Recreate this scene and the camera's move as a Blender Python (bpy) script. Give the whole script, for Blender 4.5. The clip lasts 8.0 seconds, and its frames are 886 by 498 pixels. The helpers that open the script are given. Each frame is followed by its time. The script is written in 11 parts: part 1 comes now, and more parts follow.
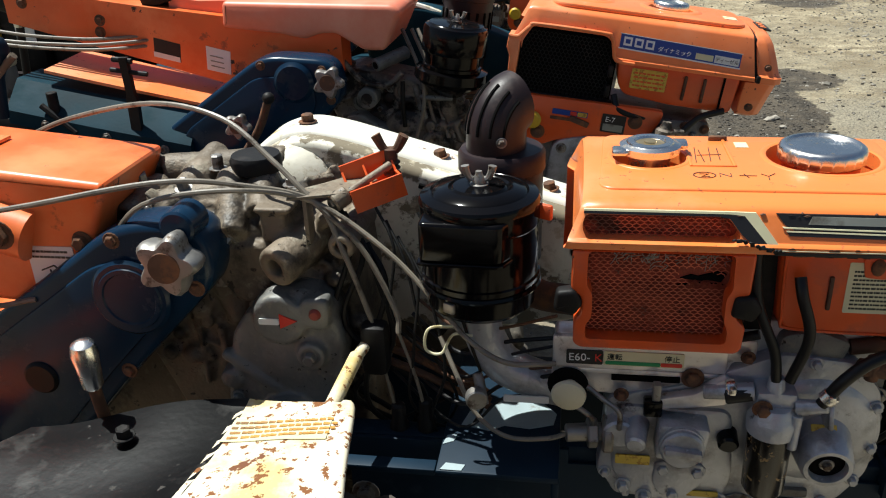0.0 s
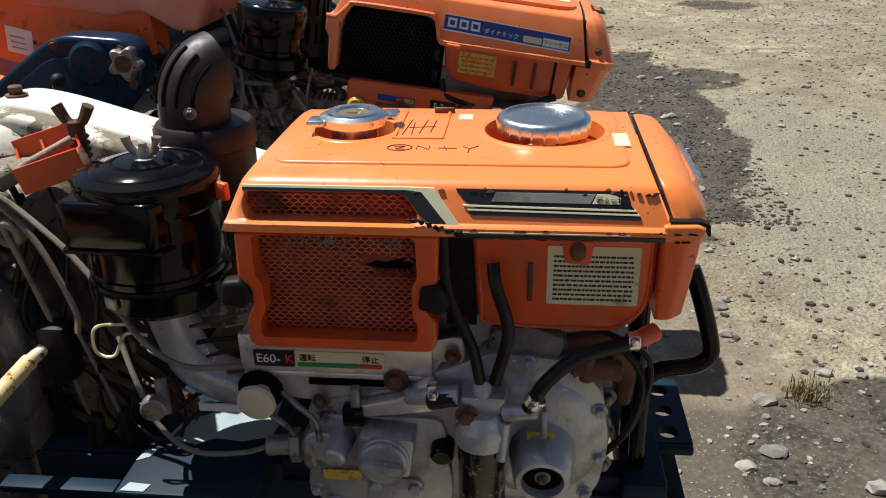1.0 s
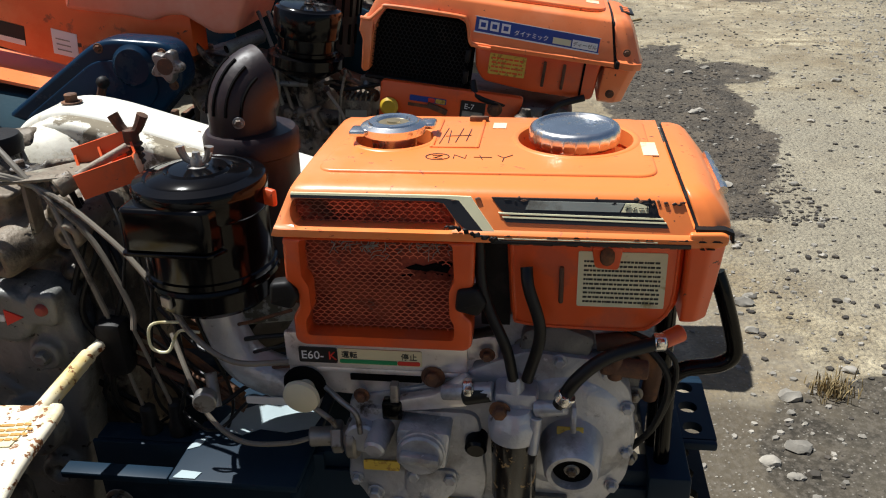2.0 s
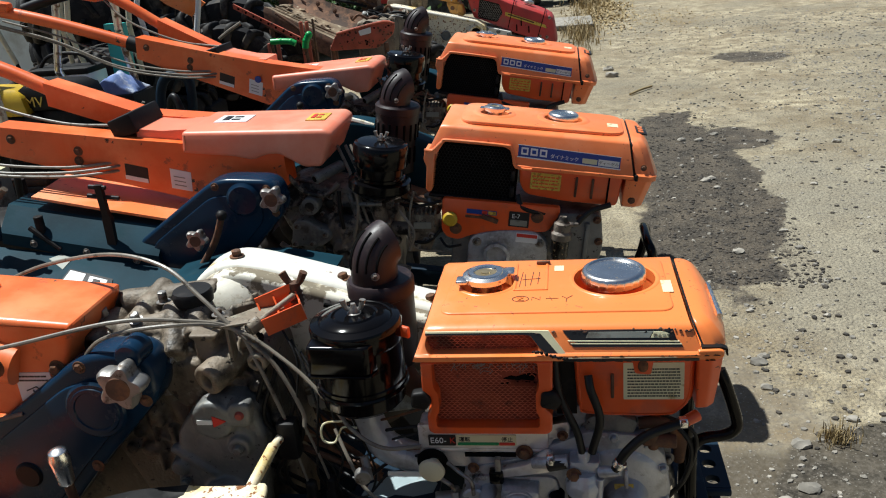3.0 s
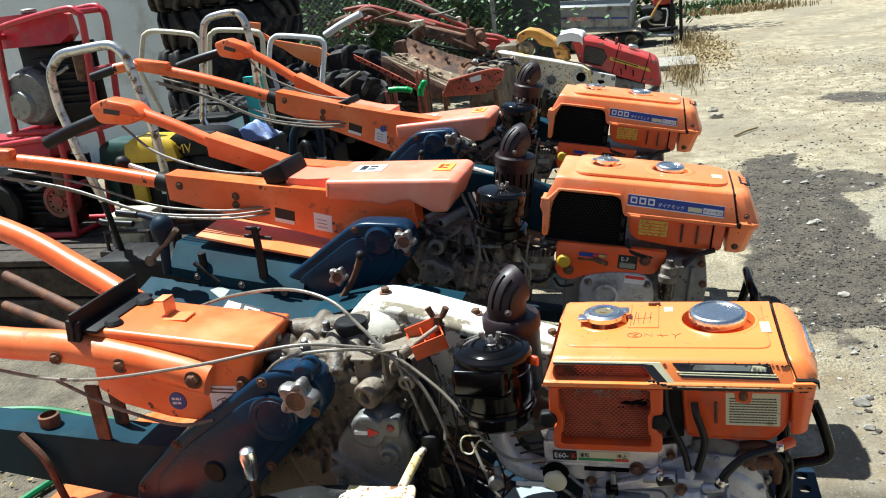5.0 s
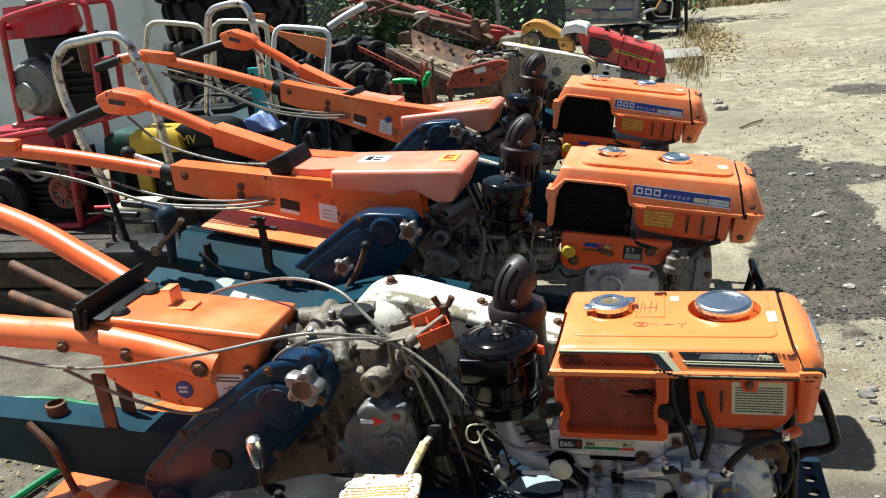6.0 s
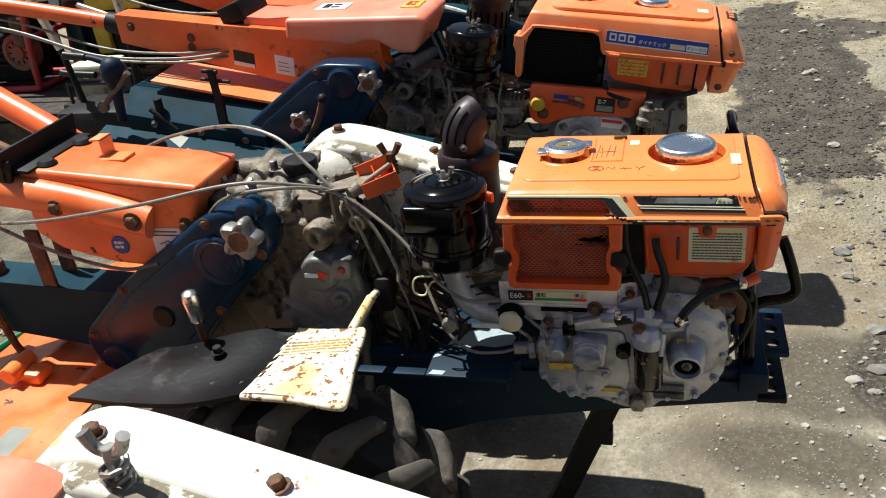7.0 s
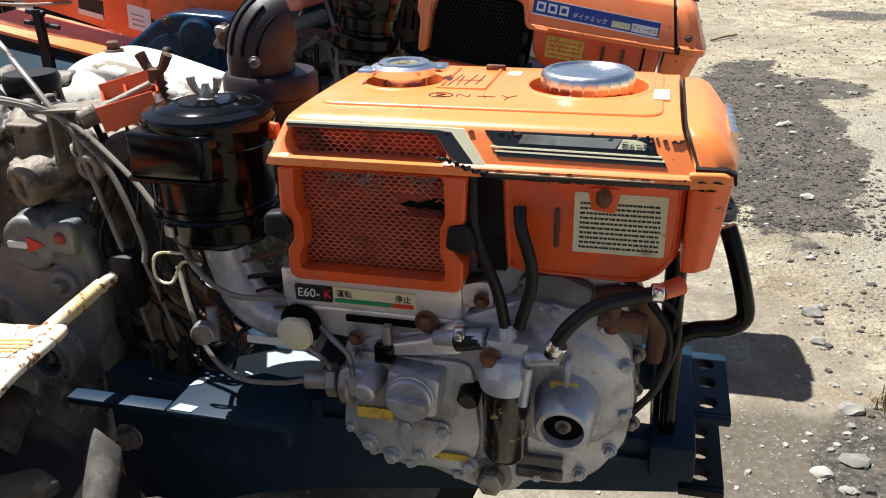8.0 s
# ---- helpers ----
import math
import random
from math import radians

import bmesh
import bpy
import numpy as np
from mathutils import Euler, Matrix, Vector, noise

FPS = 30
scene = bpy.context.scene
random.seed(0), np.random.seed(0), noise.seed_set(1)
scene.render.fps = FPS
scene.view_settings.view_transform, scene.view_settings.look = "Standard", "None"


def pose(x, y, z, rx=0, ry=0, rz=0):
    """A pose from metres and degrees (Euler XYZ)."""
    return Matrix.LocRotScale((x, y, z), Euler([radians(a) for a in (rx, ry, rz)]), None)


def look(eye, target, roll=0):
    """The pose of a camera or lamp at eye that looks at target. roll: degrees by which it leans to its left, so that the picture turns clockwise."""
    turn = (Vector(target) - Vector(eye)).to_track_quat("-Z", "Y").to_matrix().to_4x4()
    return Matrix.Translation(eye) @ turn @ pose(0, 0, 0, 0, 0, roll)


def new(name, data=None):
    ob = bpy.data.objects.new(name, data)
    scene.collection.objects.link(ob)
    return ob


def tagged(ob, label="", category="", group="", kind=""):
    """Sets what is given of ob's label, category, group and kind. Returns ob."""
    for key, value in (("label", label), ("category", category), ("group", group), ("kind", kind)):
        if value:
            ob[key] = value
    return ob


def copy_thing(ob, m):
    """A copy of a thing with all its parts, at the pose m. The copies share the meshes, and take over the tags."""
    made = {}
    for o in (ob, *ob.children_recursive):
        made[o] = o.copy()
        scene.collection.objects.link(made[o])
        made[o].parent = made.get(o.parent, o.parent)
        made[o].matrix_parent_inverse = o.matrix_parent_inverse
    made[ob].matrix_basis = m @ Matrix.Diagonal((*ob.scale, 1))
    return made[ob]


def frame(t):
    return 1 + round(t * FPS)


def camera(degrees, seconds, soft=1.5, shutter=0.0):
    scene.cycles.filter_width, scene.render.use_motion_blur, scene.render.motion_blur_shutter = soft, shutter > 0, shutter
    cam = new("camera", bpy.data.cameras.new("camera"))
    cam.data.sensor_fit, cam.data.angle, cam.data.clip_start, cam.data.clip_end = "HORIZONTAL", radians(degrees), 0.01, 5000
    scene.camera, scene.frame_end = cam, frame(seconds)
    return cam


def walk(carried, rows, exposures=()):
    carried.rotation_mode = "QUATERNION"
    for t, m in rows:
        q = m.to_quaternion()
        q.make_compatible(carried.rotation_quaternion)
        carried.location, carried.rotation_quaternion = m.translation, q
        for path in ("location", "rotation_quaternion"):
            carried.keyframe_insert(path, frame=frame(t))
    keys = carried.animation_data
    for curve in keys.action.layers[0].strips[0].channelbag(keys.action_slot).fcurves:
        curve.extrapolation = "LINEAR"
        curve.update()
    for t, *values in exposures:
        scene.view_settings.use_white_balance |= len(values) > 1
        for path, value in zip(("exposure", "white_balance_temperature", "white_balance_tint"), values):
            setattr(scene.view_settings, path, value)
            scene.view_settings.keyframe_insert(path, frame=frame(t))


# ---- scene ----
# the camera and its walk
cam = camera(56.0, 8.0, 1.1)
PATH = [
    (0, (0.145, -0.084, 1.256), (-0.159, 1.708, 0.421), -2.3),
    (0.5, (0.34, 0.018, 1.196), (0.131, 1.826, 0.368), -1.5),
    (1, (0.431, 0.067, 1.171), (0.239, 1.878, 0.344), -1.1),
    (1.2, (0.437, 0.067, 1.168), (0.244, 1.873, 0.331), -1.2),
    (2.3, (0.421, -0.002, 1.248), (0.143, 1.79, 0.404), -2.2),
    (2.5, (0.418, -0.045, 1.298), (0.133, 1.762, 0.491), -2.8),
    (2.7, (0.397, -0.160, 1.381), (0.133, 1.678, 0.640), -4.2),
    (3, (0.383, -0.312, 1.479), (0.078, 1.524, 0.747), -5.2),
    (3.5, (0.4, -0.46, 1.563), (-0.063, 1.362, 0.88), -6.7),
    (4, (0.385, -0.504, 1.583), (-0.134, 1.319, 0.945), -6.8),
    (4.5, (0.375, -0.537, 1.587), (-0.151, 1.286, 0.955), -6.6),
    (6, (0.365, -0.552, 1.581), (-0.173, 1.262, 0.933), -6.6),
    (6.5, (0.368, -0.535, 1.554), (-0.173, 1.236, 0.799), -6.7),
    (7, (0.422, -0.456, 1.483), (-0.099, 1.238, 0.557), -7.2),
    (7.3, (0.473, -0.386, 1.380), (0.009, 1.308, 0.423), -6.8),
    (7.5, (0.527, -0.25, 1.304), (0.119, 1.484, 0.396), -4.6),
    (7.8, (0.549, -0.106, 1.202), (0.168, 1.693, 0.414), -2.2),
    (8, (0.524, 0.031, 1.115), (0.06, 1.805, 0.317), -1.3),
]
walk(cam, [(t, look(eye, target, roll)) for t, eye, target, roll in PATH], [(0, 0.56, 6200, 4), (1.0, 0.42, 6200, 9), (2.5, 0.56, 6050, 7), (3.0, 0.39, 6000, 5), (3.5, 0.78, 5850, 3), (4.0, 1.06, 5700, 2), (4.5, 1.06, 5750, 2), (6.0, 0.92, 5850, 2), (6.5, 0.66, 5950, 3), (7.0, 0.67, 6150, 6), (7.5, 0.96, 6150, 8), (8.0, 1.11, 5950, 10)])

# ---- light ----
SUN_DIR = Vector((0.37, -0.14, -0.92)).normalized()      # the way the sunlight travels
sun_data = bpy.data.lights.new("sun", "SUN")
sun_data.energy, sun_data.angle, sun_data.color = 5.0, radians(0.55), (1.0, 0.965, 0.90)
sun = new("sun", sun_data)
sun.matrix_world = look((0, 0, 12), Vector((0, 0, 12)) + SUN_DIR)
world = bpy.data.worlds.new("sky")
scene.world = world
world.use_nodes = True
wn = world.node_tree.nodes
sky = wn.new("ShaderNodeTexSky")
sky.sky_type, sky.sun_disc = "NISHITA", False
sky.sun_elevation = math.asin(-SUN_DIR.z)
sky.sun_rotation = math.atan2(-SUN_DIR.x, -SUN_DIR.y)
sky.dust_density, sky.ozone_density = 1.5, 1.2
world.node_tree.links.new(sky.outputs[0], wn["Background"].inputs[0])
wn["Background"].inputs[1].default_value = 0.042


# ---- materials ----
def surface(name, col, rough=0.5, metal=0.0, vary=0.15, scale=14.0, spots=None, bump=0.05, grain=220.0, coat=0.0, islands=False, spec=0.5):
    """A worn surface: base colour with cloudy variation, spots of dirt or rust with their own colour, and fine relief."""
    m = bpy.data.materials.new(name)
    m.use_nodes = True
    nt = m.node_tree
    n, l = nt.nodes, nt.links
    b = n["Principled BSDF"]
    b.inputs["Metallic"].default_value = metal
    b.inputs["Coat Weight"].default_value = coat
    b.inputs["Specular IOR Level"].default_value = spec
    b.inputs["Coat Roughness"].default_value = 0.12
    tc = n.new("ShaderNodeTexCoord")
    cloud = n.new("ShaderNodeTexNoise")
    cloud.inputs["Scale"].default_value, cloud.inputs["Detail"].default_value = scale, 6
    l.new(tc.outputs["Object"], cloud.inputs["Vector"])
    ramp = n.new("ShaderNodeMapRange")
    ramp.inputs["From Min"].default_value, ramp.inputs["From Max"].default_value = 0.3, 0.7
    ramp.inputs["To Min"].default_value, ramp.inputs["To Max"].default_value = 1 - vary, 1 + vary
    l.new(cloud.outputs["Fac"], ramp.inputs["Value"])
    mul = n.new("ShaderNodeMix")
    mul.data_type, mul.blend_type = "RGBA", "MULTIPLY"
    mul.inputs["Factor"].default_value = 1.0
    mul.inputs["A"].default_value = (*col, 1)
    l.new(ramp.outputs["Result"], mul.inputs["B"])
    colour = mul.outputs["Result"]
    if islands:
        geo = n.new("ShaderNodeNewGeometry")
        r2 = n.new("ShaderNodeMapRange")
        r2.inputs["To Min"].default_value, r2.inputs["To Max"].default_value = 0.6, 1.35
        l.new(geo.outputs["Random Per Island"], r2.inputs["Value"])
        m2 = n.new("ShaderNodeMix")
        m2.data_type, m2.blend_type = "RGBA", "MULTIPLY"
        m2.inputs["Factor"].default_value = 1.0
        l.new(colour, m2.inputs["A"])
        l.new(r2.outputs["Result"], m2.inputs["B"])
        colour = m2.outputs["Result"]
    rough_out = None
    for k, (scol, lo, hi, sscale, srough) in enumerate(spots or ()):
        lo, hi = 0.5 + (lo - 0.5) * 0.72, 0.5 + (hi - 0.5) * 0.72
        sp = n.new("ShaderNodeTexNoise")
        sp.inputs["Scale"].default_value, sp.inputs["Detail"].default_value, sp.inputs["Roughness"].default_value = sscale, 8, 0.65
        mp = n.new("ShaderNodeMapping")
        mp.inputs["Location"].default_value = (3.1 * k + 1.3, 7.7 * k, 2.2)
        l.new(tc.outputs["Object"], mp.inputs["Vector"])
        l.new(mp.outputs["Vector"], sp.inputs["Vector"])
        sr = n.new("ShaderNodeMapRange")
        sr.inputs["From Min"].default_value, sr.inputs["From Max"].default_value = lo, hi
        l.new(sp.outputs["Fac"], sr.inputs["Value"])
        mx = n.new("ShaderNodeMix")
        mx.data_type = "RGBA"
        l.new(sr.outputs["Result"], mx.inputs["Factor"])
        l.new(colour, mx.inputs["A"])
        mx.inputs["B"].default_value = (*scol, 1)
        colour = mx.outputs["Result"]
        rm = n.new("ShaderNodeMix")
        l.new(sr.outputs["Result"], rm.inputs["Factor"])
        if rough_out is None:
            rm.inputs["A"].default_value = rough
        else:
            l.new(rough_out, rm.inputs["A"])
        rm.inputs["B"].default_value = srough
        rough_out = rm.outputs["Result"]
    l.new(colour, b.inputs["Base Color"])
    if rough_out is None:
        rv = n.new("ShaderNodeMapRange")
        rv.inputs["To Min"].default_value, rv.inputs["To Max"].default_value = max(0.02, rough - 0.1), min(1.0, rough + 0.1)
        l.new(cloud.outputs["Fac"], rv.inputs["Value"])
        rough_out = rv.outputs["Result"]
    l.new(rough_out, b.inputs["Roughness"])
    if bump:
        fine = n.new("ShaderNodeTexNoise")
        fine.inputs["Scale"].default_value, fine.inputs["Detail"].default_value = grain, 4
        l.new(tc.outputs["Object"], fine.inputs["Vector"])
        bp = n.new("ShaderNodeBump")
        bp.inputs["Strength"].default_value, bp.inputs["Distance"].default_value = bump, 0.004
        l.new(fine.outputs["Fac"], bp.inputs["Height"])
        l.new(bp.outputs["Normal"], b.inputs["Normal"])
    return m


RUST = (0.16, 0.06, 0.025)
DUST = (0.33, 0.27, 0.2)
# the broad pale layer stands for glare on the hood's top
ORANGE = surface("orange_paint", (0.85, 0.225, 0.052), 0.32, 0, 0.07, 7, [((0.85, 0.32, 0.135), 0.46, 0.74, 3, 0.45), ((0.50, 0.11, 0.04), 0.70, 0.74, 60, 0.6), ((0.07, 0.04, 0.03), 0.745, 0.76, 48, 0.8)], 0.04, 70, 0.2)
# hood orange again, darker and redder: shade on the front faces as colour
ORANGE_DEEP_SHADE = surface("deep_orange_shade_paint", (0.72, 0.098, 0.016), 0.34, 0, 0.12, 9, [((0.58, 0.095, 0.03), 0.57, 0.68, 12, 0.5), ((0.07, 0.04, 0.03), 0.73, 0.75, 40, 0.8)], 0.04, 70, 0.15)
SALMON = surface("faded_salmon_plastic", (0.78, 0.22, 0.125), 0.45, 0, 0.10, 8, [((0.84, 0.40, 0.28), 0.42, 0.78, 3, 0.45)], 0.05, 160)
NAVY = surface("navy_paint", (0.006, 0.019, 0.036), 0.55, 0, 0.2, 10, [((0.025, 0.045, 0.065), 0.62, 0.78, 12, 0.5), (DUST, 0.84, 0.92, 16, 0.9)], 0.03, 120, 0.0, spec=0.20)
NAVY_DUSTY = surface("dusty_navy_paint", (0.007, 0.032, 0.048), 0.50, 0, 0.3, 8, [((0.014, 0.042, 0.056), 0.54, 0.74, 9, 0.7), (DUST, 0.86, 0.96, 14, 0.9)], 0.05, 120, spec=0.10)
BLACK = surface("black_gloss_paint", (0.003, 0.0027, 0.003), 0.13, 0, 0.3, 10, [((0.012, 0.009, 0.009), 0.70, 0.85, 14, 0.4)], 0.02, 60, 0.0, spec=0.20)
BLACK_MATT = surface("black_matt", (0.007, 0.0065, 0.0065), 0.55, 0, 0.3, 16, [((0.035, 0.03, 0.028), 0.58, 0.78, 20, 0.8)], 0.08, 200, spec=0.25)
RUBBER = surface("rubber", (0.006, 0.006, 0.0065), 0.42, 0, 0.3, 18, [((0.030, 0.027, 0.024), 0.60, 0.82, 12, 0.8)], 0.06, 260, spec=0.35)
TYRE = surface("tyre_rubber", (0.016, 0.015, 0.015), 0.6, 0, 0.3, 12, [((0.10, 0.085, 0.07), 0.52, 0.74, 7, 0.9)], 0.15, 120, spec=0.2)
BROWN = surface("maroon_heat_stained_steel", (0.017, 0.009, 0.010), 0.44, 0.05, 0.3, 14, [((0.040, 0.022, 0.019), 0.56, 0.78, 20, 0.7)], 0.06, 140, spec=0.4)
CAST = surface("greasy_cast_metal", (0.170, 0.133, 0.093), 0.6, 0.1, 0.35, 9, [((0.030, 0.023, 0.016), 0.52, 0.66, 9, 0.5), ((0.28, 0.255, 0.190), 0.58, 0.76, 26, 0.8), ((0.016, 0.012, 0.009), 0.64, 0.70, 60, 0.4)], 0.45, 140)
# paler copy of CAST: bounce light under the cover put into the colour
CAST_LIFTED = surface("lifted_brown_grey_casting", (0.18, 0.148, 0.117), 0.5, 0.15, 0.35, 11, [((0.014, 0.011, 0.009), 0.49, 0.58, 13, 0.5), ((0.36, 0.31, 0.25), 0.58, 0.74, 24, 0.8), ((0.02, 0.015, 0.012), 0.66, 0.71, 55, 0.5)], 0.45, 130)
CAST_GREY = surface("grey_cast_housing", (0.175, 0.175, 0.166), 0.5, 0.2, 0.3, 12, [((0.055, 0.048, 0.040), 0.54, 0.70, 9, 0.55), ((0.28, 0.26, 0.215), 0.60, 0.78, 30, 0.8), ((0.022, 0.018, 0.014), 0.66, 0.71, 60, 0.5)], 0.4, 140)
SILVER = surface("silver_painted_casting", (0.45, 0.46, 0.49), 0.32, 0.42, 0.20, 18, [((0.075, 0.066, 0.058), 0.68, 0.80, 30, 0.7), ((0.23, 0.22, 0.212), 0.53, 0.70, 9, 0.5), ((0.56, 0.56, 0.58), 0.66, 0.74, 60, 0.4)], 0.3, 130)
STEEL = surface("dull_steel", (0.30, 0.285, 0.265), 0.46, 0.75, 0.25, 30, [((0.10, 0.07, 0.05), 0.56, 0.70, 40, 0.7)], 0.1, 200)
CHROME = surface("chrome", (0.80, 0.79, 0.77), 0.26, 1.0, 0.1, 30, [((0.35, 0.28, 0.2), 0.62, 0.75, 60, 0.5)], 0.02, 100)
WHITE = surface("chipped_white_paint", (0.74, 0.71, 0.62), 0.42, 0, 0.08, 10, [((0.42, 0.33, 0.14), 0.60, 0.70, 11, 0.7), (RUST, 0.69, 0.73, 18, 0.85)], 0.05, 120)
WHITE_RUST = surface("rusty_white_paint", (0.76, 0.70, 0.54), 0.5, 0, 0.06, 10, [((0.66, 0.50, 0.20), 0.50, 0.66, 6, 0.6), ((0.20, 0.075, 0.02), 0.595, 0.615, 62, 0.85), (RUST, 0.69, 0.715, 13, 0.9)], 0.06, 120)
RUSTY = surface("rusty_iron", (0.11, 0.055, 0.032), 0.75, 0.2, 0.4, 20, [((0.22, 0.10, 0.045), 0.5, 0.68, 30, 0.85)], 0.25, 160)
RED = surface("red_paint", (0.42, 0.018, 0.028), 0.4, 0, 0.2, 10, [((0.30, 0.10, 0.07), 0.58, 0.75, 9, 0.7)], 0.04, 120, 0.15)
RED_DUSTY = surface("weathered_red_paint", (0.30, 0.045, 0.030), 0.6, 0, 0.3, 9, [((0.22, 0.12, 0.08), 0.48, 0.68, 10, 0.85)], 0.1, 120)
YELLOW = surface("yellow_paint", (0.55, 0.36, 0.02), 0.45, 0, 0.15, 12, [((0.2, 0.15, 0.05), 0.6, 0.75, 14, 0.7)], 0.04, 120)
RED_DULL = surface("sun_faded_red_paint", (0.46, 0.040, 0.035), 0.45, 0, 0.2, 7, [((0.34, 0.09, 0.07), 0.50, 0.72, 5, 0.7), ((0.10, 0.05, 0.035), 0.70, 0.74, 30, 0.8)], 0.06, 90)
RED_WORN = surface("chipped_red_paint", (0.42, 0.085, 0.045), 0.6, 0, 0.25, 9, [((0.24, 0.10, 0.06), 0.50, 0.66, 8, 0.8), ((0.07, 0.035, 0.022), 0.62, 0.68, 26, 0.8)], 0.15, 110)
RUST_BEAM = surface("rust_brown_steel", (0.19, 0.095, 0.052), 0.75, 0, 0.35, 9, [((0.075, 0.045, 0.030), 0.48, 0.62, 10, 0.8), ((0.34, 0.17, 0.085), 0.58, 0.70, 18, 0.8)], 0.3, 110)
RED_PALE = surface("pale_red_print", (0.42, 0.16, 0.14), 0.5, 0, 0.2, 20, [((0.5, 0.45, 0.42), 0.5, 0.6, 30, 0.7)], 0.0)
OCHRE = surface("ochre_paint", (0.50, 0.25, 0.05), 0.5, 0, 0.2, 9, [((0.25, 0.14, 0.06), 0.55, 0.7, 9, 0.8)], 0.05, 120)
TURQ = surface("turquoise_paint", (0.05, 0.42, 0.38), 0.5, 0, 0.12, 10, [((0.25, 0.3, 0.26), 0.6, 0.75, 10, 0.7)], 0.04, 120)
GREEN_DULL = surface("dull_green_paint", (0.014, 0.055, 0.045), 0.5, 0, 0.25, 9, [((0.06, 0.06, 0.05), 0.56, 0.70, 12, 0.8)], 0.05, 120)
BLUE_CLOTH = surface("pale_blue_cloth", (0.16, 0.22, 0.42), 0.9, 0, 0.2, 14, [((0.42, 0.46, 0.55), 0.50, 0.62, 9, 0.8)], 0.3, 200, spec=0.1)
GREEN = surface("green_hose", (0.01, 0.16, 0.05), 0.4, 0, 0.2, 12, None, 0.05, 200)
GREEN_BRIGHT = surface("green_grip", (0.01, 0.30, 0.06), 0.4, 0, 0.1, 12, None, 0.03, 200)
CABLE = surface("grey_cable", (0.19, 0.165, 0.13), 0.4, 0, 0.2, 30, [((0.07, 0.055, 0.04), 0.58, 0.72, 40, 0.7)], 0.05, 300)
CREAM = surface("cream_label", (0.66, 0.62, 0.40), 0.5, 0, 0.06, 20, [((0.4, 0.33, 0.15), 0.65, 0.75, 30, 0.7)], 0.02, 200)
LABEL_WHITE = surface("white_label", (0.76, 0.76, 0.75), 0.4, 0, 0.05, 20, None, 0.0)
LABEL_YELLOW = surface("yellow_label", (0.62, 0.44, 0.06), 0.45, 0, 0.1, 40, [((0.35, 0.2, 0.03), 0.55, 0.65, 90, 0.6)], 0.0)
LABEL_BLUE = surface("blue_label", (0.012, 0.05, 0.28), 0.35, 0, 0.05, 20, None, 0.0)
LABEL_GREEN = surface("green_label", (0.02, 0.25, 0.09), 0.4, 0, 0.05, 20, None, 0.0)
LABEL_RED = surface("red_label", (0.62, 0.04, 0.025), 0.4, 0, 0.05, 20, None, 0.0)
LABEL_BLACK = surface("black_label", (0.015, 0.014, 0.014), 0.35, 0, 0.1, 20, None, 0.0)
GREY_LABEL = surface("grey_label", (0.25, 0.26, 0.23), 0.4, 0.2, 0.12, 20, [((0.12, 0.11, 0.09), 0.56, 0.70, 14, 0.6)], 0.0)
INK = surface("marker_ink", (0.02, 0.015, 0.02), 0.6, 0, 0.2, 40, None, 0.0)
MESH_ORANGE = surface("painted_wire_screen", (0.58, 0.135, 0.062), 0.6, 0, 0.35, 22, [((0.12, 0.06, 0.04), 0.56, 0.70, 20, 0.8)], 0.0)
# near-black that stands for the shade inside holes, slots and gaps
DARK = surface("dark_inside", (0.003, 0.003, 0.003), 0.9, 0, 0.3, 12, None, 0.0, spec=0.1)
CORE = surface("radiator_core", (0.27, 0.048, 0.022), 0.8, 0, 0.3, 40, [((0.05, 0.016, 0.010), 0.58, 0.70, 20, 0.9), ((0.36, 0.075, 0.032), 0.54, 0.68, 14, 0.9)], 0.4, 260)
WOOD = surface("weathered_wood", (0.050, 0.037, 0.026), 0.85, 0, 0.4, 14, [((0.018, 0.014, 0.011), 0.5, 0.7, 18, 0.9)], 0.4, 120)
WALLM = surface("pale_wall_paint", (0.60, 0.66, 0.68), 0.6, 0, 0.06, 3, [((0.42, 0.44, 0.42), 0.55, 0.75, 2.5, 0.8)], 0.03, 60)
GALV = surface("galvanised_sheet", (0.26, 0.27, 0.27), 0.5, 0.4, 0.15, 6, [((0.10, 0.09, 0.08), 0.56, 0.75, 5, 0.7)], 0.05, 60)
GALV_DARK = surface("weathered_dark_sheet", (0.085, 0.095, 0.095), 0.6, 0.3, 0.25, 6, [((0.03, 0.026, 0.022), 0.52, 0.72, 5, 0.8)], 0.05, 60)
DIRT = surface("dirt_caked_sheet", (0.21, 0.150, 0.092), 0.8, 0, 0.35, 9, [((0.11, 0.06, 0.03), 0.50, 0.66, 7, 0.8), ((0.45, 0.38, 0.26), 0.56, 0.72, 16, 0.85)], 0.4, 90)
LEAF = surface("leaf", (0.055, 0.12, 0.025), 0.5, 0, 0.25, 20, None, 0.0, islands=True)
DRY = surface("dry_grass", (0.30, 0.22, 0.10), 0.7, 0, 0.2, 20, None, 0.0, islands=True)
STONE = surface("pale_stone", (0.27, 0.245, 0.205), 0.85, 0, 0.25, 20, None, 0.25, 200, islands=True)
AMBER = surface("sediment_bowl", (0.008, 0.006, 0.005), 0.22, 0, 0.4, 30, [((0.34, 0.22, 0.09), 0.62, 0.66, 70, 0.5)], 0.0, 60, 0.3)
PLASTIC_CREAM = surface("cream_plastic", (0.62, 0.58, 0.42), 0.4, 0, 0.08, 20, [((0.4, 0.33, 0.2), 0.6, 0.75, 40, 0.6)], 0.02, 100)
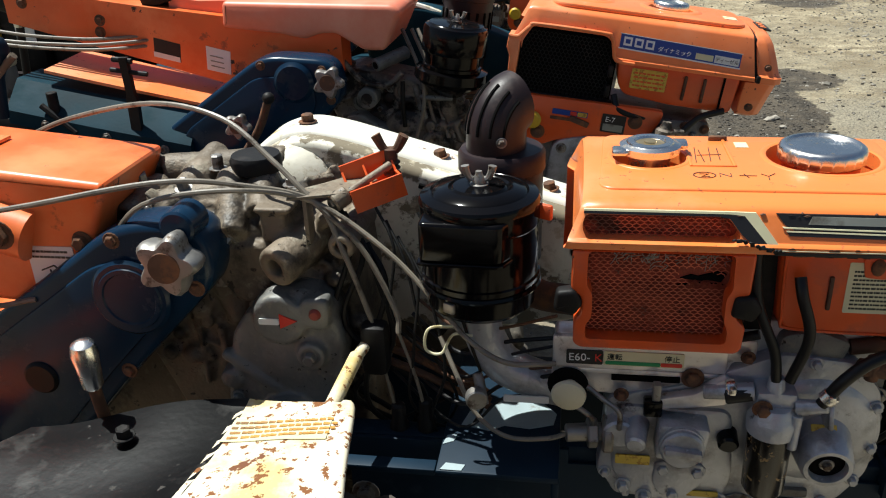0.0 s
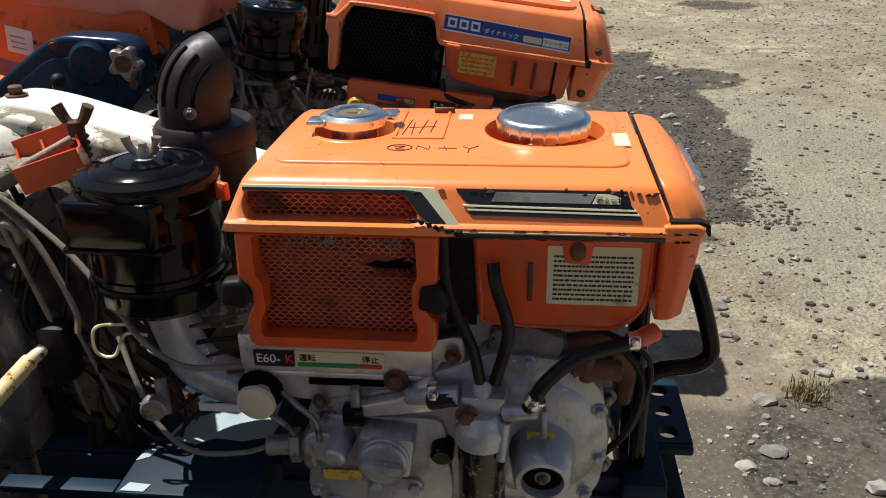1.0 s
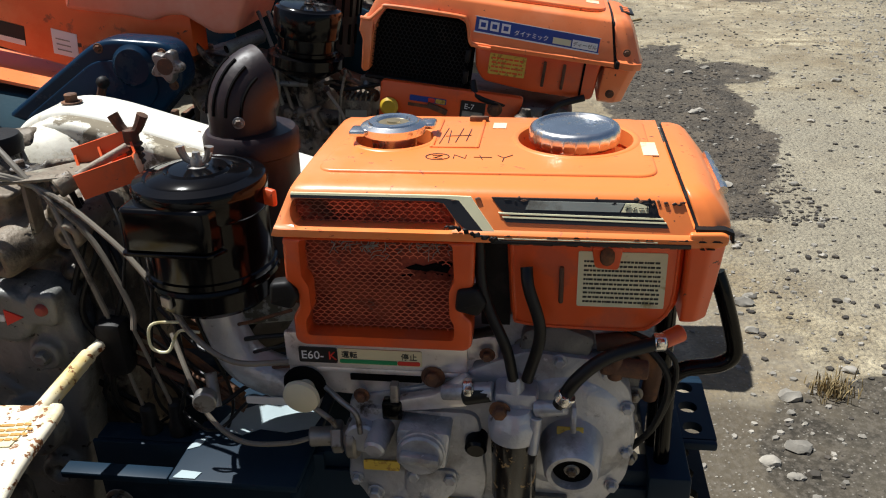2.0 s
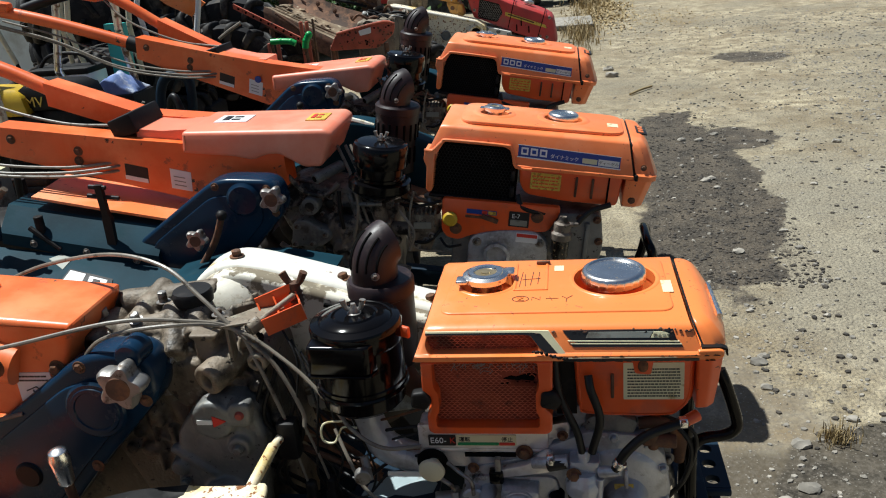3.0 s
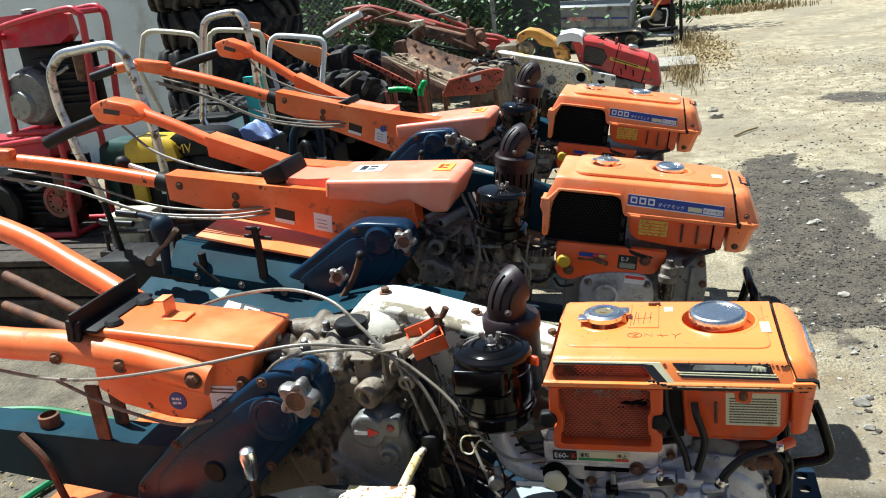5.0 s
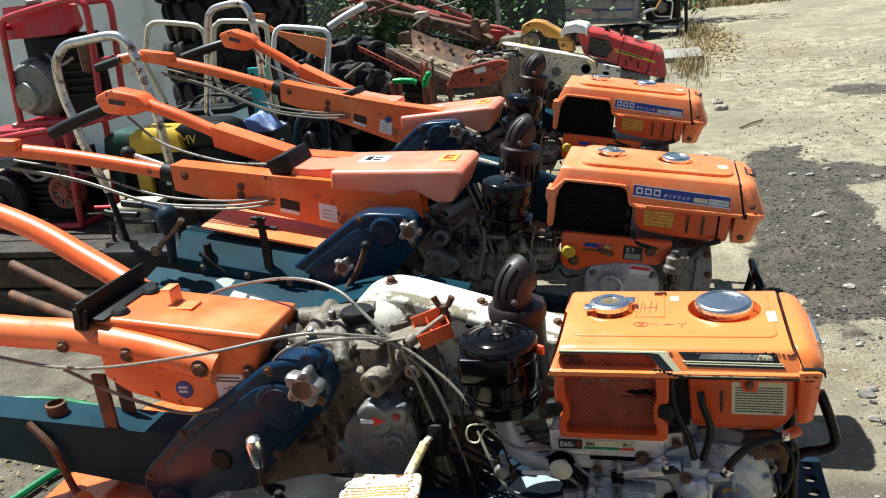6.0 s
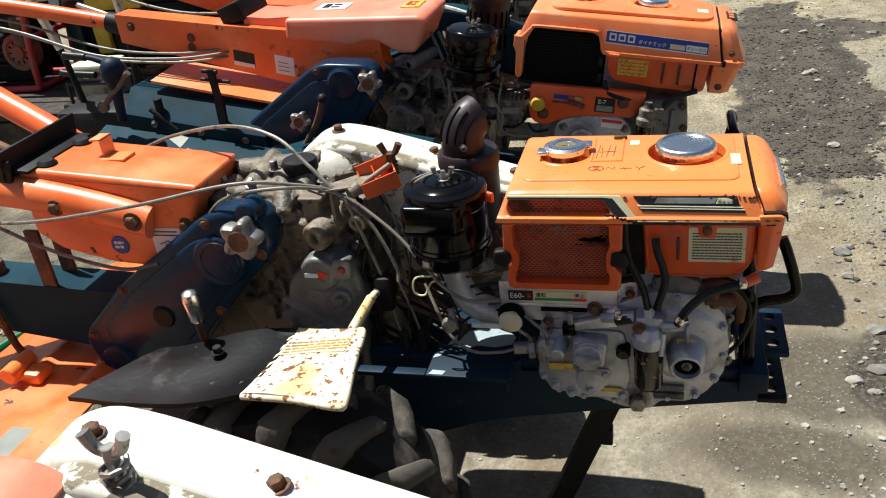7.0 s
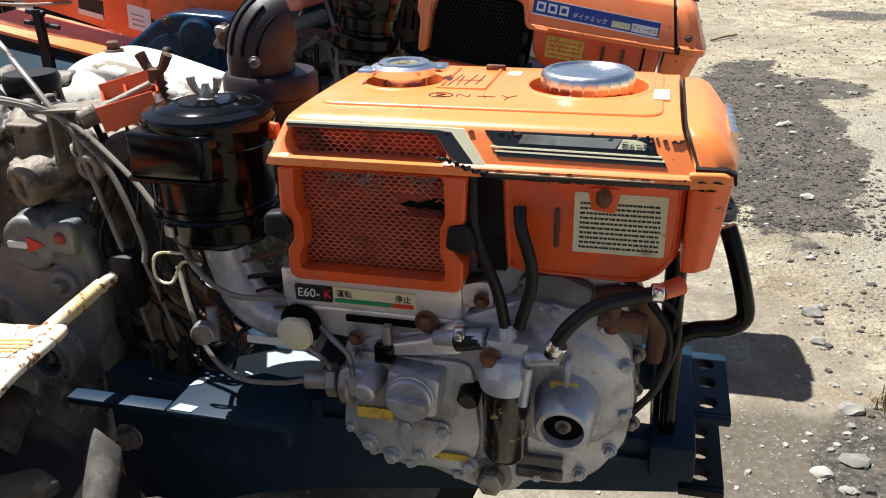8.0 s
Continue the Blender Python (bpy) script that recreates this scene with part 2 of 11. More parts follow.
CHROME_WORN = surface("rusting_chrome", (0.62, 0.61, 0.58), 0.3, 0.85, 0.15, 12, [((0.22, 0.15, 0.09), 0.52, 0.64, 22, 0.7)], 0.05, 120)
BRASS = surface("tarnished_brass", (0.42, 0.33, 0.19), 0.38, 0.8, 0.2, 40, None, 0.05, 200)
DARK_STONE = surface("dark_damp_stone", (0.052, 0.043, 0.033), 0.7, 0, 0.25, 20, None, 0.25, 200, islands=True)
CASE_BLUE = surface("deep_blue_paint", (0.0060, 0.0225, 0.050), 0.25, 0, 0.25, 9, [((0.022, 0.042, 0.062), 0.60, 0.78, 10, 0.45), (DUST, 0.78, 0.84, 26, 0.9)], 0.03, 120, 0.0, spec=0.24)
ORANGE_FADED = surface("faded_orange_paint", (0.86, 0.215, 0.062), 0.36, 0, 0.07, 7, [((0.87, 0.32, 0.15), 0.46, 0.74, 3, 0.5), ((0.50, 0.11, 0.04), 0.70, 0.74, 60, 0.6), ((0.07, 0.04, 0.03), 0.745, 0.76, 48, 0.8)], 0.04, 70, 0.15)
LUG = surface("dusty_lug_rubber", (0.085, 0.075, 0.062), 0.8, 0, 0.3, 9, [((0.05, 0.044, 0.038), 0.50, 0.62, 14, 0.9), ((0.26, 0.23, 0.185), 0.56, 0.70, 4, 0.9)], 0.25, 90, spec=0.2)
STAINED = surface("grease_stained_white_paint", (0.74, 0.70, 0.57), 0.45, 0, 0.08, 8, [((0.50, 0.36, 0.10), 0.52, 0.66, 7, 0.6), ((0.14, 0.09, 0.045), 0.62, 0.67, 16, 0.8)], 0.08, 90)
FLAKING = surface("flaking_cream_paint", (0.68, 0.64, 0.53), 0.55, 0, 0.1, 12, [((0.20, 0.165, 0.11), 0.50, 0.55, 15, 0.85), ((0.48, 0.42, 0.30), 0.56, 0.70, 30, 0.7)], 0.25, 60)
PALE_BLUE = surface("bare_primer", (0.32, 0.39, 0.41), 0.5, 0, 0.1, 20, [((0.2, 0.2, 0.18), 0.62, 0.72, 30, 0.7)], 0.05, 120)


# ---- mesh tools ----
def part(name, bm, material, parent=None, label="", smooth=True):
    """Links a bmesh as one mesh object under a thing or a part."""
    me = bpy.data.meshes.new(name)
    bmesh.ops.recalc_face_normals(bm, faces=bm.faces[:])
    bm.to_mesh(me)
    bm.free()
    me.materials.append(material)
    if smooth:
        for p in me.polygons:
            p.use_smooth = p.loop_total < 9         # broad flat faces keep their own normal
        me.set_sharp_from_angle(angle=radians(38))
    ob = new(name, me)
    if parent is not None:
        ob.parent = parent
        ob.matrix_parent_inverse = parent.matrix_world.inverted()
    if label:
        tagged(ob, label)
    return ob


def thing(name, x, y, z, label, category, group=""):
    """An Empty at the base of a thing."""
    ob = new(name)
    ob.location = (x, y, z)
    ob.empty_display_size = 0.05
    bpy.context.view_layer.update()
    return tagged(ob, label, category, group)


def box(bm, c, s, bevel=0.0, rot=None, seg=2):
    """A box of centre c and size s, with rounded edges, turned by rot (degrees about x, y, z)."""
    r = bmesh.ops.create_cube(bm, size=1.0)
    vs = r["verts"]
    bmesh.ops.scale(bm, vec=s, verts=vs)
    if bevel:
        es = list({e for v in vs for e in v.link_edges})
        rb = bmesh.ops.bevel(bm, geom=es, offset=min(bevel, 0.49 * min(s)), segments=seg, affect="EDGES", profile=0.5)
        vs = list({v for f in rb["faces"] for v in f.verts} | {v for v in vs if v.is_valid})
    m = Matrix.Translation(c)
    if rot:
        m = m @ pose(0, 0, 0, *rot)
    bmesh.ops.transform(bm, matrix=m, verts=vs)
    return vs


def slab(bm, a, b, bevel=0.0, seg=2):
    """A box from corner a to corner b."""
    return box(bm, [(p + q) / 2 for p, q in zip(a, b)], [abs(q - p) for p, q in zip(a, b)], bevel, None, seg)


def lathe(bm, profile, n=24, m=Matrix(), closed=True):
    """Turns (radius, height) pairs about the z axis and places the form with m."""
    rings = []
    for r, h in profile:
        rings.append([bm.verts.new(m @ Vector((r * math.cos(2 * math.pi * i / n), r * math.sin(2 * math.pi * i / n), h))) for i in range(n)])
    for a, b in zip(rings, rings[1:]):
        for i in range(n):
            bm.faces.new((a[i], a[(i + 1) % n], b[(i + 1) % n], b[i]))
    if closed:
        bm.faces.new(rings[0][::-1])
        bm.faces.new(rings[-1])


def along(p, q):
    """The pose that stands at p with its z axis towards q."""
    return Matrix.Translation(p) @ (Vector(q) - Vector(p)).to_track_quat("Z", "Y").to_matrix().to_4x4()


def rod(bm, p, q, r, r2=None, n=14, bevel=0.0):
    """A round bar from p to q, with an eased rim."""
    h = (Vector(q) - Vector(p)).length
    r2 = r if r2 is None else r2
    b = min(bevel or 0.12 * min(r, r2), 0.4 * h)
    lathe(bm, [(r - b, 0), (r, b), (r2, h - b), (r2 - b, h)], n, along(p, q))


def smooth_line(pts, k=6):
    """A Catmull-Rom line through the points."""
    p = [Vector(q) for q in pts]
    p = [2 * p[0] - p[1]] + p + [2 * p[-1] - p[-2]]
    out = []
    for i in range(1, len(p) - 2):
        for j in range(k):
            t = j / k
            a, b, c, d = p[i - 1], p[i], p[i + 1], p[i + 2]
            out.append(0.5 * ((2 * b) + (c - a) * t + (2 * a - 5 * b + 4 * c - d) * t * t + (3 * b - a - 3 * c + d) * t ** 3))
    out.append(p[-2])
    return out


def tube(bm, pts, r, n=10, k=6, taper=None):
    """A bent tube through the points; k = 1 keeps the corners."""
    line = smooth_line(pts, k) if k > 1 else [Vector(q) for q in pts]
    rings, side = [], None
    for i, c in enumerate(line):
        d = (line[min(i + 1, len(line) - 1)] - line[max(i - 1, 0)]).normalized()
        if side is None:
            side = d.orthogonal().normalized()
        side = (side - d * side.dot(d)).normalized()
        up = d.cross(side)
        rr = r if taper is None else r + (taper - r) * i / (len(line) - 1)
        rings.append([bm.verts.new(c + rr * (side * math.cos(2 * math.pi * j / n) + up * math.sin(2 * math.pi * j / n))) for j in range(n)])
    for a, b in zip(rings, rings[1:]):
        for j in range(n):
            bm.faces.new((a[j], a[(j + 1) % n], b[(j + 1) % n], b[j]))
    bm.faces.new(rings[0][::-1])
    bm.faces.new(rings[-1])


def prism(bm, outline, y0, y1, bevel=0.0, axis="y", seg=2):
    """An outline of (x, z) pairs drawn out from y0 to y1; axis "z" takes (x, y) pairs, axis "x" takes (y, z) pairs."""
    def at(a, b, d):
        return {"y": (a, d, b), "z": (a, b, d), "x": (d, a, b)}[axis]
    f = bm.faces.new([bm.verts.new(at(a, b, y0)) for a, b in outline])
    ext = bmesh.ops.extrude_face_region(bm, geom=[f])
    vs = [g for g in ext["geom"] if isinstance(g, bmesh.types.BMVert)]
    d = {"y": (0, y1 - y0, 0), "z": (0, 0, y1 - y0), "x": (y1 - y0, 0, 0)}[axis]
    bmesh.ops.translate(bm, vec=d, verts=vs)
    if bevel:
        caps = [e for v in list(f.verts) + vs for e in v.link_edges if abs(sum((a - b) * c for a, b, c in zip(e.verts[0].co, e.verts[1].co, d))) < 1e-9]
        bmesh.ops.bevel(bm, geom=list(set(caps)), offset=bevel, segments=seg, affect="EDGES", profile=0.5)


def rounded(outline, r, n=4):
    """An outline with its corners rounded by r."""
    out = []
    k = len(outline)
    for i in range(k):
        a, b, c = (Vector(outline[j % k]) for j in (i - 1, i, i + 1))
        da, dc = (a - b), (c - b)
        rr = min(r, 0.45 * da.length, 0.45 * dc.length)
        p, q = b + da.normalized() * rr, b + dc.normalized() * rr
        for j in range(n + 1):
            t = j / n
            out.append(tuple((1 - t) ** 2 * p + 2 * t * (1 - t) * b + t * t * q))
    return out


def loft(bm, sections):
    """A skin over rings with the same number of points, closed at both ends."""
    rings = [[bm.verts.new(p) for p in s] for s in sections]
    n = len(rings[0])
    for a, b in zip(rings, rings[1:]):
        for j in range(n):
            bm.faces.new((a[j], a[(j + 1) % n], b[(j + 1) % n], b[j]))
    bm.faces.new(rings[0][::-1])
    bm.faces.new(rings[-1])


def ball(bm, c, r, sx=1, sy=1, sz=1, sub=2):
    v = bmesh.ops.create_icosphere(bm, subdivisions=sub, radius=r)["verts"]
    bmesh.ops.transform(bm, matrix=Matrix.Translation(c) @ Matrix.Diagonal((sx, sy, sz, 1)), verts=v)


def bolt(bm, p, way, r=0.008, h=0.007):
    """A hexagon head on a round washer."""
    p, w = Vector(p), Vector(way).normalized()
    rod(bm, p, p + w * 0.002, r * 1.5, n=14)
    lathe(bm, [(r, 0.002), (r, h), (r * 0.75, h + 0.0015)], 6, along(p, p + w))


BOLT_MESHES = {}


def bolts(parent, places, mat, name="bolt"):
    """Hexagon bolts, each an object of its own on a shared mesh: (place, way, radius, height)."""
    for p, way, r, h in places:
        key = (round(r, 4), round(h, 4), mat.name)
        if key not in BOLT_MESHES:
            bm = bmesh.new()
            bolt(bm, (0, 0, 0), (0, 0, 1), r, h)
            me = bpy.data.meshes.new(name)
            bmesh.ops.recalc_face_normals(bm, faces=bm.faces[:])
            bm.to_mesh(me)
            bm.free()
            me.materials.append(mat)
            BOLT_MESHES[key] = me
        ob = new(name, BOLT_MESHES[key])
        ob.parent = parent
        ob.matrix_parent_inverse = parent.matrix_world.inverted()
        ob.matrix_basis = along(p, Vector(p) + Vector(way))


def lump(bm, amount, freq, seed=0.0):
    """Unevenness over all the points of a form."""
    for v in bm.verts:
        v.co += Vector(noise.noise_vector((v.co * freq) + Vector((seed, seed, seed)))) * amount


def lettering(name, text, size, m, material, parent, thick=0.0004):
    """Words in the built-in font, as a mesh; m stands at the left end of the base line, its x axis along the words."""
    cu = bpy.data.curves.new(name, "FONT")
    cu.body, cu.size, cu.extrude, cu.resolution_u = text, size, thick, 3
    tmp = bpy.data.objects.new(name, cu)
    me = bpy.data.meshes.new_from_object(tmp)
    bpy.data.objects.remove(tmp)
    me.transform(m)
    me.materials.clear()
    me.materials.append(material)
    ob = new(name, me)
    ob.parent = parent
    ob.matrix_parent_inverse = parent.matrix_world.inverted()
    return ob


FRONT = Matrix(((1, 0, 0), (0, 0, -1), (0, 1, 0))).to_4x4()      # words on a face that looks towards -y


def bars(bm, x0, x1, y, zs, h, gaps=0.0, seed=1):
    """Rows of unreadable writing as plain bars on a face towards -y."""
    rnd = random.Random(seed)
    for z in zs:
        x = x0
        while x < x1 - 0.002:
            w = min(rnd.uniform(0.5, 1.6) * gaps, x1 - x) if gaps else x1 - x
            slab(bm, (x, y - 0.0004, z), (x + w * 0.82 if gaps else x1, y + 0.0003, z + h))
            x += w if gaps else x1
BARE = surface("worn_bare_sheet", (0.80, 0.76, 0.74), 0.30, 0.55, 0.14, 9, [((0.22, 0.16, 0.11), 0.62, 0.74, 26, 0.6), ((0.46, 0.40, 0.35), 0.52, 0.70, 6, 0.45)], 0.06, 140)
BLACK_SHEET = surface("black_rubber_sheet", (0.0035, 0.0035, 0.004), 0.34, 0, 0.3, 9, [((0.030, 0.028, 0.026), 0.60, 0.78, 7, 0.55), ((0.05, 0.045, 0.04), 0.70, 0.74, 40, 0.9)], 0.08, 90, spec=0.4)
ORANGE_WORN = surface("worn_orange_paint", (0.80, 0.135, 0.024), 0.36, 0, 0.10, 7, [((0.86, 0.24, 0.075), 0.48, 0.74, 4, 0.45), ((0.42, 0.09, 0.03), 0.66, 0.74, 16, 0.6), ((0.06, 0.035, 0.025), 0.715, 0.74, 22, 0.8)], 0.05, 70, 0.15)


# ---- parts that several machines share ----
def pressed_ring(x, y0, y1, zb, zt, lean=0.0, inset=0.0, drop=0.0, rise=0.006):
    """A section of a pressed hood: turned lip, side leaning in to a soft shoulder, crowned top."""
    a, b, t = y0 + inset, y1 - inset, zt - drop
    half = [(a + 0.008, zb), (a - 0.0005, zb + 0.0005), (a - 0.002, zb + 0.0025), (a - 0.002, zb + 0.0095), (a, zb + 0.0115), (a + 0.003, zb + 0.013), (a + 0.014, t - 0.010), (a + 0.017, t - 0.005), (a + 0.023, t - 0.001), (a + 0.034, t + 0.0008), (a + 0.06, t + rise * 0.6), (a + 0.09, t + rise * 0.9)]
    ring = half + [((a + b) / 2, t + rise)] + [(a + b - y, z) for y, z in half[::-1]]
    return [(x + lean * (z - zb), y, z) for y, z in ring]


def pressed_hood(bm, x0, x1, y0, y1, zb, zt, lean0, lean1, rise=0.006, n=14):
    """One long hood pressing, drawn in and rounded at its left end and cut slanting at the other."""
    rings = [pressed_ring(x0 + 0.010, y0, y1, zb, zt, lean0, 0.020, 0.016, rise * 0.5), pressed_ring(x0 + 0.003, y0, y1, zb, zt, lean0, 0.008, 0.008, rise * 0.7), pressed_ring(x0, y0, y1, zb, zt, lean0, 0.002, 0.003, rise), pressed_ring(x0 + 0.006, y0, y1, zb, zt, lean0, 0.0, 0.0, rise)]
    for i in range(1, n + 1):
        t = i / n
        rings.append(pressed_ring(x0 + 0.006 + (x1 - x0 - 0.006) * t, y0, y1, zb, zt, lean0 * (1 - t) ** 3 + lean1 * t ** 3, 0, 0, rise))
    loft(bm, rings)


def nose_cap(bm, y0, y1, levels):
    """The end piece of a hood from its levels (z, left, right, inset)."""
    rings = []
    for z, a, b, ins in levels:
        c, d, w = y0 + ins, y1 - ins, min(0.55 * (b - a), 0.026)
        rings.append([(x, y, z) for x, y in rounded([(a, c), (b - w, c), (b - w * 0.28, c + w * 0.7), (b, c + 0.075), (b, d - 0.075), (b - w * 0.28, d - w * 0.7), (b - w, d), (a, d)], 0.004, 4)])
    loft(bm, rings)


def carve(ob, outline, y0, y1):
    """Cuts an opening with an outline of (x, z) pairs into a part."""
    bm = bmesh.new()
    prism(bm, outline, y0, y1)
    cut = part("cutter", bm, DARK)
    md = ob.modifiers.new("opening", "BOOLEAN")
    md.operation, md.solver, md.object = "DIFFERENCE", "EXACT", cut
    bpy.context.view_layer.update()
    me = bpy.data.meshes.new_from_object(ob.evaluated_get(bpy.context.evaluated_depsgraph_get()))
    ob.modifiers.clear()
    me.materials.clear()
    me.materials.append(ob.data.materials[0])
    ob.data = me
    bpy.data.objects.remove(cut)
    for p in me.polygons:
        p.use_smooth, p.material_index = p.loop_total < 9, 0
    me.set_sharp_from_angle(angle=radians(30))


def wire_screen(bm, x0, x1, z0, z1, y, cell=0.0062, w=0.0008, hole=None, flat=1.0):
    """Hexagonal wire netting in an upright frame."""
    rows = int((z1 - z0) / (cell * 0.87 * flat)) + 1
    cols = int((x1 - x0) / cell) + 1
    def wire(a, b):
        d = (Vector(b) - Vector(a))
        s = Vector((-d.z, 0, d.x)).normalized() * w
        dy = Vector((0, 0.0012, 0))
        a, b = Vector(a), Vector(b)
        v = [bm.verts.new(p) for p in (a - s, b - s, b + s, a + s, a + dy, b + dy)]
        bm.faces.new((v[0], v[1], v[2], v[3]))
        bm.faces.new((v[3], v[2], v[5], v[4]))
    for r in range(rows):
        for c in range(cols):
            x = x0 + (c + 0.5 * (r % 2)) * cell
            z = z0 + r * cell * 0.87 * flat
            if x + cell > x1 or z + cell > z1:
                continue
            if hole and hole[0] < x < hole[1] and hole[2] < z < hole[3] and noise.noise(Vector((x * 60, z * 90, 0))) > -0.15:
                continue
            top, left = (x, y, z + cell * flat * 0.66), (x - cell / 2, y, z + cell * flat * 0.21)
            right, low = (x + cell / 2, y, z + cell * flat * 0.21), (x + cell / 2, y, z - cell * flat * 0.21)
            wire(top, left)
            wire(top, right)
            wire(right, low)


def clogged(parent, x0, x1, z0, z1):
    """Rust-red chaff caught behind the lower netting, with a ragged upper edge and a gap at the tear."""
    bm = bmesh.new()
    n, rows = 60, 14
    grid = []
    for i in range(n + 1):
        u = i / n
        top = z1 + 0.014 * noise.noise(Vector((u * 9, 3.3, 0))) + 0.007 * noise.noise(Vector((u * 31, 1.7, 0)))
        grid.append([bm.verts.new((x0 + (x1 - x0) * u, 0.8146 + 0.0012 * noise.noise(Vector((u * 40, k * 1.1, 2.0))), z0 + (top - z0) * k / rows)) for k in range(rows + 1)])
    for i in range(n):
        for k in range(rows):
            bm.faces.new((grid[i][k], grid[i + 1][k], grid[i + 1][k + 1], grid[i][k + 1]))
    bmesh.ops.solidify(bm, geom=bm.faces[:], thickness=0.0008)
    part("chaff", bm, CORE, parent, "rust-red chaff clogging the screen")


def radiator_cap(parent, c, r, m=Matrix()):
    bm = bmesh.new()
    lathe(bm, [(r * 0.55, -0.022), (r * 0.55, -0.004), (r * 0.78, -0.003), (r * 0.80, 0.006), (r * 0.62, 0.009), (r * 0.60, 0.011), (r * 0.42, 0.011), (r * 0.38, 0.007), (r * 0.16, 0.007), (r * 0.12, 0.010), (0.0005, 0.011)], 28, Matrix.Translation(c) @ m)
    for s in (-1, 1):
        box(bm, Vector(c) + m @ Vector((s * r * 0.86, s * 0.004, 0.002)), (r * 0.42, r * 0.52, 0.008), 0.0035)
    cap = part("radiator_cap", bm, CHROME, parent, "chrome radiator cap with two ears")
    bm = bmesh.new()
    lathe(bm, [(r * 0.37, 0.0072), (r * 0.36, 0.0085), (r * 0.17, 0.0085), (r * 0.16, 0.0105), (0.0005, 0.0112)], 24, Matrix.Translation(c) @ m)
    part("cap_centre", bm, BRASS, cap, "tarnished brass centre")


def fuel_cap(parent, c, r, m=Matrix()):
    bm = bmesh.new()
    prof = [(0.7, -0.012), (0.96, -0.010), (1.0, -0.007), (1.0, 0.005), (0.97, 0.009), (0.90, 0.0115), (0.84, 0.0115), (0.80, 0.009), (0.2, 0.010), (0.01, 0.010)]
    n, rings = 192, []
    for q, h in prof:
        ring = []
        for i in range(n):
            a = 2 * math.pi * i / n
            k = 1.0 + (0.006 * max(-0.7, math.cos(i * 24 * 2 * math.pi / n)) if q == 1.0 else 0.0)
            ring.append(Vector(c) + Vector((r * q * k * math.cos(a), r * q * k * math.sin(a), h)))
        rings.append(ring)
    loft(bm, rings)
    part("fuel_cap", bm, CHROME, parent, "large knurled chrome fuel cap")


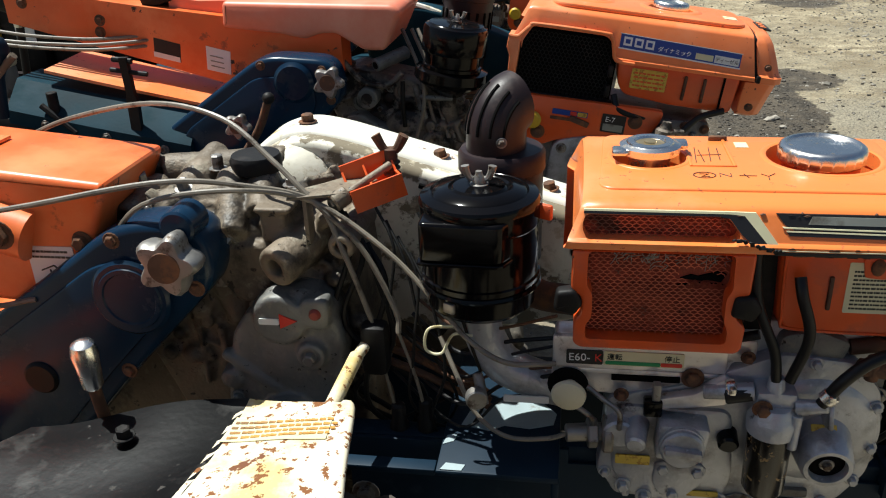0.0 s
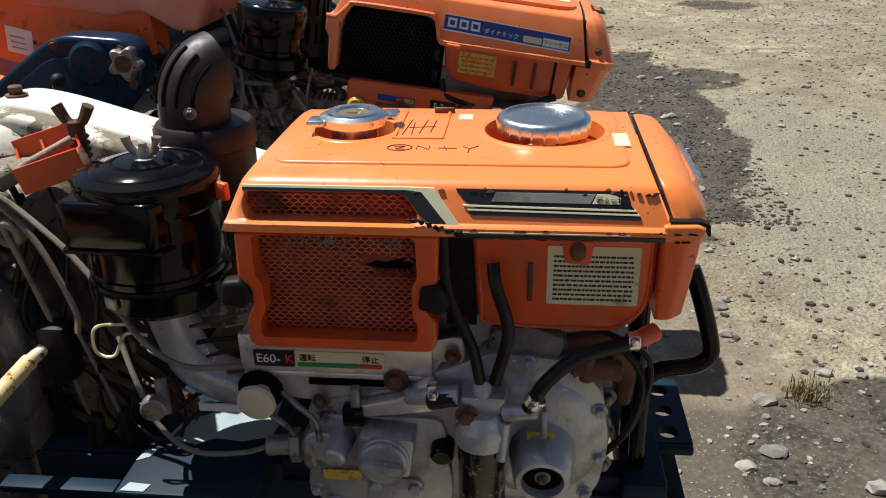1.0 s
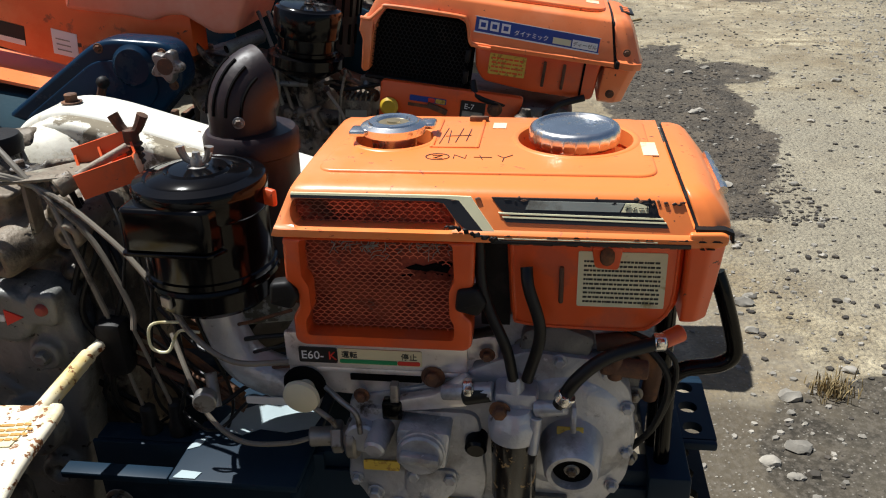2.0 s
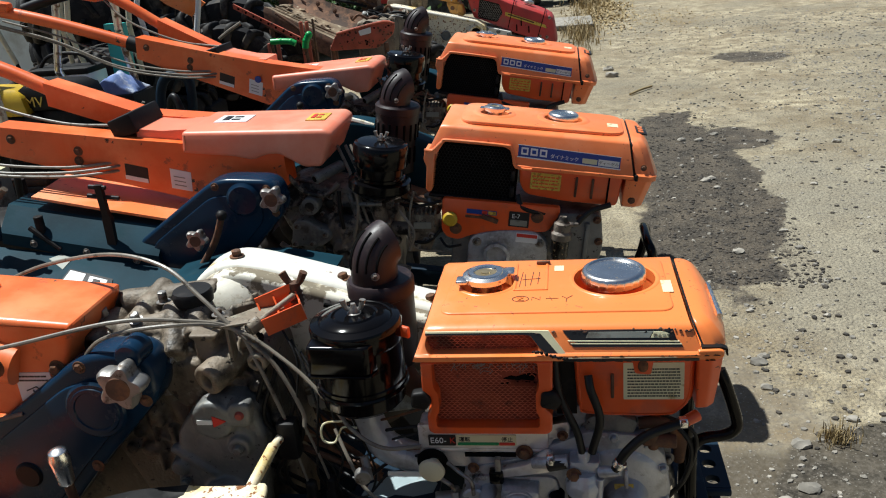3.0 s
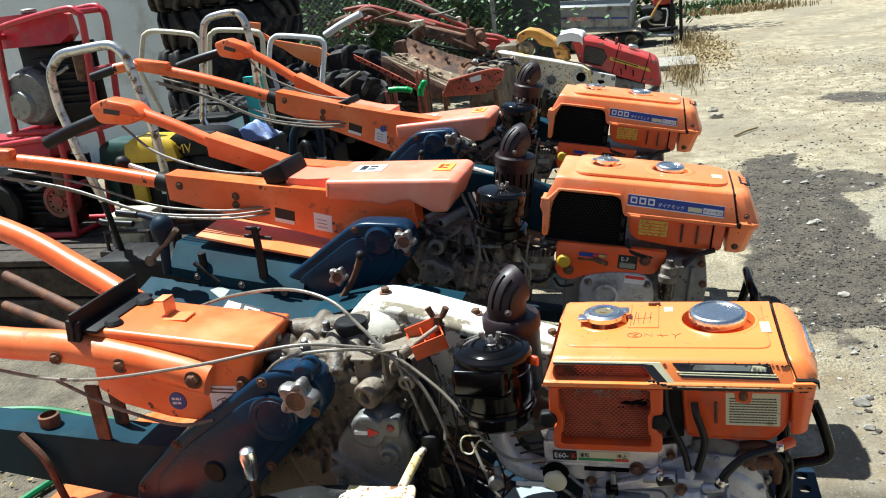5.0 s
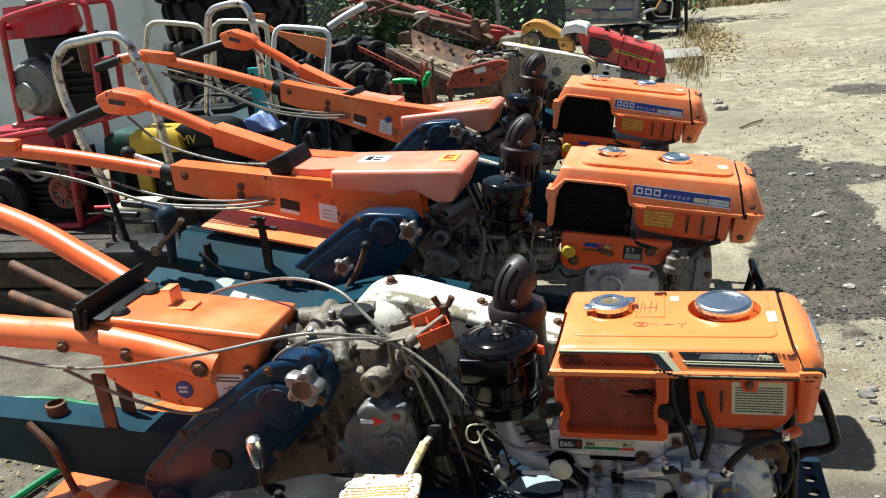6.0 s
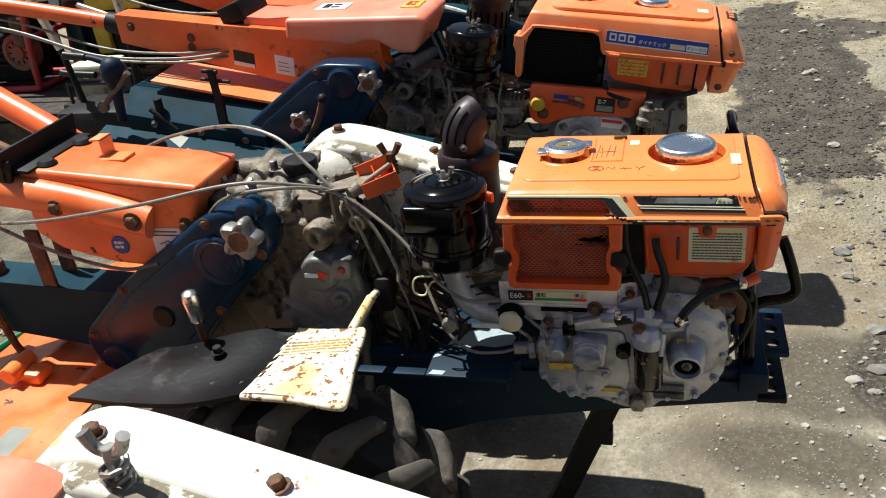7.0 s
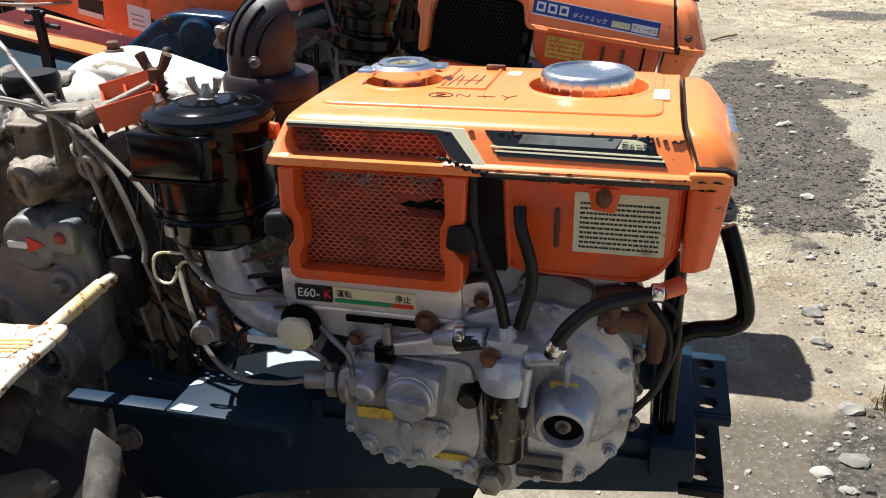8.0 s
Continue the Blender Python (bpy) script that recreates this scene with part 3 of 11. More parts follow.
def air_cleaner(parent, c, r, z0, z1, inlet=True, domed=False, mat=None):
    """A gloss black oil-bath air cleaner with a lid and wing nut."""
    m = Matrix.Translation((c[0], c[1], 0))
    mat = mat or BLACK
    h = z1 - z0
    bm = bmesh.new()
    if domed:
        lathe(bm, [(r * 0.42, z0 - 0.012), (r * 0.5, z0), (r * 0.78, z0 + 0.004), (r * 0.84, z0 + 0.014), (r * 0.84, z0 + h * 0.30), (r * 0.88, z0 + h * 0.31), (r * 0.88, z0 + h * 0.36), (r * 0.82, z0 + h * 0.37), (r * 0.82, z1 - 0.012), (r * 0.80, z1 - 0.006)], 32, m)
    else:
        lathe(bm, [(r * 0.36, z0 - 0.016), (r * 0.45, z0 - 0.004), (r * 0.80, z0), (r * 0.90, z0 + 0.008), (r * 0.92, z0 + h * 0.21), (r * 0.99, z0 + h * 0.22), (r * 1.01, z0 + h * 0.24), (r * 0.99, z0 + h * 0.265), (r * 0.965, z0 + h * 0.27), (r * 0.965, z0 + h * 0.285), (r * 0.985, z0 + h * 0.29), (r * 0.985, z0 + h * 0.32), (r * 0.95, z0 + h * 0.33), (r * 0.95, z1 - 0.034), (r * 0.93, z1 - 0.010)], 40, m)
    body = part("air_cleaner", bm, mat, parent, "gloss black cylindrical air cleaner")
    bm = bmesh.new()
    if domed:
        lathe(bm, [(r * 0.93, z1 - 0.07), (r * 0.95, z1 - 0.066), (r * 0.95, z1 - 0.014), (r * 0.91, z1 - 0.007), (r * 0.84, z1 - 0.005), (r * 0.80, z1 - 0.001), (r * 0.55, z1 + 0.001), (0.0005, z1 + 0.002)], 32, m)
    else:
        lathe(bm, [(r * 0.955, z1 - 0.034), (r * 0.98, z1 - 0.030), (r * 0.98, z1 - 0.010), (r * 0.99, z1 - 0.004), (r * 0.955, z1 + 0.002), (r * 0.80, z1 + 0.006), (r * 0.77, z1 + 0.0045), (r * 0.74, z1 + 0.007), (r * 0.50, z1 + 0.011), (r * 0.46, z1 + 0.009), (r * 0.42, z1 + 0.012), (r * 0.2, z1 + 0.013), (0.0005, z1 + 0.013)], 44, m)
    part("lid", bm, mat, body)
    bm = bmesh.new()
    zt = z1 + (0.003 if domed else 0.012)
    lathe(bm, [(0.012, zt), (0.012, zt + 0.002), (0.008, zt + 0.003), (0.008, zt + 0.009), (0.005, zt + 0.013), (0.004, zt + 0.018)], 12, m)
    for s in (-1, 1):
        tube(bm, [(c[0] + s * 0.004, c[1], zt + 0.006), (c[0] + s * 0.012, c[1], zt + 0.010), (c[0] + s * 0.016, c[1] - 0.001, zt + 0.019), (c[0] + s * 0.017, c[1] - 0.001, zt + 0.025)], 0.0035, 8, 3, 0.0055)
    part("wing_nut", bm, STEEL, body, "dull steel wing nut")
    if inlet:
        bm = bmesh.new()
        prism(bm, rounded([(c[0] - r * 0.86, c[1] - r * 0.96), (c[0] + r * 0.42, c[1] - r * 1.02), (c[0] + r * 0.60, c[1] - r * 0.70), (c[0] + r * 0.5, c[1]), (c[0] - r * 0.86, c[1] + r * 0.1)], 0.009, 4), z1 - 0.062, z1 - 0.010, 0.005, "z", 3)
        prism(bm, rounded([(c[0] - r * 0.90, c[1] - r * 0.99), (c[0] + r * 0.44, c[1] - r * 1.05), (c[0] + r * 0.62, c[1] - r * 0.70), (c[0] + r * 0.5, c[1]), (c[0] - r * 0.90, c[1] + r * 0.1)], 0.009, 4), z1 - 0.065, z1 - 0.0605, 0.001, "z", 1)
        part("inlet_box", bm, BLACK, body)
        bm = bmesh.new()
        box(bm, (c[0] - r * 0.42, c[1] - r * 0.84, z0 + h * 0.15), (0.016, 0.006, 0.014), 0.002, (0, 0, -28))
        part("clip", bm, STEEL, body)
    return body


def casting(name, bm, mat, parent, label="", voxel=0.004, rounds=3):
    """Joins overlapping closed forms into one cast body with filleted corners."""
    ob = part(name, bm, mat, None, label)
    rm = ob.modifiers.new("cast", "REMESH")
    rm.mode, rm.voxel_size, rm.use_smooth_shade = "VOXEL", voxel, True
    sm = ob.modifiers.new("fillet", "SMOOTH")
    sm.factor, sm.iterations = 0.55, rounds
    bpy.context.view_layer.update()
    me = bpy.data.meshes.new_from_object(ob.evaluated_get(bpy.context.evaluated_depsgraph_get()))
    ob.modifiers.clear()
    ob.data = me
    for p in me.polygons:
        p.use_smooth = True
    ob.parent = parent
    ob.matrix_parent_inverse = parent.matrix_world.inverted()
    return ob


def bore(ob, holes):
    """Cuts round holes (x, y, radius, low, high) down into a part."""
    for x, y, r, z0, z1 in holes:
        bm = bmesh.new()
        lathe(bm, [(r, z0), (r, z1)], 40, Matrix.Translation((x, y, 0)))
        cut = part("cutter", bm, DARK)
        md = ob.modifiers.new("bore", "BOOLEAN")
        md.operation, md.solver, md.object = "DIFFERENCE", "EXACT", cut
        bpy.context.view_layer.update()
        me = bpy.data.meshes.new_from_object(ob.evaluated_get(bpy.context.evaluated_depsgraph_get()))
        ob.modifiers.clear()
        me.materials.clear()
        me.materials.append(ob.data.materials[0])
        ob.data = me
        bpy.data.objects.remove(cut)
        for p in me.polygons:
            p.use_smooth, p.material_index = True, 0
        me.set_sharp_from_angle(angle=radians(38))


def hub(bm, p, q, r, bore=0.0, depth=0.02):
    """A round cast boss from its root p to its end q, bored if asked."""
    h = (Vector(q) - Vector(p)).length
    prof = [(r * 1.15, 0), (r * 1.03, h * 0.4), (r, h - 0.004), (r * 0.9, h)]
    prof += [(bore, h), (bore, h - depth), (0.0005, h - depth)] if bore else [(0.0005, h + 0.001)]
    lathe(bm, prof, 24, along(p, q))


def muffler(parent, c, r, z0, z1, elbow_h, slots=0, turn=0.0):
    """A dark silencer can with a slotted rain elbow on top."""
    m = Matrix.Translation((c[0], c[1], 0))
    bm = bmesh.new()
    lathe(bm, [(r * 0.6, z0), (r * 0.93, z0 + 0.004), (r * 0.95, z1 - 0.030), (r, z1 - 0.028), (r, z1 - 0.006), (r * 0.93, z1), (r * 0.5, z1 + 0.003)], 32, m)
    can = part("silencer", bm, BROWN, parent, "dark maroon exhaust silencer with a bent outlet")
    for i in range(slots):
        a = 2 * math.pi * i / slots
        for zz in (0.35, 0.68):
            bm = bmesh.new()
            box(bm, (c[0] + r * 0.953 * math.cos(a), c[1] + r * 0.953 * math.sin(a), z0 + (z1 - z0) * zz - 0.012), (0.005, 0.007, (z1 - z0) * 0.24), 0.001, (0, 0, math.degrees(a)), 1)
            part("slot", bm, DARK, can)
    ry = r * 0.70
    bm = bmesh.new()
    t = radians(turn)
    d = Vector((math.cos(t), math.sin(t), 0))
    base = Vector((c[0], c[1], z1 - 0.004)) - d * 0.22 * ry
    R = 0.95 * ry
    h0 = max(elbow_h - R - ry * 0.98, 0.01)
    def bend(a):
        return base + d * R * (1 - math.cos(a)) + Vector((0, 0, h0 + R * math.sin(a)))
    side = Vector((-d.y, d.x, 0))
    rings = []
    for k in range(-2, 9):
        a = max(k, 0) * radians(80) / 8
        q = base + Vector((0, 0, 0 if k == -2 else h0)) if k < 0 else bend(a)
        back = -d * math.cos(a) + Vector((0, 0, math.sin(a)))
        rings.append([q + ry * (back * math.cos(2 * math.pi * i / 28) + side * 0.93 * math.sin(2 * math.pi * i / 28)) for i in range(28)])
    q, back = bend(radians(80)), -d * math.cos(radians(80)) + Vector((0, 0, math.sin(radians(80))))
    rings.append([q + 0.88 * ry * (back * math.cos(2 * math.pi * i / 28) + side * 0.93 * math.sin(2 * math.pi * i / 28)) for i in range(28)])
    q = q - (d * math.sin(radians(80)) + Vector((0, 0, math.cos(radians(80))))) * ry * 0.5
    rings.append([q + 0.86 * ry * (back * math.cos(2 * math.pi * i / 28) + side * 0.93 * math.sin(2 * math.pi * i / 28)) for i in range(28)])
    loft(bm, rings)
    elbow = part("rain_elbow", bm, BROWN, can, "bent heat-stained steel elbow")
    for phi in (-66, -40, -14, 14, 40, 66):
        bm = bmesh.new()
        f = radians(phi)
        line = []
        for k in range(7):
            a = radians(4 + 9 * k)
            back = -d * math.cos(a) + Vector((0, 0, math.sin(a)))
            line.append(bend(a) + (ry + 0.0002) * (back * math.cos(f) + side * 0.93 * math.sin(f)))
        tube(bm, line, 0.0022, 6, 1)
        part("elbow_slot", bm, DARK, elbow)
    bolts(can, [((base.x + 0.25 * ry, base.y - ry * 0.95, z1 + 0.02), (0.25, -1, 0), 0.005, 0.005)], STEEL)
    return can


def star_knob(parent, c, r, way=(0, -1, 0), name="star_knob"):
    """A five-armed cast hand knob."""
    bm = bmesh.new()
    m = along(c, Vector(c) + Vector(way))
    o, k = [], 50
    for i in range(k):
        a = 2 * math.pi * i / k
        o.append((a, r * (0.86 + 0.17 * math.cos(5 * a))))
    rings = []
    for s, h in ((0.62, 0), (0.92, r * 0.15), (1.0, r * 0.55), (0.97, r * 0.85), (0.86, r * 1.0), (0.55, r * 1.03), (0.2, r * 0.98)):
        rings.append([m @ Vector((q * s * math.cos(a), q * s * math.sin(a), h)) for a, q in o])
    loft(bm, rings)
    rod(bm, m @ Vector((0, 0, -r * 0.8)), m @ Vector((0, 0, 0.001)), r * 0.35)
    knob = part(name, bm, STEEL, parent, "pitted bare-metal star knob")
    # rust tone and the orange reflected in the face, painted as one disc
    bm = bmesh.new()
    lathe(bm, [(r * 0.50, r * 1.0), (r * 0.48, r * 1.05), (r * 0.2, r * 1.06), (0.0005, r * 1.03)], 24, m)
    part("rusty_face", bm, RUSTY, knob)


def tyre(parent, c, r, w, rim_r, lugs=18, rim_mat=None, lug_mat=None):
    """A farm tyre on its rim, axle along y, with slanted lugs."""
    m = Matrix.Translation(c) @ pose(0, 0, 0, 90, 0, 0)
    bm = bmesh.new()
    prof = [(rim_r, -w * 0.36), (rim_r + 0.02, -w * 0.46), (r * 0.80, -w * 0.5), (r * 0.90, -w * 0.44), (r * 0.93, -w * 0.25), (r * 0.94, 0), (r * 0.93, w * 0.25), (r * 0.90, w * 0.44), (r * 0.80, w * 0.5), (rim_r + 0.02, w * 0.46), (rim_r, w * 0.36)]
    lathe(bm, prof, 48, m, closed=False)
    t = part("tyre", bm, TYRE, parent, "black farm tyre with dusty chevron lugs")
    for s in (-1, 1):
        bm = bmesh.new()
        rings = []
        for q, rr, wd in ((0.02, 0.985, 0.018), (0.06, 0.995, 0.020), (0.30, 0.995, 0.023), (0.49, 0.965, 0.028), (0.545, 0.90, 0.028), (0.565, 0.78, 0.022)):
            b = 0.42 * q * 2 * math.pi / lugs * 2.0
            ring = []
            for dw, dr in ((-wd * 1.25, -0.10), (-wd * 0.9, -0.02), (-wd * 0.65, 0), (wd * 0.65, 0), (wd * 0.9, -0.02), (wd * 1.25, -0.10)):
                ang = b + dw / r
                R = r * rr + dr * r
                ring.append(Vector((R * math.cos(ang), R * math.sin(ang), s * q * w)))
            rings.append(ring)
        loft(bm, rings)
        bmesh.ops.recalc_face_normals(bm, faces=bm.faces[:])
        me = bpy.data.meshes.new("lug")
        bm.to_mesh(me)
        bm.free()
        me.materials.append(lug_mat or TYRE)
        for p in me.polygons:
            p.use_smooth = True
        for i in range(lugs):
            ob = new("lug", me)
            ob.parent = t
            ob.matrix_basis = m @ Matrix.Rotation(2 * math.pi * (i + 0.25 * s) / lugs, 4, "Z")
    bm = bmesh.new()
    lathe(bm, [(rim_r * 1.04, -w * 0.40), (rim_r, -w * 0.36), (rim_r * 0.86, -w * 0.2), (rim_r * 0.84, 0), (rim_r * 0.5, 0.01), (rim_r * 0.25, -0.02), (0.001, -0.02)], 36, m, closed=False)
    lathe(bm, [(rim_r * 1.04, w * 0.40), (rim_r, w * 0.36), (rim_r * 0.86, w * 0.2), (rim_r * 0.84, 0.002)], 36, m, closed=False)
    part("rim", bm, rim_mat or RUSTY, t)
    bolts(t, [(m @ Vector((rim_r * 0.38 * math.cos(a), rim_r * 0.38 * math.sin(a), -0.012)), (0, -1, 0), 0.009, 0.01) for a in (0.3, 1.56, 2.81, 4.07, 5.33)], RUSTY, "wheel_bolt")
    return t


def chain_case(parent, outline, y0, y1, mat, rib=None, label="dark navy chain case with raised rim"):
    """A sheet-steel chain case: a rounded outline with a raised inner panel, a boss and bolts round its rim."""
    o = rounded(outline, 0.05, 6)
    bm = bmesh.new()
    prism(bm, o, y1, y0, 0.012, seg=3)
    case = part("chain_case", bm, mat, parent, label)
    c = Vector((sum(p[0] for p in o) / len(o), sum(p[1] for p in o) / len(o)))
    bm = bmesh.new()
    inner = [tuple(c + (Vector(p) - c) * 0.74) for p in o]
    prism(bm, inner, y0 + 0.006, y0 - 0.008, 0.005, seg=2)
    part("panel", bm, mat, case)
    places = []
    for i in range(3, len(o), 7):
        p = c + (Vector(o[i]) - c) * 0.91
        places.append(((p.x, y0 + 0.001, p.y), (0, -1, 0), 0.008, 0.006))
    bolts(case, places, RUSTY)
    return case


def cast_form(bm, outline, y0, y1, bevel, seed, amount=0.006, freq=16):
    """An uneven casting: an outline drawn out, rounded, cut finer and roughened."""
    b2 = bmesh.new()
    prism(b2, outline, y1, y0, bevel, seg=3)
    bmesh.ops.triangulate(b2, faces=[f for f in b2.faces if len(f.verts) > 4])
    for _ in range(2):
        bmesh.ops.subdivide_edges(b2, edges=[e for e in b2.edges if e.calc_length() > 0.028], cuts=1, use_grid_fill=True)
    lump(b2, amount, freq, seed)
    lump(b2, amount * 0.35, freq * 4, seed + 3)
    me = bpy.data.meshes.new("tmp")
    b2.to_mesh(me)
    b2.free()
    bm.from_mesh(me)
    bpy.data.meshes.remove(me)


def gear_housing(parent, x0, x1, y0, y1, z0, z1, mat, seed=0, name="gear_housing"):
    """A greasy cast transmission housing: a stepped casting with round bosses, flanges, ribs and bolts."""
    rnd = random.Random(seed)
    w, h = x1 - x0, z1 - z0
    bm = bmesh.new()
    o = rounded([(x0 + 0.25 * w, z0), (x1 - 0.1 * w, z0), (x1, z0 + 0.25 * h), (x1 - 0.04 * w, z1 - 0.22 * h), (x1 - 0.25 * w, z1 - 0.03 * h), (x0 + 0.12 * w, z1), (x0, z1 - 0.18 * h), (x0 + 0.16 * w, z0 + 0.5 * h)], 0.045, 5)
    cast_form(bm, o, y0, y1, 0.02, seed)
    places = []
    for fx, fz, r, d, bore in ((0.30, 0.86, 0.022, 0.012, 0.009), (0.58, 0.80, 0.028, 0.022, 0.013), (0.74, 0.66, 0.024, 0.016, 0), (0.40, 0.62, 0.048, 0.008, 0), (0.86, 0.45, 0.020, 0.014, 0.008), (0.58, 0.34, 0.078, 0.008, 0), (0.22, 0.68, 0.020, 0.014, 0), (0.70, 0.18, 0.04, 0.010, 0)):
        p = Vector((x0 + fx * w, y0 + 0.014, z0 + fz * h))
        hub(bm, p, p + Vector((rnd.uniform(-0.004, 0.004), -d - 0.012, rnd.uniform(-0.006, 0.004))), r, bore, 0.012)
        if r > 0.03:
            n = 5 if r < 0.06 else 7
            for i in range(n):
                a = 2 * math.pi * i / n + 0.4
                q = p + Vector((r * 1.0 * math.cos(a), 0, r * 1.0 * math.sin(a)))
                hub(bm, q, q + Vector((0, -d - 0.010, 0)), 0.011)
                places.append((q + Vector((0, -d - 0.009, 0)), (0, -1, 0), 0.0055, 0.007))
    for k in range(7):
        x = x0 + w * (0.10 + 0.12 * k)
        z = z1 - 0.030 - 0.008 * k
        yy = y0 + rnd.uniform(0.0, 0.05)
        hub(bm, (x + rnd.uniform(-0.02, 0.03), yy + 0.10, z + 0.004), (x, yy, z), rnd.uniform(0.013, 0.024), rnd.choice((0, 0.008)), 0.015)
        places.append((Vector((x + 0.02, yy + 0.05, z1 - 0.006 - 0.008 * k)), (0, -0.2, 1), 0.0075, 0.012))
    for k in range(70):
        x, z = x0 + w * rnd.uniform(0.12, 0.96), z0 + h * rnd.uniform(0.08, 0.96)
        kind = rnd.random()
        if kind < 0.45:
            hub(bm, (x, y0 + 0.02, z), (x, y0 - rnd.uniform(0.002, 0.018), z), rnd.uniform(0.006, 0.017), rnd.choice((0, 0, 0.005)), 0.008)
        elif kind < 0.8:
            box(bm, (x, y0 + 0.002, z), (rnd.uniform(0.006, 0.012), rnd.uniform(0.012, 0.034), rnd.uniform(0.03, 0.10)), 0.003, (0, rnd.uniform(-80, 80), 0))
        else:
            box(bm, (x, y0 + 0.004, z), (rnd.uniform(0.02, 0.05), rnd.uniform(0.012, 0.026), rnd.uniform(0.02, 0.05)), 0.005, (0, rnd.uniform(-30, 30), 0))
    body = casting(name, bm, mat, parent, "greasy brown cast gear housing caked with dirt", 0.0038, 2)
    bolts(body, places + [((x0 + w * rnd.uniform(0.12, 0.94), y0 - 0.006, z0 + h * rnd.uniform(0.12, 0.94)), (0, -1, 0), rnd.choice((0.006, 0.0075)), 0.008) for _ in range(14)], STEEL)
    return body


def holed_plate(bm, x0, x1, y0, y1, z0, z1, holes, r):
    """A flat plate with a row of round holes along y."""
    n = 16
    for k in range(holes):
        ya, yb = y0 + (y1 - y0) * k / holes, y0 + (y1 - y0) * (k + 1) / holes
        c = Vector(((x0 + x1) / 2, (ya + yb) / 2))
        rings = []
        for z, rim in ((z0, True), (z1, True), (z1, False), (z0, False)):
            ring = []
            for i in range(n):
                t = (i % 4) / 4
                u, v = ((1, 2 * t - 1), (1 - 2 * t, 1), (-1, 1 - 2 * t), (2 * t - 1, -1))[i // 4]
                if rim:
                    ring.append(bm.verts.new((c.x + u * (x1 - x0) / 2, c.y + v * (yb - ya) / 2, z)))
                else:
                    a = math.atan2(v, u)
                    ring.append(bm.verts.new((c.x + r * math.cos(a), c.y + r * math.sin(a), z)))
            rings.append(ring)
        for a, b in zip(rings, rings[1:] + rings[:1]):
            for i in range(n):
                bm.faces.new((a[i], a[(i + 1) % n], b[(i + 1) % n], b[i]))


def label_plate(parent, name, x0, x1, z0, z1, y, mat, label="", th=0.0012, r=0.002):
    bm = bmesh.new()
    prism(bm, rounded([(x0, z0), (x1, z0), (x1, z1), (x0, z1)], r, 2), y + 0.001, y - th)
    return part(name, bm, mat, parent, label, smooth=False)


def cable(parent, pts, r=0.0045, mat=None, name="cable", label=""):
    bm = bmesh.new()
    tube(bm, pts, r, 8, 7)
    return part(name, bm, mat or CABLE, parent, label)


# ---- first walking tractor: square hood, silver engine ----
T1 = thing("walking_tractor", 0.2, 0.95, 0.0, "orange and navy walking tractor with a silver diesel engine", "walking tractor", "row of walking tractors")


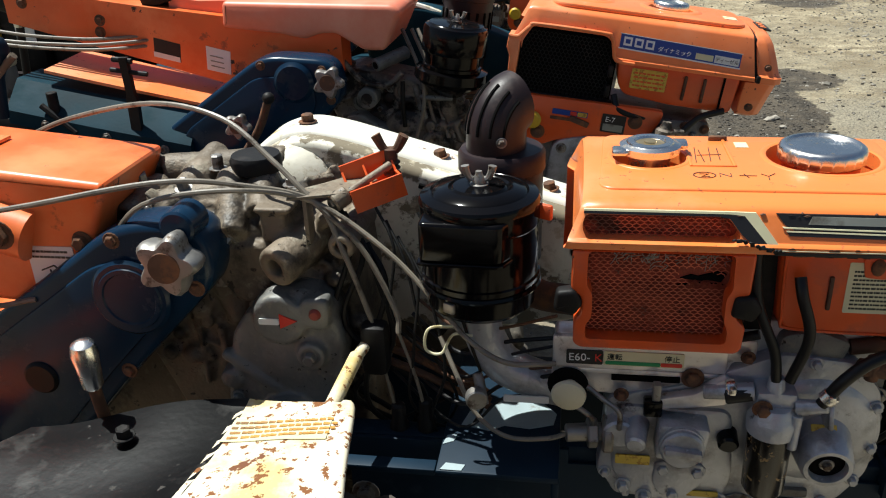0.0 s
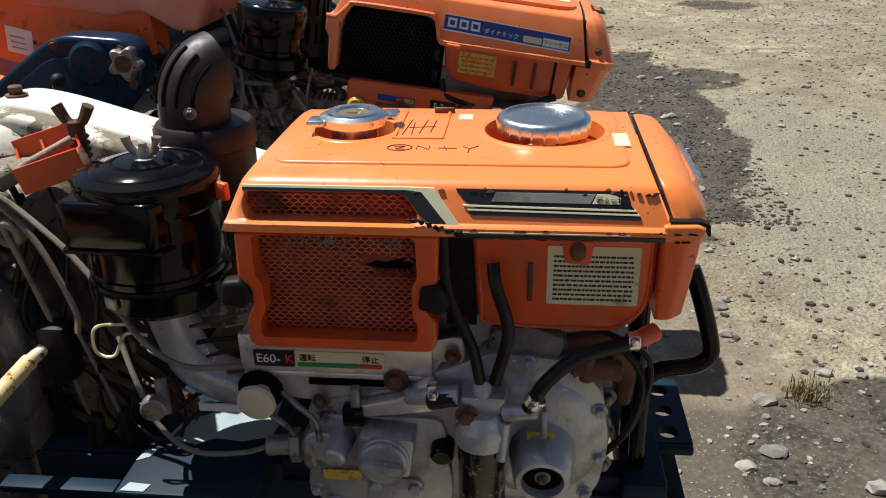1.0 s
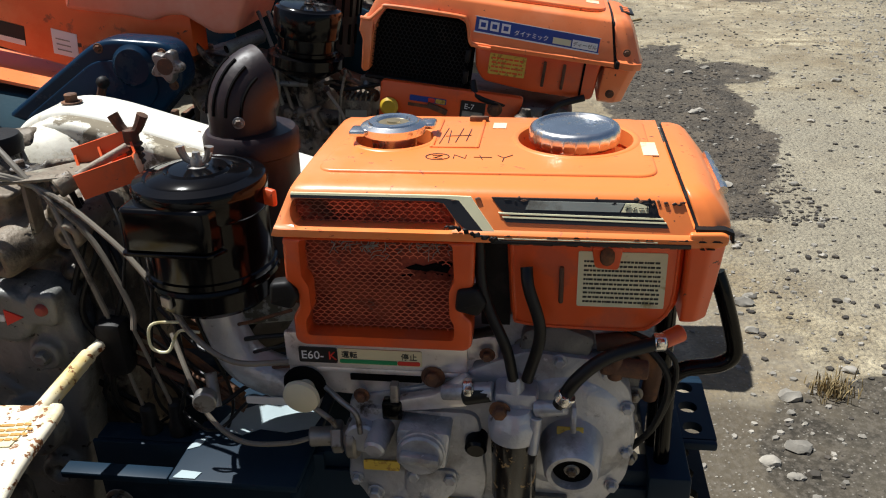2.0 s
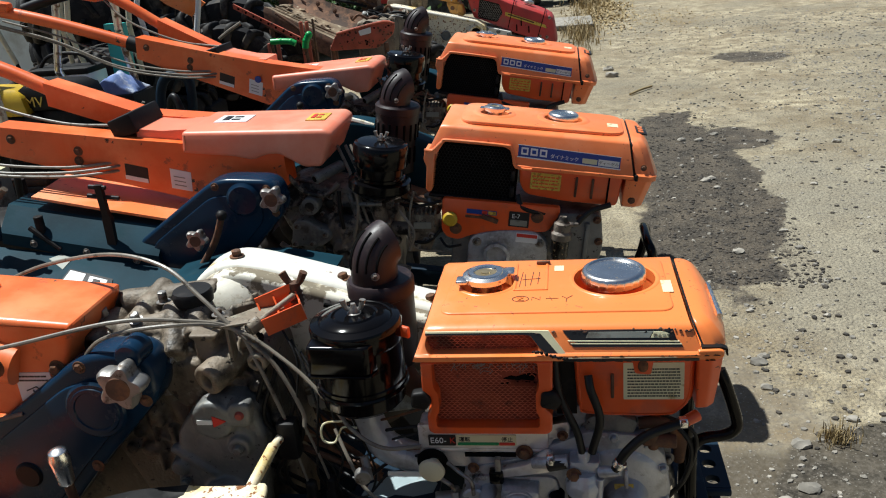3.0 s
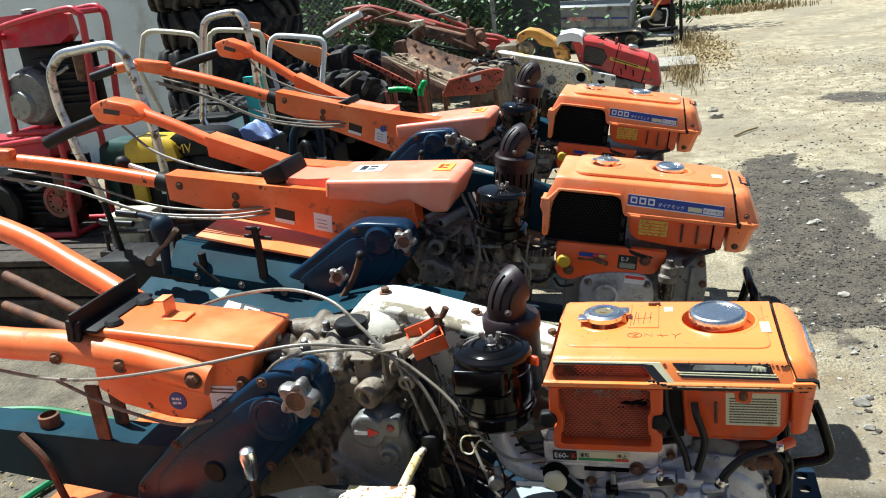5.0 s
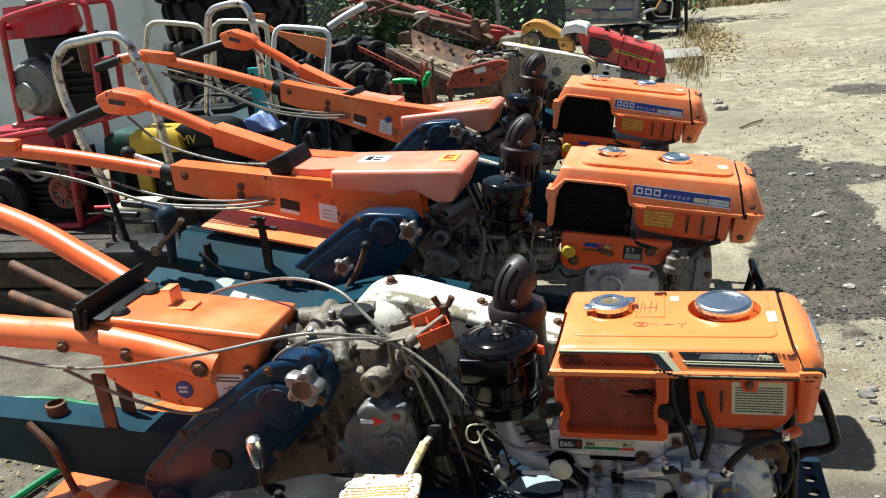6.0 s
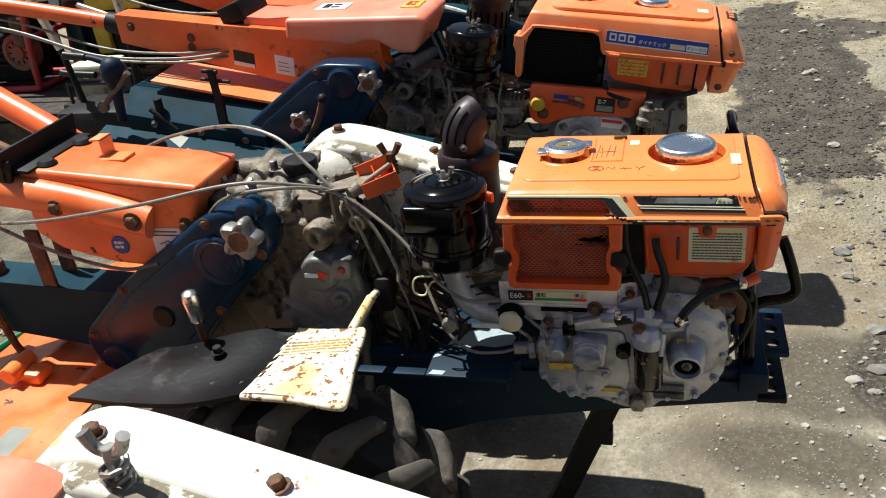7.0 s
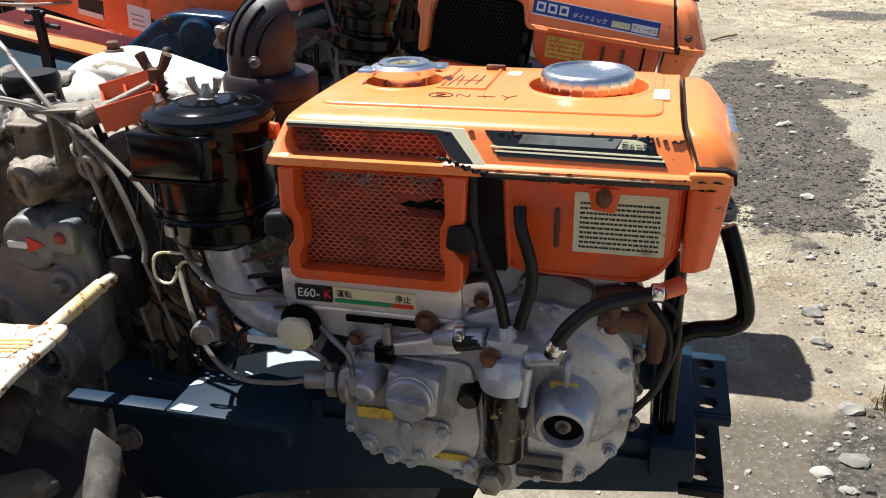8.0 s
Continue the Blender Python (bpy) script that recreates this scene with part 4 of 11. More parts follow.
def first_hood(P):
    bm = bmesh.new()
    pressed_hood(bm, 0.136, 0.572, 0.791, 1.088, 0.853, 0.9035, 0.42, -0.42, 0.004)
    shell = part("hood", bm, ORANGE, P, "scratched orange steel hood with a striped decal")
    carve(shell, rounded([(0.163, 0.8625), (0.326, 0.8625), (0.331, 0.872), (0.316, 0.8915), (0.160, 0.8915), (0.156, 0.878)], 0.006, 4), 0.77, 0.832)
    bm = bmesh.new()
    nose_cap(bm, 0.800, 1.083, [(0.850, 0.562, 0.610, 0.001), (0.866, 0.562, 0.611, 0.001), (0.872, 0.568, 0.608, 0.003), (0.884, 0.564, 0.600, 0.008), (0.895, 0.560, 0.591, 0.014), (0.9010, 0.5575, 0.583, 0.022), (0.9035, 0.5565, 0.575, 0.038)])
    part("hood_nose", bm, ORANGE, shell, "rounded orange end piece of the hood")
    # lower nose split off to carry the shaded orange
    bm = bmesh.new()
    nose_cap(bm, 0.800, 1.083, [(0.760, 0.562, 0.590, 0.010), (0.763, 0.562, 0.595, 0.006), (0.800, 0.562, 0.602, 0.003), (0.849, 0.562, 0.6095, 0.0015)])
    part("end_panel", bm, ORANGE_DEEP_SHADE, shell, "orange end panel below the hood")
    bm = bmesh.new()
    prism(bm, rounded([(0.380, 0.862), (0.385, 0.757), (0.396, 0.742), (0.516, 0.739), (0.542, 0.748), (0.560, 0.775), (0.563, 0.862)], 0.010, 4), 0.815, 1.06, 0.008, seg=3)
    tank = part("fuel_tank", bm, ORANGE_DEEP_SHADE, P, "orange fuel tank under the hood")
    bm = bmesh.new()
    tube(bm, [(0.386, 0.8155, 0.850), (0.390, 0.8155, 0.765), (0.402, 0.8155, 0.748), (0.512, 0.8155, 0.745), (0.536, 0.8155, 0.753), (0.553, 0.8155, 0.778), (0.556, 0.8155, 0.850)], 0.0022, 6, 3)
    part("tank_seam", bm, ORANGE_DEEP_SHADE, tank)
    # screen frame
    y0, y1 = 0.7920, 0.826
    bm = bmesh.new()
    prism(bm, rounded([(0.147, 0.8515), (0.146, 0.800), (0.158, 0.792), (0.158, 0.768), (0.150, 0.758), (0.150, 0.728), (0.158, 0.722), (0.338, 0.722), (0.345, 0.728), (0.347, 0.758), (0.336, 0.768), (0.336, 0.792), (0.348, 0.800), (0.350, 0.8515)], 0.005, 3), y0, y1, 0.0035, seg=3)
    frame_ob = part("screen_frame", bm, ORANGE_DEEP_SHADE, P, "orange pressed frame round the radiator screen")
    carve(frame_ob, rounded([(0.165, 0.850), (0.164, 0.806), (0.171, 0.796), (0.171, 0.764), (0.164, 0.754), (0.164, 0.735), (0.326, 0.735), (0.327, 0.754), (0.322, 0.764), (0.322, 0.796), (0.328, 0.806), (0.327, 0.850)], 0.006, 4), 0.79, 0.84)
    bm = bmesh.new()
    slab(bm, (0.152, 0.8185, 0.728), (0.343, 0.834, 0.8505))
    part("radiator_core", bm, CORE, frame_ob, "rust-red radiator core")
    bm = bmesh.new()
    slab(bm, (0.158, 0.8185, 0.861), (0.330, 0.8325, 0.893))
    part("radiator_core", bm, CORE, frame_ob)
    def bm_screen():
        bm = bmesh.new()
        wire_screen(bm, 0.162, 0.331, 0.732, 0.852, 0.8140, 0.0086, 0.00058, flat=0.55, hole=(0.268, 0.322, 0.794, 0.822))
        wire_screen(bm, 0.162, 0.326, 0.862, 0.892, 0.8140, 0.0086, 0.00058, flat=0.55)
        return bm
    # near-black pieces painted in for the unlit hollow behind the tear
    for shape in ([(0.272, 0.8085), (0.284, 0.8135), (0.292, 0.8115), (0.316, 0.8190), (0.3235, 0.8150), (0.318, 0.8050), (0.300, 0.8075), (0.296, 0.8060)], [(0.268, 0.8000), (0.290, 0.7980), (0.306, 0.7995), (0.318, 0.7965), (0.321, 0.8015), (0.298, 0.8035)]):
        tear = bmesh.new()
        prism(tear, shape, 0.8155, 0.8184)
        part("torn_gap", tear, DARK, frame_ob, "near-black piece for the unlit gap behind the torn screen")
    rnd = random.Random(6)
    for k in range(60):
        bm = bmesh.new()
        x, z = rnd.choice(((0.205, 0.014), (0.232, 0.010), (0.270, 0.034), (0.300, 0.024))), rnd.gauss(0.832, 0.009)
        x = x[0] + rnd.uniform(-1, 1) * x[1]
        tube(bm, [(x, 0.8132, z), (x + rnd.uniform(-0.004, 0.008), 0.8125, z + 0.006), (x + rnd.uniform(-0.002, 0.016), 0.8130, z + rnd.uniform(0.004, 0.014))], 0.0005, 4, 2)
        part("broken_wire", bm, STEEL, frame_ob)
    clogged(frame_ob, 0.166, 0.326, 0.737, 0.800)
    part("wire_screen", bm_screen(), MESH_ORANGE, frame_ob, "hexagonal wire screen with a torn patch", smooth=False)
    # black panel added where the gap beside the tank lies in shade
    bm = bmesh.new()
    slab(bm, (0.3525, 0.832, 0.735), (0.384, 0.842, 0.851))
    part("duct", bm, BLACK_MATT, P, "black panel in place of shade in the gap beside the tank")
    for x in (0.143, 0.345):
        bm = bmesh.new()
        prism(bm, rounded([(x - 0.017, 0.774), (x + 0.008, 0.768), (x + 0.018, 0.784), (x + 0.007, 0.802), (x - 0.014, 0.799)], 0.005, 3), 0.806, 0.786, 0.005, seg=3)
        part("rubber_catch", bm, BLACK_MATT, frame_ob, "black rubber catch")
    # raised top panel and its ribs
    bm = bmesh.new()
    prism(bm, rounded([(0.174, 0.846), (0.534, 0.846), (0.534, 1.050), (0.184, 1.056)], 0.022, 6), 0.898, 0.9085, 0.003, "z", 3)
    panel = part("top_panel", bm, ORANGE, shell)
    bore(shell, [(0.240, 0.962, 0.047, 0.864, 0.95), (0.451, 0.968, 0.067, 0.862, 0.95)])
    bore(panel, [(0.240, 0.962, 0.047, 0.86, 0.95), (0.451, 0.968, 0.067, 0.86, 0.95)])
    bm = bmesh.new()
    loft(bm, [pressed_ring(x, 0.797, 1.082, 0.858, 0.9005, -0.42, rise=0.003) for x in (0.5725, 0.5755)])
    part("rubber_seam", bm, BLACK_MATT, shell, "black rubber strip in the seam of the hood")
    # the lip runs on under the end piece
    bm = bmesh.new()
    prism(bm, rounded([(0.560, 0.8535), (0.588, 0.8535), (0.597, 0.8580), (0.598, 0.8665), (0.592, 0.8700), (0.560, 0.8690)], 0.003, 3), 0.7895, 0.812, 0.0025, seg=3)
    part("hood_lip", bm, ORANGE, shell)
    bm = bmesh.new()
    prism(bm, [(0.566, 0.8690), (0.592, 0.8697), (0.600, 0.8660), (0.601, 0.8580), (0.6035, 0.8580), (0.6025, 0.8690), (0.594, 0.8722), (0.566, 0.8722)], 0.7945, 0.805, 0.0)
    part("lip_gap", bm, BLACK_MATT, shell, smooth=False)
    bm = bmesh.new()
    slab(bm, (0.286, 0.925, 0.907), (0.291, 1.035, 0.9108), 0.0018)
    slab(bm, (0.338, 0.925, 0.907), (0.343, 1.035, 0.9108), 0.0018)
    slab(bm, (0.286, 0.925, 0.907), (0.343, 0.930, 0.9104), 0.0018)
    part("top_rib", bm, ORANGE, shell)
    for name, c, r in (("filler_well", (0.240, 0.962), 0.047), ("fuel_well", (0.451, 0.968), 0.067)):
        bm = bmesh.new()
        lathe(bm, [(r - 0.001, 0.890), (r - 0.001, 0.9085), (r + 0.002, 0.9100), (r + 0.006, 0.9092), (r + 0.008, 0.9075)], 40, Matrix.Translation((c[0], c[1], 0)), closed=False)
        part(name, bm, ORANGE, shell)
    bm = bmesh.new()
    lathe(bm, [(0.026, 0.860), (0.026, 0.902)], 24, Matrix.Translation((0.240, 0.962, 0)))
    part("filler_neck", bm, RUSTY, shell)
    bm = bmesh.new()
    lathe(bm, [(0.046, 0.860), (0.046, 0.904)], 28, Matrix.Translation((0.451, 0.968, 0)))
    part("fuel_neck", bm, ORANGE_DEEP_SHADE, shell)
    radiator_cap(shell, (0.240, 0.958, 0.920), 0.048, pose(0, 0, 0, 0, 0, 18))
    fuel_cap(shell, (0.450, 0.967, 0.915), 0.052)
    # decals on the leaning side
    side = lambda z: 0.794 + (z - 0.866) * 0.40
    def decal(name, pts, mat, up, label=""):
        bm = bmesh.new()
        front = [bm.verts.new((x, side(z) - up, z)) for x, z in pts]
        back = [bm.verts.new((x, side(z) + 0.0012, z)) for x, z in pts]
        bm.faces.new(front)
        bm.faces.new(back[::-1])
        for k in range(len(pts)):
            j = (k + 1) % len(pts)
            bm.faces.new((front[j], front[k], back[k], back[j]))
        return part(name, bm, mat, shell, label, smooth=False)
    decal("stripe", [(0.158, 0.8975), (0.158, 0.8955), (0.318, 0.8950), (0.333, 0.8935), (0.362, 0.8610), (0.373, 0.8610), (0.345, 0.8970), (0.318, 0.8975)], CREAM, 0.0014, "cream edge stripe")
    decal("dark_stripe", [(0.158, 0.8955), (0.158, 0.8925), (0.308, 0.8920), (0.318, 0.8900), (0.331, 0.8740), (0.340, 0.8665), (0.358, 0.8625), (0.362, 0.8612), (0.333, 0.8935), (0.318, 0.8952)], LABEL_BLACK, 0.0012)
    decal("decal_band", [(0.366, 0.8968), (0.376, 0.8850), (0.386, 0.8800), (0.536, 0.8780), (0.530, 0.8840), (0.526, 0.8968)], LABEL_BLACK, 0.0011)
    decal("decal_plate", [(0.404, 0.8945), (0.400, 0.8865), (0.492, 0.8860), (0.497, 0.8942)], GREY_LABEL, 0.0018)
    decal("decal_end", [(0.498, 0.8942), (0.494, 0.8860), (0.520, 0.8858), (0.520, 0.8915), (0.512, 0.8940)], CREAM, 0.0018)
    decal("decal_line", [(0.373, 0.8832), (0.375, 0.8818), (0.535, 0.8798), (0.534, 0.8812)], CREAM, 0.0018)
    decal("decal_line", [(0.378, 0.8780), (0.381, 0.8740), (0.540, 0.8720), (0.538, 0.8760)], LABEL_BLACK, 0.0011)
    decal("decal_line", [(0.377, 0.8795), (0.378, 0.8782), (0.538, 0.8762), (0.537, 0.8775)], CREAM, 0.0016)
    lettering("decal_word", "ディーゼル", 0.0066, Matrix.Translation((0.4965, side(0.8878) - 0.0026, 0.8878)) @ pose(0, 0, 0, 68, 0, 0), LABEL_BLACK, shell)
    bm = bmesh.new()
    slab(bm, (0.366, 0.7880, 0.8535), (0.562, 0.792, 0.8578), 0.0008)
    part("lip_stripe", bm, LABEL_BLACK, shell)
    bm = bmesh.new()
    slab(bm, (0.366, 0.7882, 0.8585), (0.530, 0.792, 0.8598), 0.0004)
    part("lip_stripe", bm, CREAM, shell)
    # torn black edge tape and chipped paint
    rnd = random.Random(12)
    for k in range(14):
        bm = bmesh.new()
        x = 0.322 + 0.0042 * k + rnd.uniform(-0.002, 0.002)
        z = 0.8705 - 0.0011 * k + rnd.uniform(-0.0015, 0.0015)
        box(bm, (x, 0.7895 - rnd.uniform(0, 0.002), z), (rnd.uniform(0.004, 0.009), 0.003, rnd.uniform(0.002, 0.0055)), 0.0008, (rnd.uniform(-30, 30), rnd.uniform(-40, 40), 0), 1)
        part("torn_tape", bm, BLACK_MATT, shell)
    for k in range(44):
        x = rnd.uniform(0.37, 0.585)
        w = rnd.uniform(0.002, 0.010)
        z = rnd.choice((0.8605, 0.8612, 0.8528, 0.8530))
        bm = bmesh.new()
        prism(bm, [(x, z), (x + w, z + rnd.uniform(-0.0005, 0.0008)), (x + w * 0.7, z + rnd.uniform(0.0008, 0.0022)), (x + w * 0.2, z + rnd.uniform(0.0006, 0.002))], 0.7884, 0.792)
        part("paint_chip", bm, RUSTY if k % 3 else BLACK_MATT, shell, smooth=False)
    for k in range(18):
        x = rnd.choice((rnd.uniform(0.500, 0.550), rnd.uniform(0.30, 0.55)))
        z, w, h = 0.8945 + rnd.uniform(-0.002, 0.0035), rnd.uniform(0.002, 0.008), rnd.uniform(0.0006, 0.0016)
        decal("paint_chip", [(x, z), (x + w * 0.4, z - h * 0.6), (x + w, z + h * 0.3), (x + w * 0.6, z + h)], RUSTY if k % 2 else BLACK_MATT, 0.0020)
    # notice on the tank
    lab = label_plate(tank, "notice", 0.455, 0.545, 0.772, 0.836, 0.8155, CREAM, "cream instruction notice with a torn corner")
    bm = bmesh.new()
    bars(bm, 0.461, 0.540, 0.8143, [0.777 + 0.0052 * i for i in range(10)], 0.0022, 0.004, 3)
    part("writing", bm, LABEL_BLACK, lab, smooth=False)
    bm = bmesh.new()
    prism(bm, rounded([(0.472, 0.818), (0.496, 0.816), (0.500, 0.842), (0.468, 0.842)], 0.004, 2), 0.8150, 0.8125, 0.001)
    part("torn_patch", bm, ORANGE_DEEP_SHADE, lab)
    bm = bmesh.new()
    ball(bm, (0.484, 0.811, 0.832), 0.009, 0.9, 0.35, 1.2)
    part("rust_spot", bm, RUSTY, tank)
    bm = bmesh.new()
    slab(bm, (0.436, 0.811, 0.775), (0.441, 0.819, 0.818), 0.002)
    part("seam_bracket", bm, RUSTY, tank)
    for x, y2, w, d in ((0.353, 1.012, 0.016, 0.022), (0.523, 0.930, 0.016, 0.045)):
        bm = bmesh.new()
        slab(bm, (x, y2 - d / 2, 0.9080), (x + w, y2 + d / 2, 0.9094))
        part("sticker", bm, CREAM, shell)
    # marker writing, plain strokes
    z = 0.9088
    ring = [(0.300 + 0.013 * math.cos(a * 0.4), 0.893 + 0.010 * math.sin(a * 0.4), z) for a in range(17)]
    bm = bmesh.new()
    tube(bm, ring, 0.0007, 4, 1)
    part("marker_stroke", bm, INK, shell)
    for line in (((0.294, 0.897), (0.305, 0.897), (0.296, 0.888), (0.306, 0.888)), ((0.318, 0.888), (0.318, 0.900), (0.331, 0.888), (0.331, 0.900)), ((0.350, 0.886), (0.346, 0.899)), ((0.340, 0.893), (0.360, 0.893)), ((0.366, 0.900), (0.373, 0.892), (0.382, 0.902)), ((0.373, 0.892), (0.372, 0.880)), ((0.296, 0.940), (0.300, 1.000)), ((0.306, 0.942), (0.304, 0.990)), ((0.314, 0.945), (0.318, 1.000)), ((0.300, 0.968), (0.330, 0.972)), ((0.326, 0.950), (0.328, 0.998))):
        bm = bmesh.new()
        tube(bm, [(x, yy, z) for x, yy in line], 0.0006, 4, 1)
        part("marker_stroke", bm, INK, shell)
    bm = bmesh.new()
    slab(bm, (0.322, 1.030, 0.907), (0.346, 1.036, 0.915), 0.002)
    part("rusty_clip", bm, RUSTY, shell)
    bm = bmesh.new()
    tube(bm, [(0.6025, 0.868 + 0.012 * i, 0.8855 + 0.0012 * (i % 2)) for i in range(11)], 0.0050, 8, 2, taper=0.0034)
    part("nose_badge", bm, CHROME, shell, "small broken chrome badge")


first_hood(T1)


def first_engine(P):
    # crankcase
    bm = bmesh.new()
    prism(bm, rounded([(0.20, 0.50), (0.22, 0.475), (0.48, 0.475), (0.518, 0.52), (0.518, 0.70), (0.500, 0.742), (0.16, 0.742), (0.16, 0.66), (0.20, 0.64)], 0.02, 4), 0.845, 1.06, 0.008)
    block = part("crankcase", bm, SILVER, P, "dull silver cast engine block")
    bm = bmesh.new()
    prism(bm, rounded([(0.205, 0.520), (0.235, 0.480), (0.345, 0.470), (0.360, 0.52), (0.350, 0.625), (0.205, 0.625)], 0.018, 4), 0.815, 0.86, 0.006)
    pump = part("pump_cover", bm, SILVER, block, "silver injection pump cover with bolts")
    bolts(pump, [((x, 0.815, z), (0, -1, 0), 0.0075, 0.009) for x, z in ((0.222, 0.500), (0.250, 0.484), (0.345, 0.486), (0.271, 0.533), (0.315, 0.531), (0.286, 0.493))], SILVER)
    bm = bmesh.new()
    prism(bm, rounded([(0.256, 0.571), (0.314, 0.568), (0.321, 0.618), (0.260, 0.622)], 0.006, 3), 0.782, 0.820, 0.004)
    lathe(bm, [(0.028, 0), (0.028, 0.006), (0.024, 0.008)], 24, along((0.287, 0.783, 0.595), (0.287, 0.7, 0.595)))
    lathe(bm, [(0.0265, 0.002), (0.0265, 0.012), (0.024, 0.0145), (0.0005, 0.0150)], 30, along((0.287, 0.783, 0.595), (0.287, 0.7, 0.595)))
    box(bm, (0.287, 0.765, 0.596), (0.046, 0.014, 0.012), 0.0045, (0, 6, 0))
    part("governor_cap", bm, SILVER, block, "square silver cap with a round knob")
    bm = bmesh.new()
    rod(bm, (0.238, 0.825, 0.600), (0.231, 0.780, 0.590), 0.0145, 0.0130, 18, 0.003)
    rod(bm, (0.212, 0.835, 0.590), (0.212, 0.800, 0.590), 0.020, 0.020, 18, 0.003)
    part("pump_plunger", bm, SILVER, block)
    bm = bmesh.new()
    rod(bm, (0.145, 0.815, 0.578), (0.205, 0.825, 0.578), 0.012, 0.012, 12)
    rod(bm, (0.172, 0.818, 0.578), (0.186, 0.820, 0.578), 0.020, 0.020, 6)
    rod(bm, (0.192, 0.82, 0.578), (0.206, 0.82, 0.578), 0.026, 0.026, 18)
    part("injector_union", bm, STEEL, block, "steel union nut on the injection pump")
    bm = bmesh.new()
    rod(bm, (0.347, 0.845, 0.592), (0.347, 0.800, 0.583), 0.014, 0.013, 16, 0.003)
    part("oil_plug", bm, BLACK, block, "black oil filler plug")
    bm = bmesh.new()
    prism(bm, rounded([(0.192, 0.560), (0.186, 0.512), (0.200, 0.500), (0.212, 0.476), (0.244, 0.476), (0.262, 0.462), (0.292, 0.468), (0.322, 0.458), (0.346, 0.448), (0.398, 0.448), (0.412, 0.468), (0.462, 0.470), (0.494, 0.494), (0.522, 0.538), (0.530, 0.60), (0.520, 0.662), (0.488, 0.700), (0.40, 0.708), (0.30, 0.66), (0.196, 0.632)], 0.010, 3), 0.822, 0.868, 0.005)
    plate = part("timing_cover", bm, SILVER, block, "large silver engine side plate with a scalloped edge")
    bolts(plate, [((x, 0.822, z), (0, -1, 0), 0.0058, 0.008) for x, z in ((0.198, 0.515), (0.226, 0.486), (0.272, 0.474), (0.330, 0.468), (0.425, 0.480), (0.474, 0.490), (0.506, 0.528), (0.519, 0.580), (0.517, 0.640), (0.492, 0.684), (0.440, 0.698))], SILVER)
    bm = bmesh.new()
    prism(bm, rounded([(0.262, 0.545), (0.324, 0.543), (0.322, 0.512), (0.300, 0.488), (0.272, 0.486), (0.258, 0.510)], 0.009, 4), 0.810, 0.817, 0.003)
    part("lower_cap", bm, SILVER, pump)
    for pts in ([(0.212, 0.800, 0.600), (0.210, 0.797, 0.628), (0.190, 0.806, 0.640), (0.160, 0.822, 0.655), (0.130, 0.83, 0.668)], [(0.180, 0.818, 0.590), (0.176, 0.806, 0.612), (0.150, 0.812, 0.628), (0.128, 0.83, 0.632)]):
        bm = bmesh.new()
        tube(bm, pts, 0.0035, 8, 6)
        part("injection_pipe", bm, STEEL, block, "thin steel injection pipe")
    bm = bmesh.new()
    box(bm, (0.457, 0.806, 0.636), (0.006, 0.040, 0.030), 0.002, (-20, 0, 0))
    part("horn_rib", bm, SILVER, block)
    bm = bmesh.new()
    prism(bm, rounded([(0.520, 0.52), (0.531, 0.56), (0.533, 0.69), (0.520, 0.72), (0.510, 0.72), (0.510, 0.52)], 0.006, 2), 0.850, 0.90, 0.003)
    part("end_flange", bm, CAST_GREY, block)
    bolts(block, [((0.527, 0.850, 0.55 + 0.045 * k), (0, -1, 0), 0.007, 0.010) for k in range(4)], STEEL)
    bolts(block, [((0.175, 0.845, 0.66), (0, -1, 0), 0.008, 0.009), ((0.375, 0.845, 0.492), (0, -1, 0), 0.009, 0.012), ((0.36, 0.845, 0.665), (0, -1, 0), 0.007, 0.008), ((0.40, 0.845, 0.70), (0, -1, 0), 0.008, 0.010)], STEEL)
    bm = bmesh.new()
    prism(bm, rounded([(0.395, 0.700), (0.470, 0.694), (0.480, 0.722), (0.440, 0.738), (0.398, 0.730)], 0.010, 3), 0.828, 0.85, 0.004)
    part("rocker_cover", bm, CAST_GREY, block)
    # side cover with its plate
    bm = bmesh.new()
    prism(bm, rounded([(0.124, 0.640), (0.200, 0.634), (0.335, 0.655), (0.345, 0.690), (0.372, 0.690), (0.372, 0.722), (0.128, 0.722)], 0.006, 3), 0.826, 0.86, 0.004)
    slab(bm, (0.126, 0.818, 0.676), (0.338, 0.828, 0.722), 0.004)
    slab(bm, (0.138, 0.820, 0.668), (0.332, 0.828, 0.676), 0.003)
    cover = part("side_cover", bm, BARE, P, "dull bare-metal engine side cover with a model plate")
    bm = bmesh.new()
    slab(bm, (0.200, 0.8205, 0.659), (0.284, 0.827, 0.667), 0.001)
    part("lever_slot", bm, DARK, cover)
    bolts(cover, [((x, 0.818, z), (0, -1, 0), r, 0.008) for x, z, r in ((0.298, 0.671, 0.0095), (0.360, 0.704, 0.006), (0.213, 0.641, 0.0065))], RUSTY)
    plate = label_plate(cover, "model_plate", 0.143, 0.188, 0.684, 0.704, 0.8175, LABEL_BLACK, "black model plate")
    lettering("model_number", "E60-", 0.0150, Matrix.Translation((0.1455, 0.8160, 0.6890)) @ FRONT, LABEL_WHITE, plate)
    lettering("model_letter", "K", 0.0150, Matrix.Translation((0.1775, 0.8160, 0.6890)) @ FRONT, LABEL_RED, plate)
    run = label_plate(cover, "control_plate", 0.189, 0.286, 0.684, 0.704, 0.8175, CREAM, "cream run and stop plate with green and red band")
    label_plate(run, "green_band", 0.191, 0.258, 0.6855, 0.6905, 0.8165, LABEL_GREEN)
